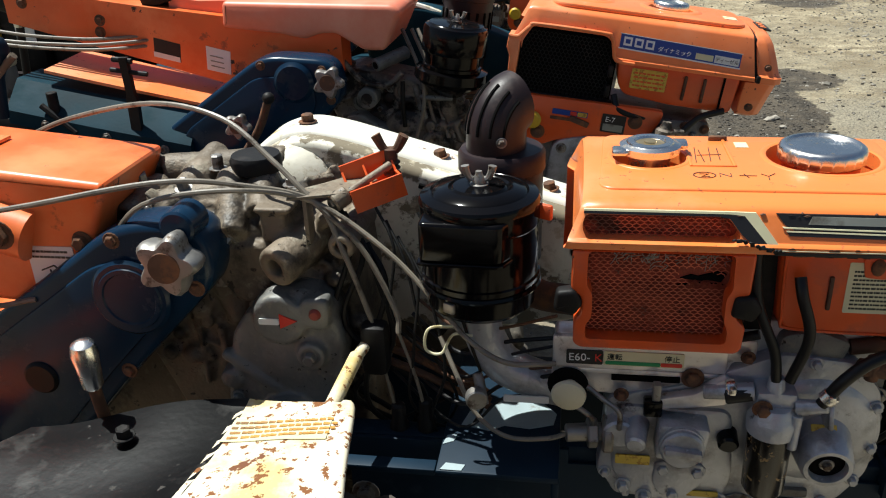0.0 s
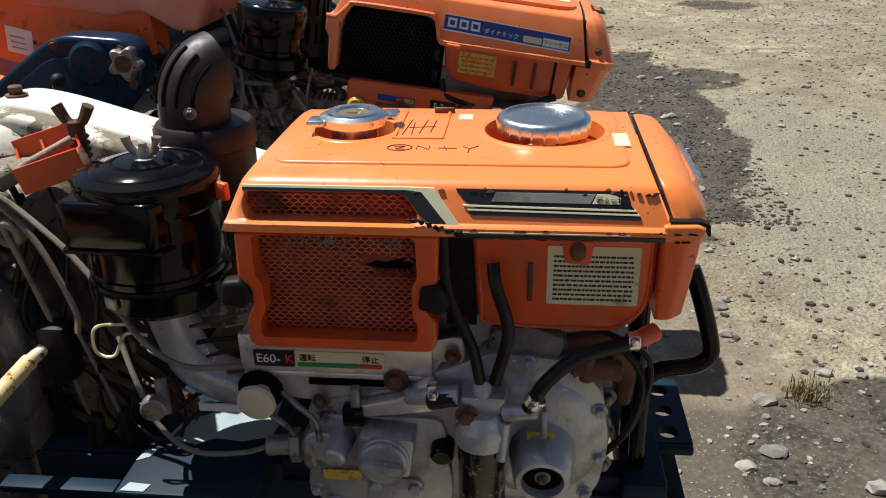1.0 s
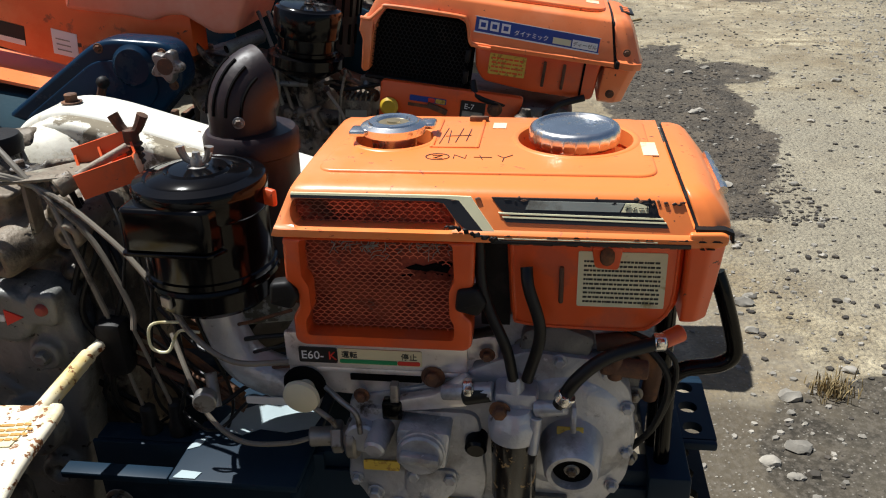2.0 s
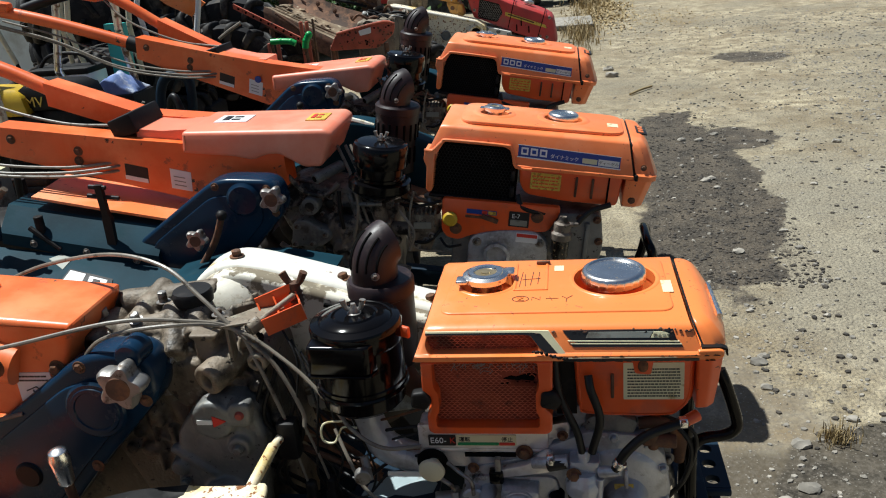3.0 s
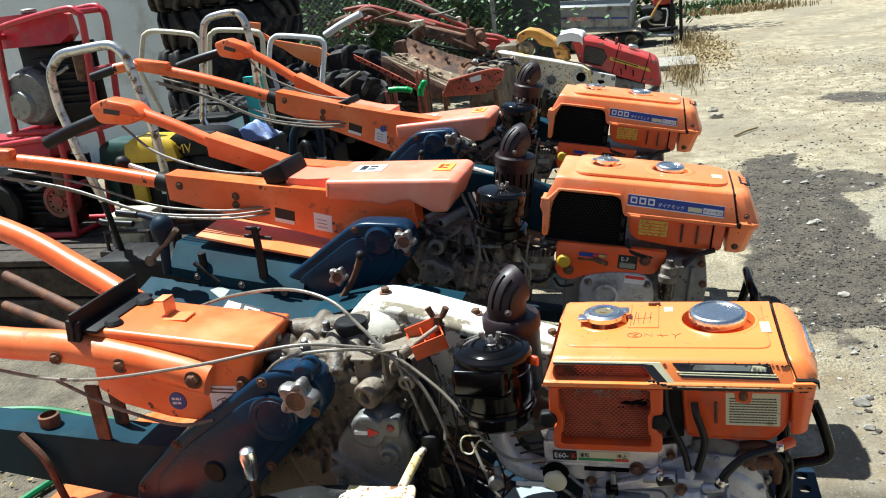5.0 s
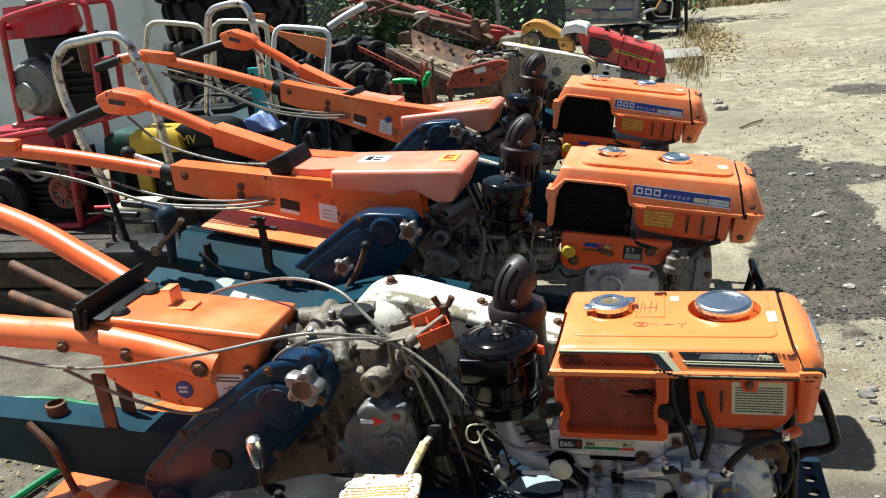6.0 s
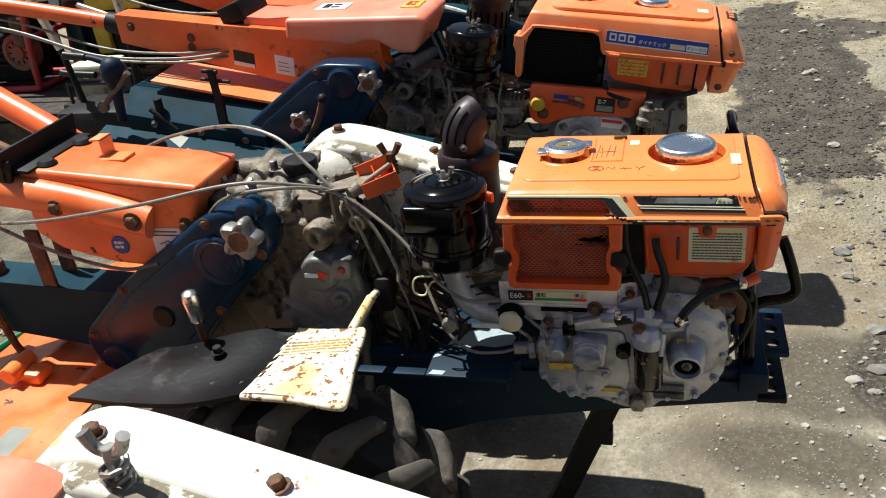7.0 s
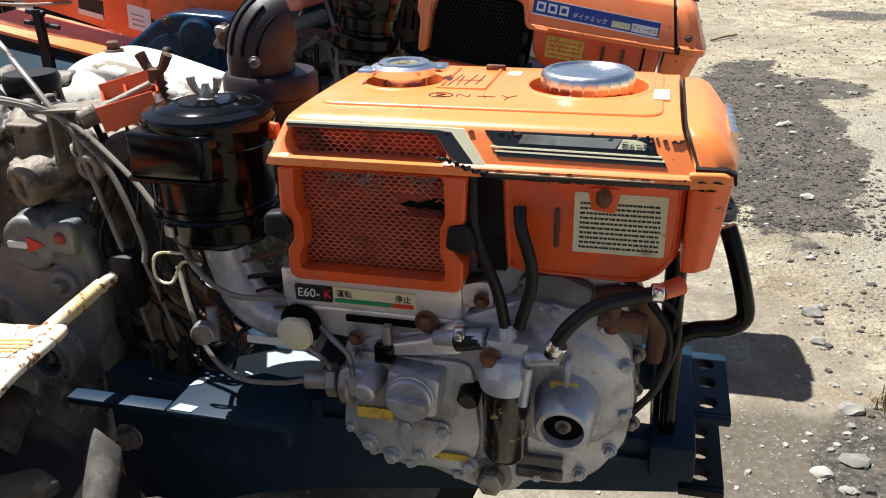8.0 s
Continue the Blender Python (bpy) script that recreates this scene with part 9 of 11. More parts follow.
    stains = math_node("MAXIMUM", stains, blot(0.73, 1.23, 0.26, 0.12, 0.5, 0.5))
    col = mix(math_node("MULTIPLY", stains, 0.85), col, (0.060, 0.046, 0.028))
    damp = blot(1.38, 1.55, 0.47, 0.38, 0.05, 0.30)
    col = mix(math_node("MULTIPLY", damp, 0.92), col, mix(ramp(mid.outputs["Fac"], 0.38, 0.62), (0.020, 0.016, 0.010), (0.066, 0.053, 0.035)))
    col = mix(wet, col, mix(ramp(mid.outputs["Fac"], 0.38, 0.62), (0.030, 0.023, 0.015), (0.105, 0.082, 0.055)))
    col = mix(math_node("MULTIPLY", ramp(fine.outputs["Fac"], 0.46, 0.60), 0.55), col, (0.13, 0.11, 0.085))
    col = mix(math_node("MULTIPLY", ramp(grit.outputs["Distance"], 0.22, 0.05), 0.28), col, (0.60, 0.56, 0.48))
    soil = blot(-2.0, 1.5, 1.25, 1.3, 0.35, 0.9)
    col = mix(math_node("MULTIPLY", soil, 0.8), col, mix(ramp(mid.outputs["Fac"], 0.38, 0.62), (0.055, 0.045, 0.032), (0.15, 0.125, 0.088)))
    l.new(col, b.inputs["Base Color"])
    b.inputs["Roughness"].default_value = 0.9
    hgt = math_node("ADD", math_node("MULTIPLY", fine.outputs["Fac"], 0.6), math_node("MULTIPLY", mid.outputs["Fac"], 1.2))
    hgt = math_node("ADD", hgt, math_node("MULTIPLY", grit.outputs["Distance"], -0.4))
    hgt = math_node("MULTIPLY", hgt, ramp(near, 0.0, 1.0, 1.0, 0.30))
    bp = n.new("ShaderNodeBump")
    bp.inputs["Strength"].default_value, bp.inputs["Distance"].default_value = 1.0, 0.020
    l.new(hgt, bp.inputs["Height"])
    l.new(bp.outputs["Normal"], b.inputs["Normal"])
    return m


GROUND = ground_material()
bm = bmesh.new()
xs = [-900, -300, -100, -40, -16, -9] + [-6 + 0.25 * i for i in range(45)] + [6, 9, 16, 40, 100, 300, 900]
ys = [-900, -300, -100, -30, -10] + [-5 + 0.25 * i for i in range(85)] + [18, 22, 30, 60, 150, 400, 1200]
grid = [[bm.verts.new((x, y, 0.012 * noise.noise(Vector((x * 0.9, y * 0.9, 0))) if abs(x) < 7 and -5 < y < 17 else 0)) for y in ys] for x in xs]
for i in range(len(xs) - 1):
    for j in range(len(ys) - 1):
        bm.faces.new((grid[i][j], grid[i + 1][j], grid[i + 1][j + 1], grid[i][j + 1]))
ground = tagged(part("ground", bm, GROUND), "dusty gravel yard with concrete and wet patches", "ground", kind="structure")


def ground_z(x, y):
    return 0.012 * noise.noise(Vector((x * 0.9, y * 0.9, 0)))


DAMP = ((1.08, 4.35, 0.40, 1.65), (1.33, 1.54, 0.34, 0.32))       # damp ground: centre and half-widths


def pebble_field(name, n, x0, x1, y0, y1, r0, r1, mat, label, seed, dry=False):
    rnd = random.Random(seed)
    verts, faces = [], []
    base = [(1, 0, 0), (0.31, 0.95, 0), (-0.81, 0.59, 0), (-0.81, -0.59, 0), (0.31, -0.95, 0)]
    for _ in range(n):
        x, y = rnd.uniform(x0, x1), y0 + (y1 - y0) * rnd.random() ** 1.5
        r = r0 + (r1 - r0) * rnd.random() ** 4
        if dry and rnd.random() < 0.55 and any(((x - a) / c) ** 2 + ((y - b) / d) ** 2 < 1 for a, b, c, d in DAMP):
            continue
        a = rnd.uniform(0, 6.28)
        sq = rnd.uniform(0.55, 1.0)
        k = len(verts)
        z = ground_z(x, y) - 0.2 * r
        for q, h in ((1.0, 0.0), (0.72, 0.62)):
            for bx, by, _z in base:
                j = rnd.uniform(0.75, 1.2) * r * q
                px, py = bx * j, by * j * sq
                verts.append((x + px * math.cos(a) - py * math.sin(a), y + px * math.sin(a) + py * math.cos(a), z + h * r))
        for i in range(5):
            faces.append((k + i, k + (i + 1) % 5, k + 5 + (i + 1) % 5, k + 5 + i))
        faces.append((k + 5, k + 6, k + 7, k + 8, k + 9))
    me = bpy.data.meshes.new(name)
    me.from_pydata(verts, [], faces)
    me.materials.append(mat)
    return tagged(new(name, me), label, "gravel", kind="stuff")


pebble_field("gravel", 15000, 0.72, 4.5, 1.0, 11.0, 0.0025, 0.015, STONE, "loose gravel on the yard", 11, True)
pebble_field("gravel", 3500, 0.78, 1.42, 2.9, 5.9, 0.003, 0.014, DARK_STONE, "dark damp gravel in the wet patch", 14)
pebble_field("gravel", 6000, 0.95, 4.5, 1.2, 11.0, 0.004, 0.018, DARK_STONE, "dark stones scattered on the yard", 21)
pebble_field("gravel", 5000, 2.2, 5.5, 5.5, 12.0, 0.005, 0.022, STONE, "pale coarse gravel at the far side of the yard", 22)
pebble_field("gravel", 2500, -1.2, 1.2, 0.8, 3.0, 0.002, 0.008, STONE, "fine grit on the concrete", 12)


# ---- background ----
def wall_back():
    bm = bmesh.new()
    slab(bm, (-9.0, 7.2, 0), (-3.75, 7.35, 3.2))
    tagged(part("wall_back", bm, WALLM), "pale painted sheet wall behind the machines", "wall", kind="structure")
    bm = bmesh.new()
    for i in range(56):
        x = -5.20 + 0.076 * i
        slab(bm, (x, 10.6 + 0.014 * (i % 2), 0), (x + 0.0765, 10.64 + 0.014 * (i % 2), 2.2))
    tagged(part("corrugated_fence", bm, GALV_DARK, smooth=False), "dark grey corrugated sheet fence", "fence", kind="structure")
    # chain-link netting: two runs of slanted wires between posts
    verts, faces = [], []
    x0, x1, z0, z1, p = -5.0, -1.5, 0.2, 2.3, 0.075
    k = x0 - (z1 - z0)
    while k < x1:
        for way in (1, -1):
            a0, a1 = max(k, x0), min(k + z1 - z0, x1)
            if a1 - a0 > 0.05:
                ends = [(x, z0 + (x - k) if way > 0 else z1 - (x - k)) for x in (a0, a1)]
                n = len(verts)
                for x, z in ends:
                    verts += [(x - 0.0026, 9.2 + 0.003 * way, z), (x, 9.197 + 0.003 * way, z), (x + 0.0026, 9.2 + 0.003 * way, z), (x, 9.203 + 0.003 * way, z)]
                faces += [(n + i, n + (i + 1) % 4, n + 4 + (i + 1) % 4, n + 4 + i) for i in range(4)]
        k += p
    me = bpy.data.meshes.new("wire_fence")
    me.from_pydata(verts, [], faces)
    me.materials.append(STEEL)
    tagged(new("wire_fence", me), "grey chain-link fence netting", "fence", kind="structure")
    for x in (-4.6, -3.1, -1.55):
        bm = bmesh.new()
        rod(bm, (x, 9.22, 0), (x, 9.22, 2.35), 0.025)
        tagged(part("fence_post", bm, GALV), "galvanised steel post of the wire fence", "post", "fence posts")


wall_back()


def foliage(name, c, size, n, leaf, mat, label, category, seed, blades=False):
    """A clump of many small leaves, or of grass blades."""
    rnd = random.Random(seed)
    verts, faces = [], []
    for _ in range(n):
        p = Vector((c[0] + rnd.gauss(0, 0.4) * size[0], c[1] + rnd.gauss(0, 0.4) * size[1], c[2] + abs(rnd.gauss(0, 0.45)) * size[2]))
        a, t = rnd.uniform(0, 6.28), rnd.uniform(-0.9, 0.9)
        k = len(verts)
        if blades:
            p.z = c[2]
            h = size[2] * rnd.uniform(0.4, 1.1)
            d = Vector((math.cos(a), math.sin(a), 0)) * h * rnd.uniform(0.1, 0.7)
            w = Vector((-math.sin(a), math.cos(a), 0)) * leaf
            verts += [p - w, p + w, p + d * 0.45 + w * 0.7 + Vector((0, 0, h * 0.7)), p + d * 0.45 - w * 0.7 + Vector((0, 0, h * 0.7)), p + d + Vector((0, 0, h))]
            faces += [(k, k + 1, k + 2, k + 3), (k + 3, k + 2, k + 4)]
        else:
            u = Vector((math.cos(a) * math.cos(t), math.sin(a) * math.cos(t), math.sin(t))) * leaf * rnd.uniform(0.6, 1.3)
            v = Vector((-math.sin(a), math.cos(a), rnd.uniform(-0.5, 0.5))) * leaf * 0.35
            verts += [p, p + u * 0.5 + v, p + u, p + u * 0.5 - v]
            faces.append((k, k + 1, k + 2, k + 3))
    me = bpy.data.meshes.new(name)
    me.from_pydata([tuple(v) for v in verts], [], faces)
    me.materials.append(mat)
    return tagged(new(name, me), label, category, kind="stuff")


foliage("weeds", (-3.05, 9.3, 0.5), (0.35, 0.2, 1.2), 900, 0.09, LEAF, "green weeds growing along the fence", "weeds", 1)
foliage("weeds", (-1.9, 9.4, 0.5), (0.5, 0.2, 1.1), 1300, 0.09, LEAF, "green weeds growing along the fence", "weeds", 2)
foliage("leaf_litter", (-1.8, 1.4, 0.006), (0.9, 0.8, 0.01), 500, 0.022, DRY, "dry leaves scattered on dark soil", "leaves", 17)
foliage("bush", (-2.85, 10.2, 0.1), (0.5, 0.3, 2.0), 2600, 0.10, LEAF, "dark green bush behind the fence", "bush", 8)
foliage("hedge", (-3.2, 10.1, 0.5), (2.6, 0.35, 2.0), 2600, 0.10, LEAF, "dark green hedge grown through the fence", "hedge", 9)
foliage("hedge", (-1.2, 16.5, 0.2), (2.4, 0.8, 2.4), 6000, 0.14, LEAF, "dark green trees behind the carrier", "hedge", 19)
foliage("grass", (0.58, 10.8, 0.0), (0.24, 1.6, 0.11), 1100, 0.005, DRY, "dry grass tufts at the edge of the yard", "grass", 3, True)
foliage("grass", (0.75, 14.0, 0.0), (0.35, 1.6, 0.14), 700, 0.006, DRY, "dry grass tufts beside the carrier", "grass", 4, True)
foliage("grass", (1.9, 19.6, 0.0), (1.6, 0.7, 0.16), 1500, 0.010, DRY, "dry grass at the far edge of the yard", "grass", 5, True)
foliage("grass", (1.3, 20.4, 0.0), (1.8, 0.3, 0.30), 900, 0.012, LEAF, "green grass at the far edge of the yard", "grass", 15, True)
foliage("straw", (0.95, 13.0, 0.006), (0.5, 2.6, 0.012), 2600, 0.05, DRY, "straw-coloured litter along the edge of the yard", "litter", 16)
foliage("grass", (1.12, 1.83, 0.0), (0.06, 0.05, 0.05), 160, 0.0018, DRY, "small dry grass tuft in the dirt", "grass", 6, True)
foliage("leaf_litter", (1.6, 11.5, 0.004), (0.9, 1.6, 0.01), 500, 0.03, DRY, "dry leaves scattered on the yard", "leaves", 7)


def red_engine_tiller():
    P = thing("power_tiller", -0.6, 6.9, 0, "old red power tiller with an ochre belt guard", "power tiller")
    bm = bmesh.new()
    rings = []
    for x, z0, z1, ins in ((-0.370, 0.700, 0.880, 0.025), (-0.345, 0.690, 0.915, 0.006), (-0.315, 0.680, 0.922, 0.0), (-0.136, 0.600, 0.865, 0.0), (-0.030, 0.550, 0.812, 0.0), (0.200, 0.466, 0.722, 0.0), (0.275, 0.445, 0.688, 0.004), (0.305, 0.445, 0.668, 0.020), (0.318, 0.460, 0.640, 0.045)):
        y0, y1 = 6.85 + ins, 7.22 - ins
        half = [(y0 + 0.01, z0), (y0, z0 + 0.004), (y0, z1 - 0.045), (y0 + 0.006, z1 - 0.022), (y0 + 0.022, z1 - 0.006), (y0 + 0.05, z1)]
        rings.append([(x - 0.28 * (z - z0) * (1 if x < -0.3 else 0.5), y, z) for y, z in half + [(y0 + y1 - y, z) for y, z in half[::-1]]])
    loft(bm, rings)
    h = part("hood", bm, RED_DULL, P, "weathered red engine hood")
    grille = rounded([(-0.312, 0.846), (-0.150, 0.795), (-0.124, 0.720), (-0.179, 0.648), (-0.338, 0.698)], 0.016, 4)
    carve(h, grille, 6.80, 6.93)
    bm = bmesh.new()
    prism(bm, grille, 6.868, 6.90)
    core = part("grille", bm, BLACK_MATT, h, "dark mesh behind the hood opening", smooth=False)
    bm = bmesh.new()
    wire_screen(bm, -0.345, -0.12, 0.645, 0.85, 6.864, 0.016, 0.0010)
    bmesh.ops.delete(bm, geom=[v for v in bm.verts if not (-0.335 + (0.846 - v.co.z) * -0.15 < v.co.x < -0.13 and v.co.z < 0.84 - (v.co.x + 0.31) * 0.32 and v.co.z > 0.705 - (v.co.x + 0.34) * 0.32)], context="VERTS")
    part("grille_wire", bm, STEEL, core, smooth=False)
    for q, mat, up in (([(-0.103, 0.728), (0.222, 0.600), (0.232, 0.572), (-0.105, 0.698)], LABEL_YELLOW, 0.004), ([(-0.080, 0.712), (0.130, 0.630), (0.130, 0.620), (-0.080, 0.702)], RUSTY, 0.006)):
        bm = bmesh.new()
        prism(bm, q, 6.852, 6.850 - up)
        part("decal", bm, mat, h, "worn yellow stripe" if mat is LABEL_YELLOW else "", smooth=False)
    for x0, z0, x1, z1 in ((-0.034, 0.792, -0.092, 0.580), (0.214, 0.690, 0.150, 0.486)):
        bm = bmesh.new()
        tube(bm, [(x0 + 0.012, 7.04, z0 + 0.022), (x0 + 0.010, 6.885, z0 + 0.018), (x0, 6.851, z0 - 0.012), (x1, 6.849, z1)], 0.0035, 6, 2)
        part("panel_joint", bm, DARK, h)
    for x, z in ((-0.02, 0.60), (0.02, 0.64), (0.08, 0.58)):
        bm = bmesh.new()
        slab(bm, (x, 6.846, z - 0.035), (x + 0.010, 6.852, z + 0.02), 0.002)
        part("slot", bm, DARK, h)
    bolts(h, [((x, 6.85, z), (0, -1, 0), 0.009, 0.008) for x, z in ((0.258, 0.655), (0.232, 0.500), (-0.165, 0.840), (0.175, 0.510), (-0.360, 0.760))], STEEL)
    bm = bmesh.new()
    lathe(bm, [(0.034, 0), (0.044, 0.005), (0.044, 0.022), (0.036, 0.030), (0.0005, 0.032)], 20, Matrix.Translation((0.083, 7.0, 0.765)) @ pose(0, 0, 0, 0, 20, 0))
    part("fuel_cap", bm, CHROME_WORN, h, "pale metal fuel cap")
    bm = bmesh.new()
    lathe(bm, [(0.030, 0), (0.030, 0.012), (0.012, 0.014), (0.012, 0.024), (0.026, 0.026), (0.026, 0.036), (0.008, 0.040)], 18, Matrix.Translation((-0.177, 7.0, 0.862)))
    box(bm, (-0.177, 7.0, 0.889), (0.075, 0.016, 0.008), 0.003, (0, 12, 20))
    part("radiator_cap", bm, BLACK_MATT, h)
    bm = bmesh.new()
    tube(bm, [(-0.055, 7.0, 0.81), (-0.052, 7.0, 0.845), (-0.046, 6.99, 0.868)], 0.012, 8, 3)
    part("stop_rod", bm, RUSTY, h)
    # belt guard, pulley and the sheet on top
    bm = bmesh.new()
    prism(bm, rounded([(-0.905, 0.910), (-0.890, 0.985), (-0.800, 1.022), (-0.700, 1.000), (-0.557, 0.905), (-0.475, 0.815), (-0.462, 0.755), (-0.570, 0.762), (-0.585, 0.842), (-0.700, 0.872), (-0.735, 0.925), (-0.800, 0.950), (-0.860, 0.905)], 0.022, 4), 6.86, 7.04, 0.012, seg=3)
    guard = part("belt_guard", bm, OCHRE, P, "faded ochre sheet-metal belt guard")
    bm = bmesh.new()
    tube(bm, [(-0.885, 6.858, 0.935), (-0.870, 6.856, 0.978), (-0.800, 6.855, 1.005), (-0.705, 6.855, 0.985), (-0.565, 6.856, 0.892)], 0.006, 6, 3)
    part("pressed_rim", bm, OCHRE, guard)
    bm = bmesh.new()
    prism(bm, rounded([(-0.590, 0.835), (-0.460, 0.815), (-0.445, 0.720), (-0.560, 0.735)], 0.014, 3), 6.84, 6.99, 0.008)
    part("bracket", bm, OCHRE, guard)
    bolts(guard, [((-0.54, 6.84, 0.79), (0, -1, 0), 0.012, 0.010), ((-0.835, 6.86, 0.985), (0, -1, 0), 0.010, 0.008)], RUSTY)
    bm = bmesh.new()
    lathe(bm, [(0.030, 0.075), (0.030, 0.050), (0.060, 0.045), (0.068, 0.040), (0.068, 0.030), (0.055, 0.020), (0.068, 0.010), (0.068, 0), (0.0005, -0.02)], 26, along((-0.820, 6.90, 0.850), (-0.820, 6.7, 0.850)))
    part("pulley", bm, CAST, P, "greasy belt pulley")
    bm = bmesh.new()
    loft(bm, [[(x, 6.80, z - 0.075), (x + 0.01, 7.12, z - 0.075), (x + 0.01, 7.13, z), (x + 0.004, 6.98, z + 0.012), (x, 6.80, z - 0.006)] for x, z in ((-0.545, 0.925), (-0.520, 0.962), (-0.430, 0.966), (-0.350, 0.945), (-0.325, 0.920))])
    lump(bm, 0.014, 16, 4)
    part("white_cap", bm, LABEL_WHITE, P, "crumpled white plastic sheet over the radiator")
    # off-white chain case, bolted plate, crankcase
    bm = bmesh.new()
    prism(bm, rounded([(-1.09, 0.852), (-1.03, 0.862), (-0.330, 0.690), (-0.262, 0.640), (-0.268, 0.480), (-0.40, 0.430), (-0.90, 0.40), (-1.12, 0.55)], 0.022, 4), 6.70, 6.86, 0.010, seg=3)
    case = part("chain_case", bm, WHITE_RUST, P, "dirty off-white chain case with rust spots")
    bm = bmesh.new()
    tube(bm, [(-1.06, 6.697, 0.858), (-0.80, 6.695, 0.799), (-0.34, 6.695, 0.684)], 0.010, 8, 2)
    part("top_flange", bm, WHITE, case)
    bm = bmesh.new()
    lathe(bm, [(0.062, 0), (0.062, 0.016), (0.052, 0.020), (0.046, 0.006), (0.0005, 0.004)], 28, along((-0.343, 6.70, 0.593), (-0.343, 6.5, 0.593)))
    part("bearing_ring", bm, WHITE, case)
    bm = bmesh.new()
    lathe(bm, [(0.040, 0.0062), (0.040, 0.008), (0.0005, 0.009)], 20, along((-0.343, 6.70, 0.593), (-0.343, 6.5, 0.593)))
    part("bearing_hole", bm, DARK, case)
    for x, z, r in ((-0.592, 0.588, 0.040), (-0.93, 0.70, 0.035), (-0.75, 0.66, 0.028)):
        bm = bmesh.new()
        lathe(bm, [(r, 0), (r, 0.012), (r * 0.8, 0.014), (r * 0.72, 0.004), (0.0005, 0.003)], 22, along((x, 6.70, z), (x, 6.5, z)))
        part("boss", bm, CAST_GREY, case)
    bm = bmesh.new()
    prism(bm, rounded([(-0.284, 0.632), (-0.058, 0.570), (-0.076, 0.440), (-0.298, 0.508)], 0.012, 3), 6.79, 6.86, 0.006)
    plate = part("bolted_plate", bm, WHITE, P, "off-white bolted engine plate")
    bolts(plate, [((x, 6.79, z), (0, -1, 0), 0.012, 0.010) for x, z in ((-0.262, 0.606), (-0.165, 0.580), (-0.080, 0.548), (-0.095, 0.462), (-0.275, 0.525))], CAST_GREY)
    bm = bmesh.new()
    prism(bm, rounded([(-0.215, 0.545), (-0.165, 0.540), (-0.150, 0.520), (-0.200, 0.508)], 0.006, 2), 6.782, 6.79)
    part("oil_hole", bm, DARK, plate)
    bm = bmesh.new()
    prism(bm, rounded([(-0.42, 0.66), (-0.10, 0.56), (0.18, 0.475), (0.16, 0.28), (-0.3, 0.30)], 0.03, 4), 6.86, 7.16, 0.015)
    block = part("engine_block", bm, CAST_GREY, P, "grimy grey engine block")
    bolts(block, [((0.02 + 0.05 * k, 6.86, 0.46 - 0.02 * k), (0, -1, 0), 0.012, 0.012) for k in range(3)], CAST)
    bm = bmesh.new()
    loft(bm, [[(x, 6.83, z), (x, 7.2, z), (x, 7.2, z - 0.05), (x, 6.83, z - 0.05)] for x, z in ((-0.05, 0.30), (0.14, 0.33), (0.30, 0.43))])
    part("front_frame", bm, GALV, P, "pale grey front frame")
    for y in (6.52, 7.5):
        tyre(P, (-0.75, y, 0.29), 0.29, 0.15, 0.14, 14)
    bm = bmesh.new()
    rod(bm, (-0.75, 6.5, 0.29), (-0.75, 7.5, 0.29), 0.03)
    part("axle", bm, RUSTY, P)
    # bright red handle channel
    bm = bmesh.new()
    loft(bm, [[(x, 7.25, z - w), (x, 7.38, z - w), (x, 7.38, z), (x, 7.25, z)] for x, z, w in ((-0.92, 0.885, 0.07), (-1.25, 0.935, 0.10), (-1.45, 1.000, 0.09), (-1.69, 1.112, 0.07), (-1.93, 1.215, 0.05))])
    chan = part("handle_channel", bm, RED_DULL, P, "bright red pressed handle channel")
    bm = bmesh.new()
    prism(bm, rounded([(-1.95, 1.225), (-1.69, 1.135), (-1.60, 1.06), (-1.70, 1.045), (-1.93, 1.165)], 0.012, 3), 7.20, 7.255, 0.006)
    part("channel_cap", bm, RED_DULL, chan)
    for pts in ([(-0.98, 7.0, 0.84), (-1.05, 7.0, 0.95), (-1.35, 7.0, 1.03), (-1.85, 6.9, 1.215), (-2.08, 6.85, 1.305), (-2.22, 6.82, 1.345), (-2.42, 6.78, 1.335)], [(-1.25, 7.3, 0.95), (-1.75, 7.35, 1.225), (-1.92, 7.38, 1.335), (-2.10, 7.4, 1.40), (-2.40, 7.4, 1.41)]):
        bm = bmesh.new()
        tube(bm, pts, 0.022, 12, 4)
        part("handle_tube", bm, RED_DUSTY, P, "weathered red handle tube")
    bm = bmesh.new()
    slab(bm, (-1.10, 6.86, 0.60), (-0.90, 7.30, 0.90), 0.03)
    part("gear_box", bm, CAST, P, "greasy cast gear box")


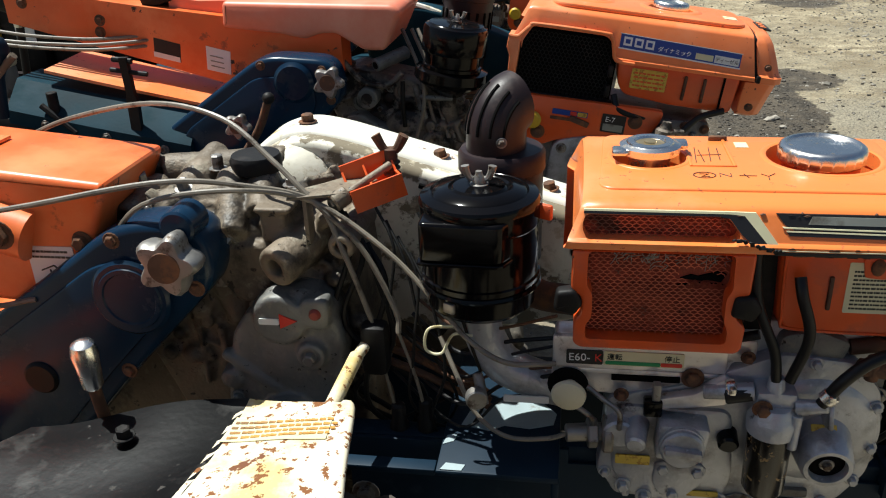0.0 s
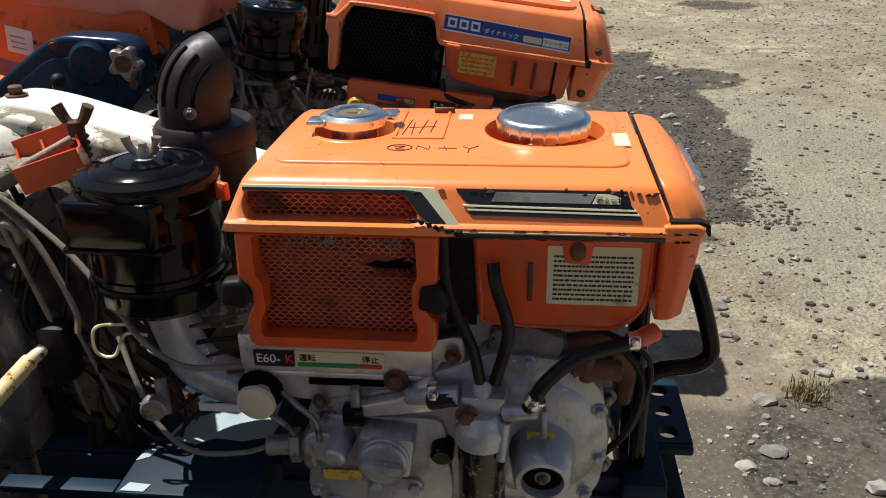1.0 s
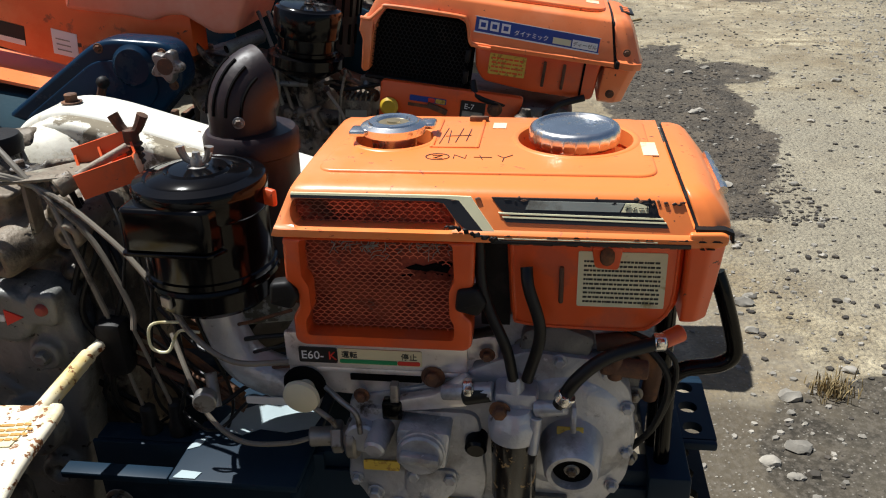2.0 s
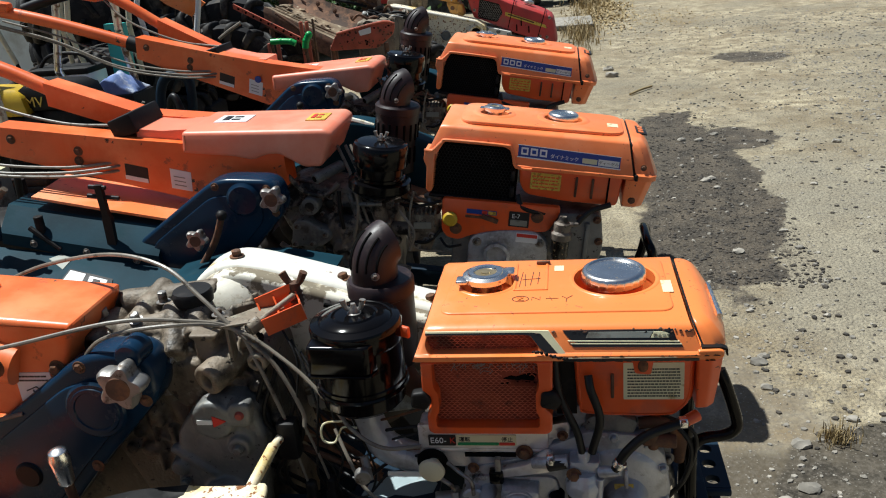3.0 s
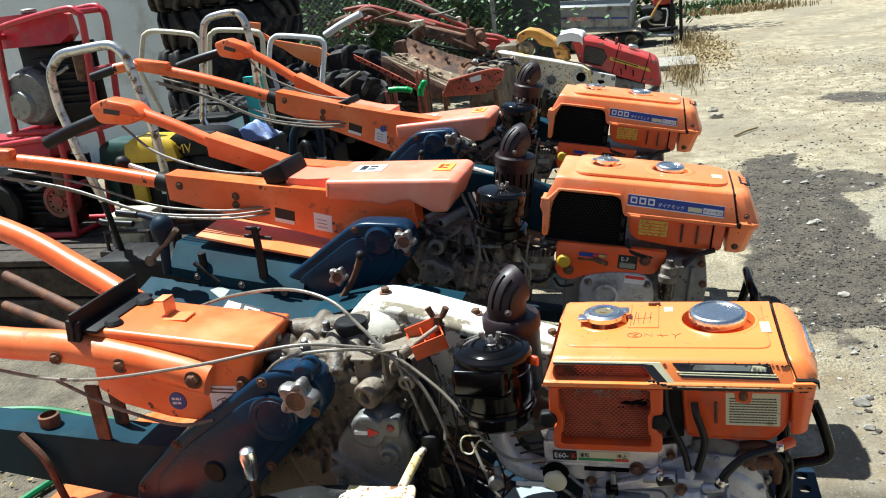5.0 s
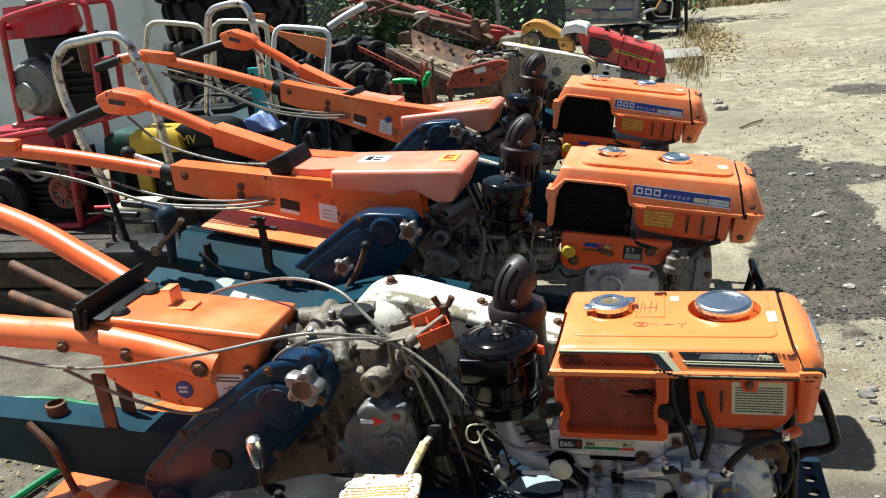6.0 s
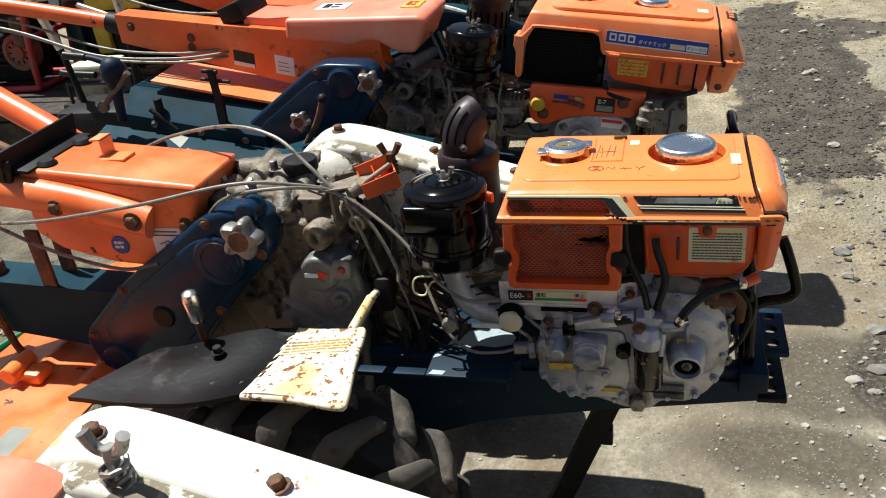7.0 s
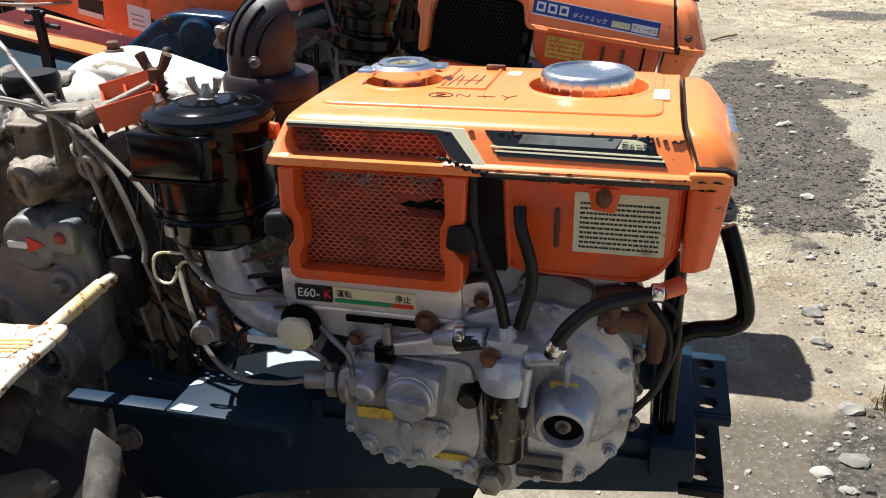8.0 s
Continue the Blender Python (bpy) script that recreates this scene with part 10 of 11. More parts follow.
def rotary_tiller():
    P = thing("rotary_tiller", -1.6, 6.3, 0, "rusty rotary tiller with bent tubes, rods and caked dirt", "tiller")
    # long brown beam and upright bracket
    bm = bmesh.new()
    loft(bm, [[(x, 6.45, z - w), (x, 6.60, z - w), (x, 6.60, z), (x, 6.45, z)] for x, z, w in ((-1.68, 1.170, 0.050), (-1.60, 1.150, 0.085), (-1.23, 1.030, 0.110), (-1.09, 0.935, 0.070))])
    beam = part("beam", bm, RUST_BEAM, P, "rusty brown box beam")
    bolts(beam, [((-1.45, 6.45, 1.06), (0, -1, 0), 0.014, 0.01), ((-1.30, 6.45, 1.00), (0, -1, 0), 0.014, 0.01), ((-1.58, 6.45, 1.11), (0, -1, 0), 0.022, 0.016)], CAST)
    bm = bmesh.new()
    slab(bm, (-1.235, 6.38, 0.90), (-1.165, 6.44, 1.105), 0.006)
    slab(bm, (-1.165, 6.38, 0.985), (-1.080, 6.44, 1.095), 0.010)
    rod(bm, (-1.215, 6.41, 1.08), (-1.215, 6.41, 1.19), 0.012)
    ball(bm, (-1.115, 6.37, 1.045), 0.036)
    part("bracket", bm, RUST_BEAM, P, "rusty bracket with a bolt")
    bm = bmesh.new()
    slab(bm, (-1.22, 6.45, 0.0), (-1.12, 6.60, 0.93), 0.01)
    part("support", bm, RUSTY, P)
    bm = bmesh.new()
    slab(bm, (-1.72, 6.46, 0.0), (-1.66, 6.58, 1.14), 0.01)
    part("support", bm, RUSTY, P)
    # bent pipes and rods
    for pts, r, mat in (([(-2.44, 6.40, 1.235), (-2.30, 6.40, 1.285), (-2.15, 6.41, 1.285), (-1.95, 6.44, 1.235), (-1.73, 6.50, 1.165), (-1.60, 6.52, 1.130)], 0.022, RUST_BEAM),
                        ([(-2.40, 6.42, 1.19), (-2.25, 6.42, 1.270), (-2.12, 6.42, 1.325), (-2.03, 6.42, 1.320), (-1.94, 6.45, 1.24)], 0.020, RUSTY),
                        ([(-2.35, 6.6, 1.25), (-2.18, 6.6, 1.34), (-2.05, 6.6, 1.335), (-1.80, 6.6, 1.235), (-1.55, 6.6, 1.14)], 0.018, RED_DUSTY),
                        ([(-2.19, 6.38, 1.180), (-2.00, 6.38, 1.255), (-1.80, 6.38, 1.295)], 0.008, RUSTY),
                        ([(-2.16, 6.3, 1.205), (-2.13, 6.3, 1.150), (-2.05, 6.3, 1.130), (-1.99, 6.3, 1.165), (-1.985, 6.3, 1.22)], 0.010, CABLE),
                        ([(-1.86, 6.36, 1.098), (-1.50, 6.34, 1.00), (-1.157, 6.36, 0.895)], 0.012, BLACK_MATT),
                        ([(-1.75, 6.36, 1.08), (-1.62, 6.36, 1.16)], 0.012, CABLE),
                        ([(-1.34, 6.34, 1.03), (-1.20, 6.36, 0.955), (-1.09, 6.38, 0.885)], 0.012, RUSTY),
                        ([(-1.54, 6.5, 1.235), (-1.45, 6.5, 1.238), (-1.32, 6.5, 1.265)], 0.010, CABLE),
                        ([(-1.32, 6.5, 1.17), (-1.60, 6.55, 1.30), (-1.90, 6.6, 1.43)], 0.012, CABLE),
                        ([(-1.06, 6.35, 0.80), (-0.97, 6.3, 0.90), (-0.93, 6.3, 0.80), (-0.90, 6.35, 0.74)], 0.010, RUSTY)):
        bm = bmesh.new()
        tube(bm, pts, r, 9, 4)
        part("bent_rod" if r > 0.015 else "rod", bm, mat, P)
    for (a0, b0, c0), (a1, b1, c1) in (((-1.32, 6.5, 1.17), (-1.32, 6.5, 1.2)), ((-1.695, 6.40, 1.155), (-1.635, 6.46, 1.205))):
        bm = bmesh.new()
        slab(bm, (min(a0, a1) - 0.02, b0, c0), (max(a0, a1) + 0.02, b1 + 0.06, c1), 0.008)
        part("clamp_block", bm, WHITE_RUST, P)
    rnd = random.Random(9)
    for k in range(26):
        x = rnd.uniform(-2.42, -2.02)
        z = 1.235 + (x + 2.2) * 0.12 + rnd.gauss(0, 0.035)
        bm = bmesh.new()
        if k % 3 == 0:
            lathe(bm, [(0.012, 0), (0.030, 0.004), (0.030, 0.018), (0.012, 0.022)], 14, along((x, 6.40, z), (x + rnd.uniform(-1, 1), 5.6, z + rnd.uniform(-0.6, 0.6))))
        else:
            box(bm, (x, rnd.uniform(6.36, 6.46), z), (rnd.uniform(0.03, 0.11), 0.03, rnd.uniform(0.012, 0.03)), 0.005, (rnd.uniform(-30, 30), rnd.uniform(-60, 60), rnd.uniform(-30, 30)))
        part("linkage", bm, rnd.choice((RUSTY, RUST_BEAM, CAST, RED_DUSTY)), P)
    for k in range(34):
        x, y = rnd.uniform(-1.14, -0.86), rnd.uniform(5.9, 6.5)
        z = 0.86 - 0.16 * (x + 1.14) + rnd.gauss(0, 0.022)
        bm = bmesh.new()
        if k % 3:
            tube(bm, [(x - 0.05, y, z - 0.01), (x, y - 0.02, z + rnd.uniform(0, 0.035)), (x + rnd.uniform(0.02, 0.09), y, z - 0.015)], rnd.choice((0.006, 0.010, 0.014)), 7, 3)
        else:
            bolt(bm, (x, y, z), (rnd.uniform(-0.5, 0.5), -0.7, 0.7), rnd.uniform(0.014, 0.028), 0.02)
        part("linkage", bm, rnd.choice((RUSTY, CAST, BLACK_MATT, BLACK_MATT, CAST_GREY)), P)
    bm = bmesh.new()
    slab(bm, (-1.16, 5.9, 0.30), (-0.86, 6.5, 0.84), 0.05)
    part("gear_case", bm, CAST, P, "greasy gear case under the linkage")
    bm = bmesh.new()
    tube(bm, [(-2.42, 6.25, 1.17), (-2.24, 6.22, 1.25), (-2.06, 6.2, 1.315)], 0.030, 12, 3)
    part("white_pipe", bm, LABEL_WHITE, P)


red_engine_tiller()
rotary_tiller()


def loop_handle(name, pts, r, mat, label, foot):
    """A bent-tube cultivator handle, its legs running down to the machine's frame on the ground."""
    a, b = Vector(pts[0]), Vector(pts[-1])
    P = thing(name, foot[0], foot[1], 0, label, "cultivator")
    bm = bmesh.new()
    tube(bm, pts, r, 14, 6)
    part("handle_loop", bm, mat, P)
    bm = bmesh.new()
    slab(bm, (foot[0] - 0.22, foot[1] - 0.14, 0.30), (foot[0] + 0.22, foot[1] + 0.14, 0.52), 0.04)
    part("frame", bm, BLACK_MATT, P)
    for end, sx in ((a, -0.14), (b, 0.14)):
        bm = bmesh.new()
        low = Vector((foot[0] + sx, foot[1], 0.48))
        mid = end.lerp(low, 0.42) + Vector((0, 0.03, -0.02))
        tube(bm, [end, mid], r * 0.95, 12, 2)
        part("handle_leg", bm, mat, P)
        # lower half painted black, in place of the shade it drops into
        bm = bmesh.new()
        tube(bm, [mid, low], r * 0.7, 12, 2)
        part("handle_leg", bm, BLACK_MATT, P)
    for s in (-0.16, 0.16):
        tyre(P, (foot[0], foot[1] + s, 0.17), 0.17, 0.07, 0.07, 10)


ROW = "hand cultivators with loop handles"
loop_handle("cultivator", [(-2.184, 2.6, 0.988), (-2.203, 2.6, 1.104), (-2.223, 2.6, 1.206), (-2.223, 2.6, 1.329), (-2.196, 2.6, 1.38), (-2.144, 2.6, 1.419), (-2.054, 2.6, 1.431), (-1.912, 2.6, 1.44), (-1.862, 2.6, 1.419), (-1.829, 2.6, 1.37), (-1.808, 2.6, 1.261), (-1.791, 2.6, 1.164), (-1.775, 2.6, 1.065)], 0.020, CHROME_WORN, "cultivator with a worn chrome loop handle", (-1.95, 2.62))
loop_handle("cultivator", [(-2.193, 3.7, 0.927), (-2.139, 3.7, 1.162), (-2.084, 3.7, 1.404), (-2.051, 3.7, 1.462), (-1.997, 3.7, 1.483), (-1.883, 3.7, 1.49), (-1.838, 3.7, 1.463), (-1.818, 3.7, 1.395), (-1.809, 3.7, 1.275), (-1.815, 3.7, 1.107)], 0.020, CHROME_WORN, "cultivator with a chrome loop handle", (-2.0, 3.85))
loop_handle("cultivator", [(-2.454, 4.3, 1.064), (-2.4, 4.3, 1.324), (-2.371, 4.3, 1.366), (-2.312, 4.3, 1.382), (-2.092, 4.3, 1.355), (-2.047, 4.3, 1.331), (-2.039, 4.3, 1.275), (-2.075, 4.3, 1.07)], 0.016, PLASTIC_CREAM, "cultivator with a cream loop handle", (-2.25, 4.40))
loop_handle("cultivator", [(-2.214, 4.7, 1.136), (-2.184, 4.7, 1.245), (-2.148, 4.7, 1.282), (-2.089, 4.7, 1.288), (-1.868, 4.7, 1.254), (-1.816, 4.7, 1.231), (-1.805, 4.7, 1.176), (-1.855, 4.7, 0.976)], 0.017, LABEL_WHITE, "cultivator with a white loop handle", (-2.05, 4.80))
loop_handle("cultivator", [(-3.209, 4.7, 1.139), (-3.137, 4.7, 1.347), (-3.104, 4.7, 1.389), (-3.029, 4.7, 1.402), (-2.792, 4.7, 1.365), (-2.729, 4.7, 1.337), (-2.705, 4.7, 1.271), (-2.735, 4.7, 1.063)], 0.017, PLASTIC_CREAM, "cultivator with a beige loop handle", (-2.95, 4.80))


def generator(x0, x1, y, z, h, depth, label):
    """An engine generator inside a bent tube frame."""
    P = thing("generator", (x0 + x1) / 2, y + depth / 2, z, label, "generator")
    w = x1 - x0
    for yy in (y, y + depth):
        bm = bmesh.new()
        tube(bm, [(x0 + 0.02, yy, z + 0.02), (x0 + 0.06, yy, z + h * 0.75), (x0 + 0.08, yy, z + h * 0.88), (x0 + 0.16, yy, z + h * 0.93), (x1 - 0.12, yy, z + h), (x1 - 0.04, yy, z + h * 0.97), (x1 - 0.02, yy, z + h * 0.85), (x1 - 0.06, yy, z + h * 0.3), (x1 - 0.07, yy, z + 0.02)], 0.018, 12, 4)
        part("frame_side", bm, RED, P, "bent red tube frame")
        bm = bmesh.new()
        rod(bm, (x0, yy, z + 0.02), (x1 - 0.06, yy, z + 0.02), 0.018)
        part("frame_rail", bm, RED, P)
    for q in ((x0 + 0.07, z + h * 0.84), (x1 - 0.05, z + h * 0.97), (x0 + 0.02, z + 0.02), (x1 - 0.07, z + 0.02), (x1 - 0.05, z + h * 0.5)):
        bm = bmesh.new()
        rod(bm, (q[0], y, q[1]), (q[0], y + depth, q[1]), 0.016)
        part("cross_tube", bm, RED, P)
    bm = bmesh.new()
    loft(bm, [[(x, y + 0.04 + e, z0), (x, y + depth - 0.04 - e, z0), (x, y + depth - 0.06 - e, z1), (x, y + 0.06 + e, z1)] for x, e, z0, z1 in ((x0 + 0.02, 0.02, z + h * 0.78, z + h * 0.92), (x0 + 0.05, 0, z + h * 0.74, z + h * 1.0), (x1 - 0.22, 0, z + h * 0.74, z + h * 1.0), (x1 - 0.16, 0.02, z + h * 0.80, z + h * 0.96))])
    tank = part("fuel_tank", bm, RED, P, "dusty red fuel tank")
    bm = bmesh.new()
    lathe(bm, [(0.035, 0), (0.04, 0.005), (0.04, 0.02), (0.03, 0.026)], 18, Matrix.Translation((x0 + w * 0.35, y + depth * 0.5, z + h)))
    part("fuel_cap", bm, STEEL, tank)
    bm = bmesh.new()
    slab(bm, (x0 + w * 0.30, y + 0.10, z + 0.03), (x1 - 0.16, y + depth - 0.08, z + h * 0.72), 0.02)
    engine = part("engine", bm, BLACK_MATT, P, "black finned engine")
    for k in range(7):
        bm = bmesh.new()
        slab(bm, (x0 + w * 0.28, y + 0.07, z + h * (0.22 + 0.065 * k)), (x1 - 0.13, y + depth - 0.06, z + h * (0.245 + 0.065 * k)), 0.004)
        part("fin", bm, BLACK_MATT, engine)
    bm = bmesh.new()
    rod(bm, (x0 + 0.14, y + depth * 0.6, z + h * 0.32), (x0 + 0.14, y + 0.01, z + h * 0.32), 0.165, 0.15, 30, 0.02)
    drum = part("alternator", bm, CAST_GREY if z > 0.5 else BLACK_MATT, P, "grimy alternator drum")
    bm = bmesh.new()
    rod(bm, (x0 + 0.10, y + 0.02, z + h * 0.26), (x0 + 0.10, y - 0.012, z + h * 0.26), 0.085, 0.08, 24, 0.01)
    part("end_cap", bm, GREY_LABEL if z > 0.5 else BLACK_MATT, drum)
    bm = bmesh.new()
    rod(bm, (x1 - 0.10, y + 0.04, z + h * 0.42), (x1 - 0.10, y + 0.04, z + h * 0.70), 0.05, 0.05, 20, 0.012)
    part("silencer", bm, RUSTY, P)
    bm = bmesh.new()
    tube(bm, [(x0 + w * 0.4, y + 0.06, z + h * 0.6), (x0 + w * 0.55, y + 0.03, z + h * 0.5), (x0 + w * 0.7, y + 0.03, z + h * 0.55)], 0.010, 8, 4)
    part("fuel_pipe", bm, STEEL, P)
    # panel added in black to darken the space behind the engine
    bm = bmesh.new()
    slab(bm, (x0 + 0.05, y + depth - 0.05, z + 0.05), (x1 - 0.10, y + depth - 0.03, z + h * 0.74), 0.004)
    part("back_panel", bm, BLACK_MATT, P, "black panel added to darken the hollow behind the engine")
    if z > 0.5:
        return
    bm = bmesh.new()
    lathe(bm, [(0.10, -0.06), (0.10, 0.0), (0.094, 0.010), (0.070, 0.014), (0.066, 0.006), (0.040, 0.006), (0.036, 0.016), (0.0005, 0.018)], 30, along((x1 - 0.17, y + 0.05, z + h * 0.36), (x1 - 0.17, y - 1, z + h * 0.36)))
    recoil = part("recoil_cover", bm, RED_DUSTY, P, "dusty red recoil starter cover")
    for k in range(10):
        q = 2 * math.pi * k / 10
        bm = bmesh.new()
        box(bm, (x1 - 0.17 + 0.053 * math.cos(q), y + 0.043, z + h * 0.36 + 0.053 * math.sin(q)), (0.016, 0.006, 0.007), 0.001, (0, -math.degrees(q), 0), 1)
        part("slot", bm, DARK, recoil)


def deck():
    P = thing("plank_deck", -2.7, 2.9, 0, "low deck of grey weathered planks", "deck")
    for k in range(4, 9):
        bm = bmesh.new()
        slab(bm, (-4.3, 2.05 + 0.2 * k, 0.36), (-1.55 - 0.04 * (k % 3), 2.23 + 0.2 * k, 0.395), 0.006)
        lump(bm, 0.006, 2.5, k)
        part("plank", bm, WOOD, P)
    # timbers added across the front, in place of the dark hollow underneath
    for z0, z1, e in ((0.002, 0.165, 0.0), (0.175, 0.340, 0.03)):
        bm = bmesh.new()
        slab(bm, (-4.25 + e, 2.885, z0), (-1.66 - e, 3.02, z1), 0.012)
        lump(bm, 0.010, 3.0, 20 + int(z0 * 10))
        part("beam", bm, WOOD, P)
    for x in (-4.1, -2.9, -1.75):
        for y in (3.08, 3.35, 3.72):
            bm = bmesh.new()
            slab(bm, (x, y, 0.0), (x + 0.12, y + 0.12, 0.36), 0.008)
            part("block", bm, WOOD, P)


deck()
generator(-3.14, -2.51, 3.30, 0.965, 0.64, 0.20, "old red engine generator in a tube frame, stacked on another")
generator(-3.46, -2.76, 3.22, 0.395, 0.565, 0.34, "red tube-framed generator standing on planks")


def small_engine(x, y, z, body, tank, label):
    P = thing("small_engine", x, y, z, label, "engine")
    bm = bmesh.new()
    loft(bm, [[(x - 0.15, y - 0.11, z + 0.34), (x + 0.15, y - 0.11, z + 0.34), (x + 0.15, y + 0.11, z + 0.34), (x - 0.15, y + 0.11, z + 0.34)], [(x - 0.16, y - 0.12, z + 0.36), (x + 0.16, y - 0.12, z + 0.36), (x + 0.16, y + 0.12, z + 0.36), (x - 0.16, y + 0.12, z + 0.36)], [(x - 0.15, y - 0.11, z + 0.44), (x + 0.14, y - 0.11, z + 0.43), (x + 0.14, y + 0.11, z + 0.43), (x - 0.15, y + 0.11, z + 0.44)], [(x - 0.11, y - 0.08, z + 0.47), (x + 0.10, y - 0.08, z + 0.46), (x + 0.10, y + 0.08, z + 0.46), (x - 0.11, y + 0.08, z + 0.47)]])
    part("fuel_tank", bm, tank, P)
    bm = bmesh.new()
    slab(bm, (x - 0.13, y - 0.10, z + 0.02), (x + 0.13, y + 0.10, z + 0.34), 0.03)
    part("engine_body", bm, body, P)
    bm = bmesh.new()
    slab(bm, (x - 0.15, y - 0.13, z + 0.12), (x - 0.06, y - 0.09, z + 0.33), 0.015)
    part("fan_cover", bm, tank, P)
    label_plate(P, "spec_plate", x + 0.01, x + 0.10, z + 0.16, z + 0.24, y - 0.101, LABEL_WHITE)
    bm = bmesh.new()
    slab(bm, (x - 0.18, y - 0.14, z), (x + 0.18, y + 0.14, z + 0.03), 0.006)
    part("bed", bm, RUSTY, P)
    return P


small_engine(-2.64, 3.64, 0.395, BLACK_MATT, GREEN_DULL, "grimy engine with a dark green tank on the planks")
small_engine(-2.310, 3.42, 0.440, BLACK_MATT, YELLOW, "small engine with a yellow tank on the planks")
E2_ = small_engine(-2.052, 3.46, 0.455, BLACK_MATT, BLACK_MATT, "small black engine with yellow letters on its casing")
lettering("model_letters", "MV", 0.07, Matrix.Translation((-2.172, 3.335, 0.815)) @ FRONT, LABEL_YELLOW, E2_)


def stand_block(x, y, h, label):
    """A wooden block that props what stands above the ground."""
    P = thing("wooden_block", x, y, 0, label, "block")
    bm = bmesh.new()
    slab(bm, (x - 0.2, y - 0.16, 0), (x + 0.2, y + 0.16, h), 0.01)
    lump(bm, 0.004, 6, 1)
    part("timber", bm, WOOD, P)


stand_block(-2.052, 3.46, 0.455, "grey timber block under an engine")
stand_block(-2.310, 3.42, 0.440, "grey timber block under an engine")
stand_block(-2.295, 3.95, 0.715, "grey timber block under a battery box")


def post(x, y, z0, z1, w, mat, label):
    P = thing("steel_post", x, y, 0, label, "post")
    bm = bmesh.new()
    loft(bm, [[(x - w, y - 0.02, z), (x + w, y - 0.02, z), (x + w, y + 0.02, z), (x - w, y + 0.02, z)] for z in (z0, z1)])
    part("channel", bm, mat, P)
    bolts(P, [((x - w * 0.5, y - 0.02, z1 - 0.04), (0, -1, 0), 0.008, 0.005), ((x + w * 0.5, y - 0.02, z1 - 0.04), (0, -1, 0), 0.008, 0.005)], DARK, "hole")


post(-1.995, 4.0, 0.0, 1.115, 0.055, TURQ, "turquoise steel channel standing upright")


def battery(x, y, z, w, label, mat):
    P = thing("battery_box", x, y, z, label, "battery box")
    bm = bmesh.new()
    slab(bm, (x - w, y - 0.10, z), (x + w, y + 0.10, z + 0.17), 0.012)
    part("case", bm, mat, P)
    bm = bmesh.new()
    slab(bm, (x - w * 1.03, y - 0.105, z + 0.165), (x + w * 1.03, y + 0.105, z + 0.20), 0.01)
    part("lid", bm, BLACK_MATT, P)
    bm = bmesh.new()
    tube(bm, [(x - w, y, z + 0.19), (x - w * 0.5, y, z + 0.26), (x + w * 0.5, y, z + 0.26), (x + w, y, z + 0.19)], 0.010, 8, 4)
    part("strap", bm, BLACK_MATT, P)


battery(-2.295, 3.95, 0.715, 0.17, "white battery box with a black lid", LABEL_WHITE)


def water_pump(x, y):
    """A grimy pump engine with two thick bent hoses on top."""
    P = thing("water_pump", x, y, 0, "grimy black pump engine with thick bent hoses", "pump")
    bm = bmesh.new()
    slab(bm, (x - 0.17, y - 0.12, 0.0), (x + 0.15, y + 0.12, 0.44), 0.04)
    body = part("engine_body", bm, BLACK_MATT, P)
    for k in range(7):
        bm = bmesh.new()
        slab(bm, (x - 0.13, y - 0.11, 0.455 + 0.026 * k), (x + 0.11, y + 0.11, 0.467 + 0.026 * k), 0.003)
        part("fin", bm, CAST_GREY, body)
    bm = bmesh.new()
    slab(bm, (x - 0.10, y - 0.08, 0.44), (x + 0.08, y + 0.08, 0.66), 0.02)
    part("cylinder", bm, BLACK_MATT, body)
    for pts, r, mat in (([(x - 0.10, y - 0.03, 0.60), (x - 0.075, y - 0.03, 0.80), (x - 0.03, y - 0.03, 0.885), (x + 0.045, y - 0.03, 0.895), (x + 0.085, y - 0.03, 0.85), (x + 0.075, y - 0.03, 0.72), (x + 0.05, y - 0.03, 0.62)], 0.024, NAVY), ([(x - 0.03, y - 0.06, 0.64), (x - 0.02, y - 0.06, 0.76), (x + 0.02, y - 0.08, 0.80), (x + 0.06, y - 0.10, 0.70)], 0.018, RUBBER)):
        bm = bmesh.new()
        tube(bm, pts, r, 12, 5)
        part("hose", bm, mat, P, "thick dark bent hose")
    for z, dx in ((0.72, -0.085), (0.70, 0.072)):
        bm = bmesh.new()
        rod(bm, (x + dx, y - 0.03, z), (x + dx + 0.002, y - 0.03, z + 0.016), 0.027, 0.027, 16)
        part("hose_clip", bm, CHROME_WORN, P)
    bm = bmesh.new()
    tube(bm, [(x - 0.22, y - 0.05, 0.50), (x - 0.20, y - 0.05, 0.70), (x - 0.16, y - 0.05, 0.78)], 0.008, 8, 3)
    part("fuel_pipe", bm, CABLE, P)


water_pump(-1.50, 3.55)


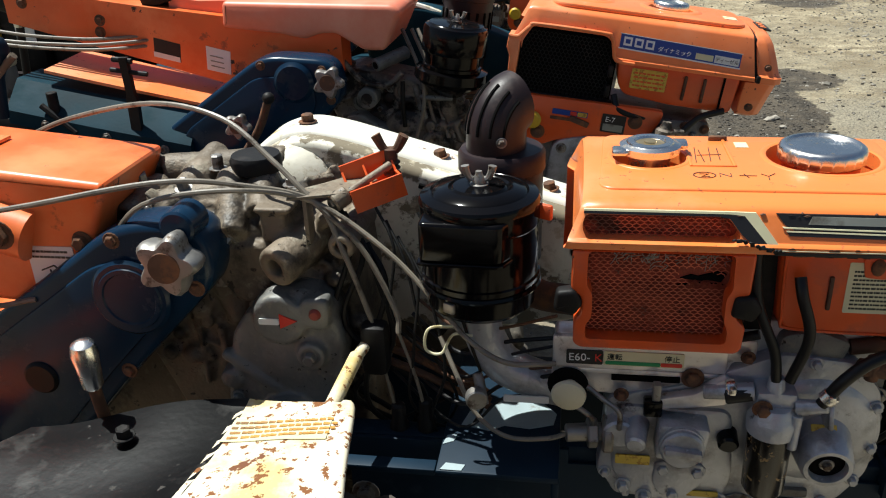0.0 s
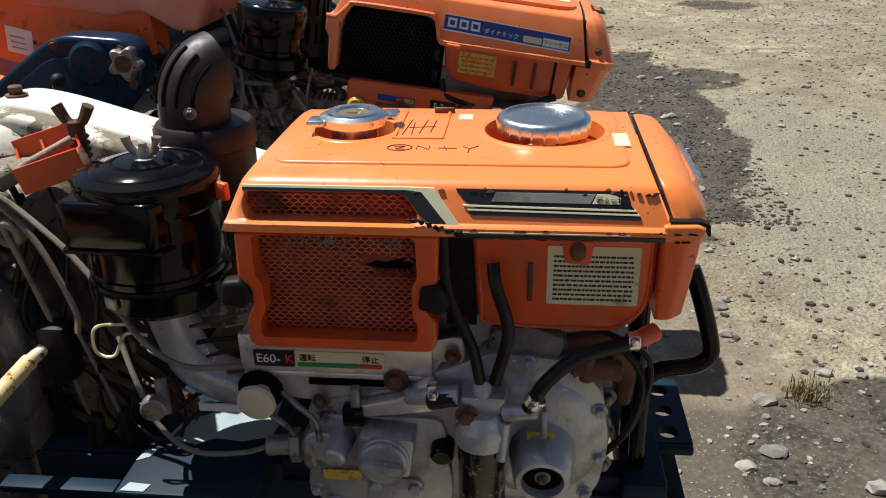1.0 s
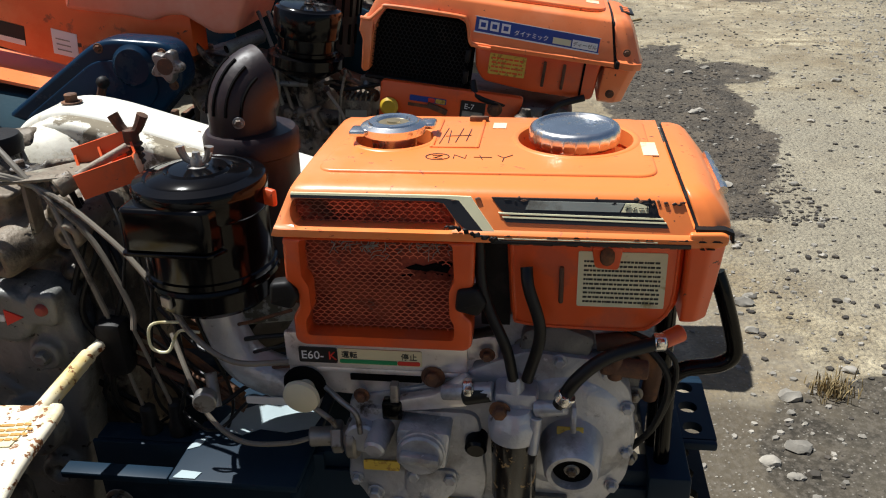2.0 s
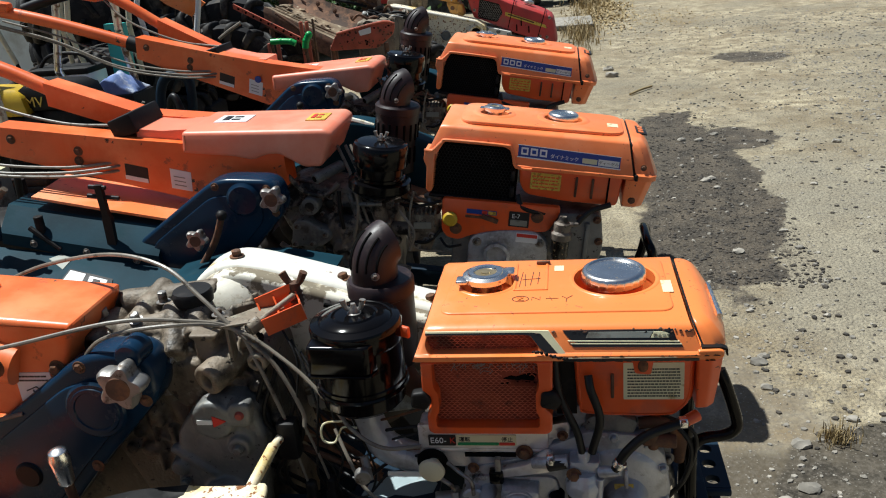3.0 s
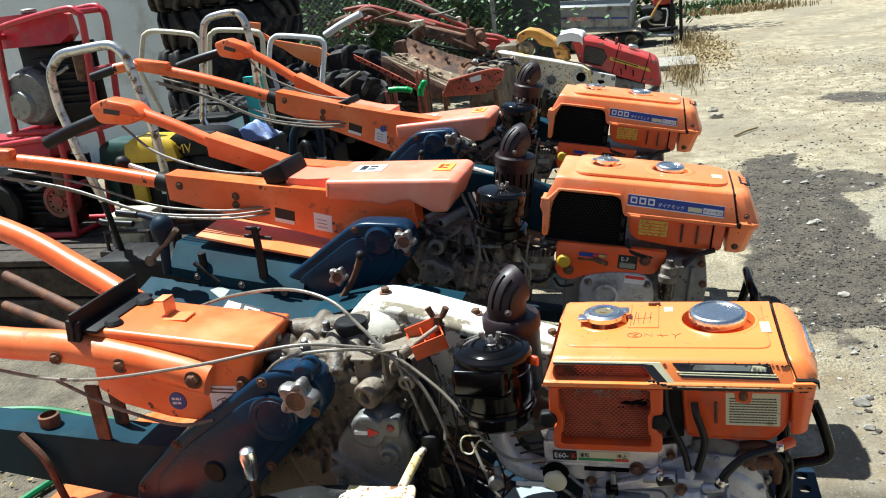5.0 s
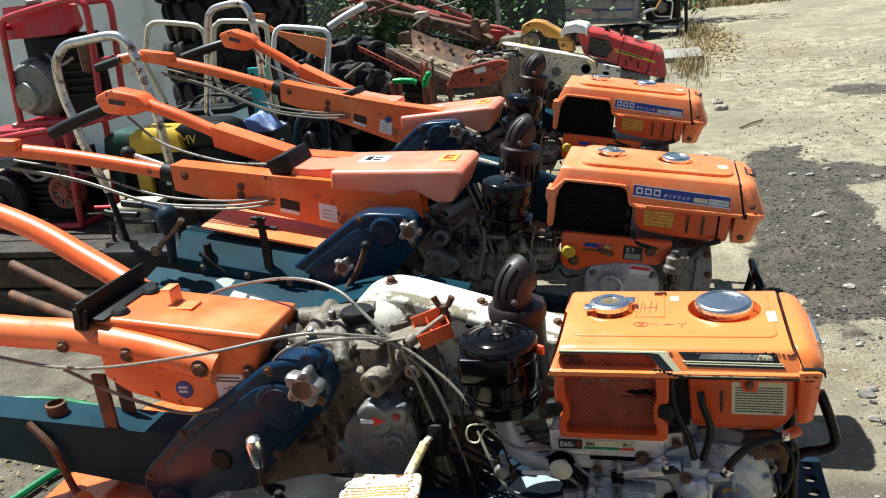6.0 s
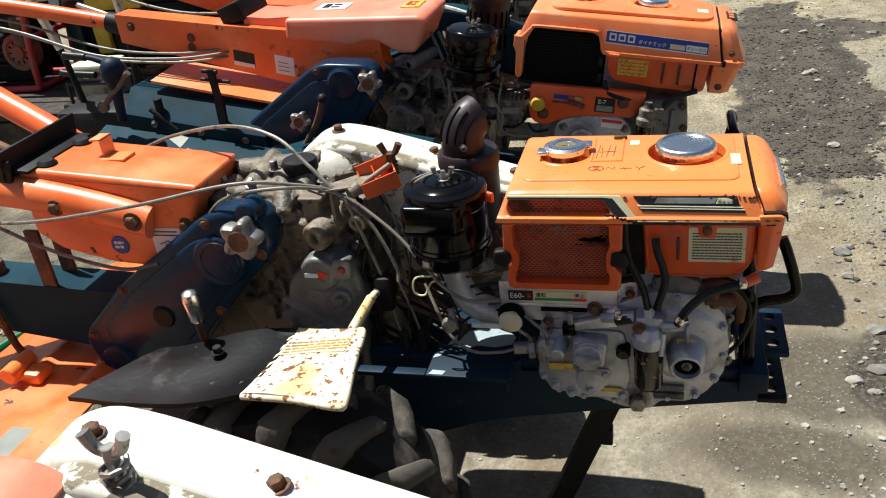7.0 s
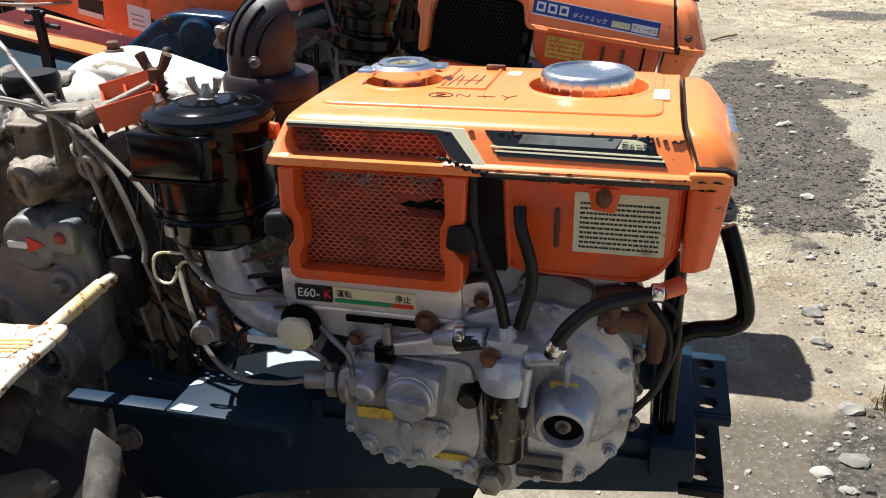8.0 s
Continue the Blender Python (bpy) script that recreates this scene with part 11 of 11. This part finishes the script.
def cloth_on_crate():
    crate = thing("crate", -1.88, 3.72, 0, "dark slatted plastic crate among the machines", "crate")
    bm = bmesh.new()
    slab(bm, (-2.02, 3.60, 0.0), (-1.76, 3.84, 0.80), 0.012)
    part("body", bm, BLACK_MATT, crate)
    for k in range(6):
        bm = bmesh.new()
        slab(bm, (-2.03, 3.592, 0.12 + 0.12 * k), (-1.75, 3.602, 0.17 + 0.12 * k), 0.003)
        part("slat", bm, CAST, crate)
    bm = bmesh.new()
    n = 16
    rows = []
    for i in range(n + 1):
        row = []
        for j in range(n + 1):
            u, v = i / n * 2 - 1, j / n * 2 - 1
            h = 0.80 + 0.085 * max(0, 1 - u * u) * max(0, 1 - v * v) ** 0.6 + 0.030 * noise.noise(Vector((u * 2.6, v * 2.6, 3))) * (1 - max(abs(u), abs(v)) ** 4) + 0.008
            row.append(bm.verts.new((-1.885 + 0.115 * u * (1 + 0.15 * noise.noise(Vector((v * 3, 0, 1)))), 3.715 + 0.10 * v, h)))
        rows.append(row)
    base = [[bm.verts.new((q.co.x, q.co.y, q.co.z - 0.006)) for q in row] for row in rows]
    for i in range(n):
        for j in range(n):
            bm.faces.new((rows[i][j], rows[i + 1][j], rows[i + 1][j + 1], rows[i][j + 1]))
            bm.faces.new((base[i][j], base[i][j + 1], base[i + 1][j + 1], base[i + 1][j]))
    rim = [(i, 0) for i in range(n)] + [(n, j) for j in range(n)] + [(i, n) for i in range(n, 0, -1)] + [(0, j) for j in range(n, 0, -1)]
    for k, (i, j) in enumerate(rim):
        i2, j2 = rim[(k + 1) % len(rim)]
        bm.faces.new((rows[i][j], base[i][j], base[i2][j2], rows[i2][j2]))
    tagged(part("cloth", bm, BLUE_CLOTH), "crumpled pale blue cloth lying on a crate", "cloth")


cloth_on_crate()


def carrying_case(x, y, z):
    """A pale case strapped into a dark steel carrying frame."""
    P = thing("carrying_case", x, y, z, "pale grey case with a cream lid in a dark steel carrier", "case")
    bm = bmesh.new()
    slab(bm, (x - 0.17, y - 0.13, z), (x + 0.15, y + 0.13, z + 0.035), 0.008)
    part("tray", bm, BROWN, P, "rust-brown steel tray")
    for dy in (-0.11, 0.11):
        bm = bmesh.new()
        tube(bm, [(x - 0.12, y + dy, z + 0.03), (x - 0.12, y + dy, z + 0.12), (x - 0.10, y + dy, z + 0.13), (x + 0.11, y + dy, z + 0.13), (x + 0.13, y + dy, z + 0.12), (x + 0.13, y + dy, z + 0.03)], 0.009, 8, 4)
        part("frame_hoop", bm, BROWN, P)
    bm = bmesh.new()
    slab(bm, (x - 0.115, y - 0.09, z + 0.036), (x + 0.095, y + 0.09, z + 0.180), 0.016)
    case = part("case", bm, GREY_LABEL, P)
    bm = bmesh.new()
    slab(bm, (x - 0.12, y - 0.095, z + 0.170), (x + 0.10, y + 0.095, z + 0.212), 0.018)
    part("lid", bm, CREAM, case, "cream lid")
    bm = bmesh.new()
    tube(bm, [(x - 0.135, y - 0.105, z + 0.190), (x - 0.10, y - 0.112, z + 0.183), (x + 0.05, y - 0.110, z + 0.170)], 0.016, 12, 5)
    part("grip", bm, RUBBER, case, "black rubber carrying grip")
    bm = bmesh.new()
    slab(bm, (x - 0.035, y - 0.096, z + 0.145), (x + 0.005, y - 0.088, z + 0.172), 0.003)
    part("latch", bm, CHROME_WORN, case)


carrying_case(-2.25, 2.99, 0.396)


def big_tyre(x, y, z, r, w, lie, label, tilt=0):
    P = thing("tractor_tyre", 0, 0, 0, label, "tyre", "stacked tractor tyres")
    tyre(P, (0, 0, 0), r, w, r * 0.55, 18, DARK)
    P.matrix_basis = Matrix.Translation((x, y, z)) @ pose(0, 0, 0, 90 if lie else 0, tilt, 12)


big_tyre(-3.35, 6.3, 1.68, 0.62, 0.32, True, "big black tractor tyre lying on the stack")
big_tyre(-3.32, 6.35, 1.35, 0.62, 0.32, True, "big black tractor tyre lying on the stack")
big_tyre(-3.36, 6.3, 1.02, 0.62, 0.32, True, "big black tractor tyre lying on the stack")
big_tyre(-3.34, 6.3, 0.69, 0.62, 0.32, True, "big black tractor tyre lying on the stack")
big_tyre(-3.35, 6.3, 0.36, 0.62, 0.32, True, "big black tractor tyre lying on the stack")
for k, (x, y, r) in enumerate(((-2.75, 5.3, 0.42), (-2.40, 5.5, 0.45), (-2.08, 5.75, 0.56), (-2.02, 5.45, 0.48), (-2.6, 5.9, 0.50), (-3.1, 5.0, 0.40), (-1.05, 4.35, 0.33))):
    big_tyre(x, y, r, r, 0.22, False, "worn black tractor tyre standing among the machines", 6 * (k % 3) - 6)


small_engine(-1.75, 4.05, 0.0, BLACK_MATT, BLACK_MATT, "grimy black engine standing among parked machines")
small_engine(-1.35, 4.25, 0.0, CAST_GREY, BLACK_MATT, "grimy dark engine standing among parked machines")
small_engine(-2.55, 4.15, 0.30, BLACK_MATT, CAST_GREY, "grimy dark engine on a timber block")
stand_block(-2.55, 4.15, 0.30, "grey timber block under an engine")
big_tyre(-1.75, 3.6, 0.34, 0.34, 0.2, False, "worn black tractor tyre standing among the machines", -8)
big_tyre(-2.25, 4.75, 0.78, 0.40, 0.26, True, "worn black tractor tyre lying on others")
big_tyre(-2.25, 4.75, 0.46, 0.40, 0.26, True, "worn black tractor tyre lying on others")
big_tyre(-2.25, 4.75, 0.14, 0.40, 0.26, True, "worn black tractor tyre lying on the ground")
big_tyre(-2.9, 5.05, 0.42, 0.42, 0.26, False, "worn black tractor tyre standing among the machines", 10)


def rotary_cover():
    """A rusty tiller cover: a bent trough with side plates, standing on its own legs."""
    P = thing("rotary_cover", -1.2, 5.7, 0, "dirt-caked tiller cover with a worn red side plate", "tiller cover")
    left, right = Vector((-1.735, 0, 1.010)), Vector((-1.235, 0, 0.735))
    section = [(6.14, 0.085), (6.12, 0.055), (6.08, 0.0), (6.02, -0.028), (5.90, -0.034), (5.76, -0.020), (5.66, 0.0), (5.62, 0.006), (5.60, -0.03), (5.60, -0.13)]
    rings = []
    for k in range(13):
        c = left.lerp(right, k / 12)
        pts = [(c.x + 0.12 * (y - 5.6) + 0.10 * max(0, k - 8) / 4 * (y - 5.6), y, c.z + z + 0.08 * (y - 5.6) * k / 12 + 0.006 * noise.noise(Vector((k * 0.9, y * 7, 0)))) for y, z in section]
        rings.append(pts + [(x + 0.004, y + (0.008 if j > 7 else 0), z - 0.010) for j, (x, y, z) in reversed(list(enumerate(pts)))])
    trough = None
    for i0, i1, mat, lab in ((0, 4, RUST_BEAM, "rusty back sheet of the cover"), (3, 8, DIRT, "bent sheet trough caked with pale dirt"), (7, 10, RUST_BEAM, "rusty front sheet of the cover")):
        bm = bmesh.new()
        loft(bm, [ring[i0:i1] + ring[20 - i1:20 - i0] for ring in rings])
        trough = part("trough", bm, mat, P, lab)
    rnd = random.Random(14)
    for k in range(40):
        u, y = rnd.random() ** 1.4, rnd.uniform(5.66, 6.06)
        c = left.lerp(right, u)
        bm = bmesh.new()
        r = rnd.uniform(0.008, 0.028)
        ball(bm, (c.x + 0.12 * (y - 5.6), y, c.z - 0.026 + 0.08 * (y - 5.6) * u), r, 1.6, 1.2, 0.5, 1)
        lump(bm, r * 0.4, 40, k)
        part("dirt_clod", bm, DIRT, trough)
    for k in range(2):
        bm = bmesh.new()
        tube(bm, [tuple(left + Vector((0.03, 5.70 + 0.09 * k, -0.012))), tuple(right + Vector((0.03, 5.70 + 0.09 * k, -0.005)))], 0.007, 6, 2)
        part("pressed_rib", bm, DIRT, trough)
    bolts(trough, [((left.lerp(right, u).x + 0.06, 6.105, left.lerp(right, u).z + 0.055 + 0.03 * u), (0, -1, 0.2), 0.012, 0.010) for u in (0.15, 0.4, 0.65, 0.9)], RUSTY)
    bm = bmesh.new()
    prism(bm, rounded([(-1.765, 1.075), (-1.69, 1.085), (-1.665, 1.0), (-1.70, 0.92), (-1.765, 0.93)], 0.02, 3), 6.05, 6.16, 0.006)
    part("end_plate", bm, RUST_BEAM, trough)
    # worn red plate with a pale label
    bm = bmesh.new()
    prism(bm, rounded([(-1.262, 0.690), (-1.195, 0.808), (-1.02, 0.842), (-0.850, 0.868), (-0.772, 0.850), (-0.790, 0.780), (-0.905, 0.690)], 0.028, 4), 5.488, 5.512, 0.005)
    plate = part("side_plate", bm, RED_WORN, P, "worn red side plate with dark chips")
    bm = bmesh.new()
    tube(bm, [(-1.192, 5.485, 0.806), (-1.02, 5.485, 0.840), (-0.850, 5.485, 0.866), (-0.776, 5.485, 0.848)], 0.008, 8, 3)
    part("rolled_edge", bm, RED_WORN, plate)
    bm = bmesh.new()
    prism(bm, rounded([(-1.035, 0.815), (-0.945, 0.835), (-0.945, 0.795), (-1.025, 0.780)], 0.006, 2), 5.489, 5.4845)
    part("pale_label", bm, LABEL_WHITE, plate, "torn pale paper label")
    for k in range(34):
        x = rnd.uniform(-1.19, -0.81)
        z = rnd.uniform(0.71, 0.80 + (x + 1.19) * 0.12)
        r = rnd.uniform(0.003, 0.010)
        bm = bmesh.new()
        prism(bm, [(x + r * rnd.uniform(0.6, 1.3) * math.cos(q), z + r * rnd.uniform(0.6, 1.3) * math.sin(q)) for q in (0.2, 1.4, 2.6, 3.9, 5.2)], 5.4892, 5.4868)
        part("chip", bm, RUSTY if k % 3 else DARK, plate, smooth=False)
    # drilled bar, uprights
    bm = bmesh.new()
    loft(bm, [[(x, 5.39, z - 0.034), (x, 5.41, z - 0.034), (x, 5.41, z), (x, 5.39, z)] for x, z in ((-1.87, 1.066), (-1.60, 0.912), (-1.40, 0.797))])
    bar = part("drilled_bar", bm, RED_WORN, P, "red drilled depth bar")
    for k in range(9):
        u = (k + 0.7) / 9.5
        bm = bmesh.new()
        lathe(bm, [(0.008, 0), (0.0005, 0.002)], 10, along((-1.87 + 0.47 * u, 5.389, 1.049 - 0.269 * u), (-1.87 + 0.47 * u, 5.0, 1.049 - 0.269 * u)))
        part("hole", bm, DARK, bar)
    for x, z0, z1 in ((-1.300, 0.60, 0.952), (-1.262, 0.60, 0.950), (-1.215, 0.60, 0.965), (-1.47, 0.55, 0.86), (-1.53, 0.55, 0.83)):
        bm = bmesh.new()
        slab(bm, (x, 5.0, z0), (x + (0.012 if x > -1.25 else 0.022), 5.02, z1), 0.003)
        part("tine", bm, RED_WORN if x != -1.215 else RUSTY, P)
    bm = bmesh.new()
    slab(bm, (-1.56, 4.985, 0.56), (-1.20, 5.035, 0.62), 0.01)
    part("tine_bar", bm, RUSTY, P)
    for x, y, z in ((-1.70, 5.62, 0.93), (-1.25, 5.55, 0.72), (-0.85, 5.5, 0.72), (-1.70, 6.1, 0.95), (-1.40, 5.01, 0.58)):
        bm = bmesh.new()
        rod(bm, (x, y, 0.0), (x, y, z), 0.018)
        part("leg", bm, RUSTY, P)
    bm = bmesh.new()
    tube(bm, [(-1.93, 5.2, 0.86), (-1.85, 5.2, 0.91), (-1.76, 5.2, 0.955)], 0.012, 8, 2)
    part("pale_rod", bm, CABLE, P)
    bm = bmesh.new()
    tube(bm, [(-1.64, 5.58, 0.965), (-1.50, 5.57, 0.86), (-1.40, 5.57, 0.76)], 0.010, 8, 3)
    part("rod", bm, RUSTY, P)


rotary_cover()


def orange_guard():
    P = thing("guard_plate", -1.9, 5.0, 0, "loose orange sheet-metal guard leaning on tyres", "guard")
    bm = bmesh.new()
    prism(bm, [(-2.464, 1.388), (-2.379, 1.372), (-2.391, 1.318), (-2.294, 1.250), (-1.964, 1.170), (-1.897, 1.114), (-2.004, 1.037), (-2.157, 1.120), (-2.240, 1.185), (-2.471, 1.310)], 4.99, 5.01, 0.004)
    part("sheet", bm, ORANGE, P)
    bm = bmesh.new()
    rod(bm, (-1.993, 5.02, 0.0), (-1.993, 5.02, 1.039), 0.02)
    part("prop", bm, RUSTY, P)


orange_guard()


def green_grips():
    P = thing("garden_cutter", -1.25, 4.9, 0, "green-gripped tool standing between machines", "tool")
    for x, pts, r in ((-1.44, [(-1.465, 4.90, 0.852), (-1.40, 4.90, 0.852), (-1.335, 4.90, 0.846), (-1.305, 4.90, 0.832)], 0.019), (-1.23, [(-1.245, 4.90, 0.800), (-1.235, 4.90, 0.845), (-1.212, 4.90, 0.880)], 0.021)):
        bm = bmesh.new()
        tube(bm, [(x, 4.9, 0.0), (x + 0.01, 4.9, 0.50), pts[0]], 0.012, 8, 3)
        part("shaft", bm, RUSTY, P)
        bm = bmesh.new()
        tube(bm, pts, r, 10, 3)
        for q in pts[1:3]:
            ball(bm, q, r * 1.12, 1, 1, 1)
        part("grip", bm, GREEN_BRIGHT, P, "bright green rubber grip")


green_grips()


def dump_carrier():
    """A small dump carrier far off, seen from its side."""
    P = thing("dump_carrier", -0.6, 14.3, 0, "grey steel dump-bed carrier parked by the fence", "carrier")
    bm = bmesh.new()
    prism(bm, [(-2.02, 0.43), (-1.89, 0.78), (-0.20, 0.675), (-0.215, 0.31)], 14.0, 14.05, 0.006)
    side = part("bed_side", bm, GALV, P, "grey bed side with a faded stripe")
    for q, y, mat, name, lab in (([(-1.88, 0.645), (-0.205, 0.510), (-0.205, 0.485), (-1.88, 0.615)], 13.992, LABEL_BLUE, "stripe", "faded blue stripe"), ([(-1.50, 0.622), (-0.60, 0.552), (-0.60, 0.538), (-1.50, 0.606)], 13.988, RUSTY, "stripe", "faded orange stripe"), ([(-1.23, 0.600), (-0.90, 0.575), (-0.90, 0.510), (-1.23, 0.535)], 13.984, RED_PALE, "pale_mark", "pale red maker's bar")):
        bm = bmesh.new()
        prism(bm, q, y, y + 0.012)
        part(name, bm, mat, side, lab, smooth=False)
    for p, q, w in (((-1.89, 0.80), (-0.20, 0.695), 0.035), ((-2.03, 0.445), (-0.21, 0.325), 0.030), ((-1.90, 0.80), (-2.03, 0.44), 0.035), ((-1.575, 0.78), (-1.60, 0.41), 0.028), ((-0.53, 0.70), (-0.545, 0.34), 0.028), ((-0.20, 0.70), (-0.215, 0.31), 0.035)):
        bm = bmesh.new()
        rod(bm, (p[0], 13.985, p[1]), (q[0], 13.985, q[1]), w, w, 4)
        part("rail", bm, GALV, side)
    bm = bmesh.new()
    prism(bm, [(-1.95, 0.43), (-1.81, 0.83), (-0.25, 0.735), (-0.25, 0.31)], 15.2, 15.25, 0.006)
    part("bed_side", bm, GALV, P)
    bm = bmesh.new()
    prism(bm, [(-2.02, 0.43), (-2.02, 0.39), (-0.215, 0.27), (-0.215, 0.31)], 14.05, 15.2, 0.004)
    part("bed_floor", bm, GALV, P)
    bm = bmesh.new()
    prism(bm, [(-2.02, 0.43), (-1.89, 0.78), (-1.86, 0.78), (-1.98, 0.43)], 14.05, 15.2, 0.004)
    part("bed_end", bm, GALV, P)
    bm = bmesh.new()
    prism(bm, [(-0.25, 0.31), (-0.215, 0.72), (-0.12, 0.80), (-0.16, 0.31)], 14.05, 15.2, 0.004)
    part("bed_end", bm, GALV, P)
    for pts, r, mat in (([(-0.44, 13.97, 0.300), (-0.20, 13.97, 0.315), (-0.13, 13.97, 0.345), (-0.03, 13.97, 0.455), (0.115, 13.97, 0.478)], 0.026, GALV), ([(-0.12, 13.95, 0.330), (0.02, 13.95, 0.275), (0.166, 13.95, 0.190), (0.40, 13.95, 0.165), (0.54, 13.95, 0.182)], 0.026, GALV), ([(0.596, 14.0, 0.0), (0.600, 14.0, 0.75)], 0.028, BLACK_MATT), ([(0.46, 14.05, 0.05), (0.46, 14.05, 0.80)], 0.022, BLACK_MATT), ([(0.115, 14.02, 0.46), (0.20, 14.02, 0.60), (0.30, 14.02, 0.74)], 0.016, OCHRE), ([(0.36, 14.0, 0.30), (0.39, 14.0, 0.56), (0.30, 14.0, 0.60)], 0.012, LABEL_WHITE), ([(0.05, 14.05, 0.52), (0.12, 14.05, 0.36), (0.36, 14.05, 0.33)], 0.014, CABLE), ([(0.08, 14.1, 0.26), (0.55, 14.1, 0.27)], 0.030, BLACK_MATT)):
        bm = bmesh.new()
        tube(bm, pts, r, 8, 3)
        part("pipe", bm, mat, P)
    bm = bmesh.new()
    slab(bm, (-0.05, 14.25, 0.20), (0.52, 14.9, 0.62), 0.05)
    part("engine_box", bm, BLACK_MATT, P, "grimy dark engine under the seat")
    bm = bmesh.new()
    lathe(bm, [(0.09, 0), (0.09, 0.05), (0.05, 0.06)], 20, along((0.22, 14.24, 0.48), (0.22, 13.9, 0.48)))
    part("pulley", bm, CAST_GREY, P)
    bm = bmesh.new()
    slab(bm, (0.16, 14.2, 0.64), (0.50, 14.7, 0.78), 0.04)
    part("seat", bm, RED_DULL, P, "dull red seat")
    bm = bmesh.new()
    prism(bm, rounded([(-1.9, 0.05), (-1.7, 0.0), (-0.2, 0.0), (0.0, 0.05), (0.0, 0.18), (-0.2, 0.25), (-1.7, 0.25), (-1.9, 0.18)], 0.05, 4), 14.1, 14.4, 0.03)
    part("crawler_track", bm, RUBBER, P, "black rubber crawler track")
    for x in (-1.6, -1.1, -0.6, -0.2):
        bm = bmesh.new()
        lathe(bm, [(0.11, 0), (0.11, 0.03), (0.09, 0.035), (0.06, 0.02), (0.03, 0.05)], 20, along((x, 14.10, 0.11), (x, 13.9, 0.11)))
        part("roller", bm, CAST, P)


dump_carrier()


def bin_dark():
    P = thing("storage_bin", -2.55, 13.6, 0, "dark steel bin behind the machines", "bin")
    bm = bmesh.new()
    slab(bm, (-2.95, 13.5, 0.0), (-2.25, 14.0, 1.1), 0.02)
    part("body", bm, NAVY_DUSTY, P)


bin_dark()


def hose(name, pts, r, mat, label, cat):
    bm = bmesh.new()
    tube(bm, pts, r, 8, 6)
    tagged(part(name, bm, mat), label, cat)


hose("garden_hose", [(-2.9, 1.9, 0.02), (-2.3, 2.02, 0.02), (-1.95, 1.98, 0.02), (-1.65, 1.9, 0.02), (-1.55, 1.75, 0.02), (-1.75, 1.6, 0.02), (-1.83, 1.33, 0.02), (-1.9, 1.1, 0.02), (-1.75, 0.9, 0.02)], 0.014, GREEN, "green garden hose lying on the ground", "hose")
hose("garden_hose", [(-2.0, 1.26, 0.02), (-1.77, 1.24, 0.02), (-1.55, 1.35, 0.02), (-1.40, 1.5, 0.02), (-1.30, 1.45, 0.02), (-1.2, 1.2, 0.02)], 0.014, GREEN, "green garden hose lying on the ground", "hose")


def stone(x, y, r, seed, label="pale loose stone on the yard"):
    bm = bmesh.new()
    ball(bm, (0, 0, 0), r, 1.3, 0.9, 0.6, 2)
    lump(bm, r * 0.4, 1.6 / r, seed)
    ob = part("stone", bm, STONE)
    ob.location = (x, y, ground_z(x, y) + r * 0.3)
    tagged(ob, label, "stone", "loose stones")


rnd_s = random.Random(21)
stone(0.80, 7.6, 0.05, 1)
stone(0.78, 7.9, 0.04, 2)
stone(1.064, 1.379, 0.018, 3)
stone(1.084, 1.313, 0.016, 4)
stone(0.985, 1.44, 0.009, 5)
stone(1.01, 1.40, 0.008, 6)
stone(0.965, 1.50, 0.010, 7)
stone(1.14, 1.66, 0.008, 8)
stone(0.915, 1.545, 0.017, 9, "pale flat broken piece of concrete")
for k in range(46):
    stone(rnd_s.uniform(0.95, 2.3), rnd_s.uniform(1.2, 5.5), rnd_s.choice((0.010, 0.012, 0.016, 0.022)), k + 3)
stick = bmesh.new()
tube(stick, [(0.90, 6.70, 0.012), (1.0, 6.85, 0.016), (1.10, 6.98, 0.012)], 0.010, 6, 3)
tagged(part("stick", stick, DRY), "pale broken stick lying on the yard", "stick")
slab_bm = bmesh.new()
slab(slab_bm, (0.2, 11.0, 0.0), (0.75, 11.9, 0.07), 0.02)
tagged(part("paving_slab", slab_bm, STONE), "pale concrete slab beside the grass", "slab")
card = bmesh.new()
prism(card, rounded([(-0.02, 1.40), (0.30, 1.36), (0.36, 1.46), (0.34, 1.70), (0.0, 1.72)], 0.01, 2), 0.012, 0.018, 0, "z")
tagged(part("cardboard_sheet", card, WOOD), "flat brown board lying on the concrete", "board")
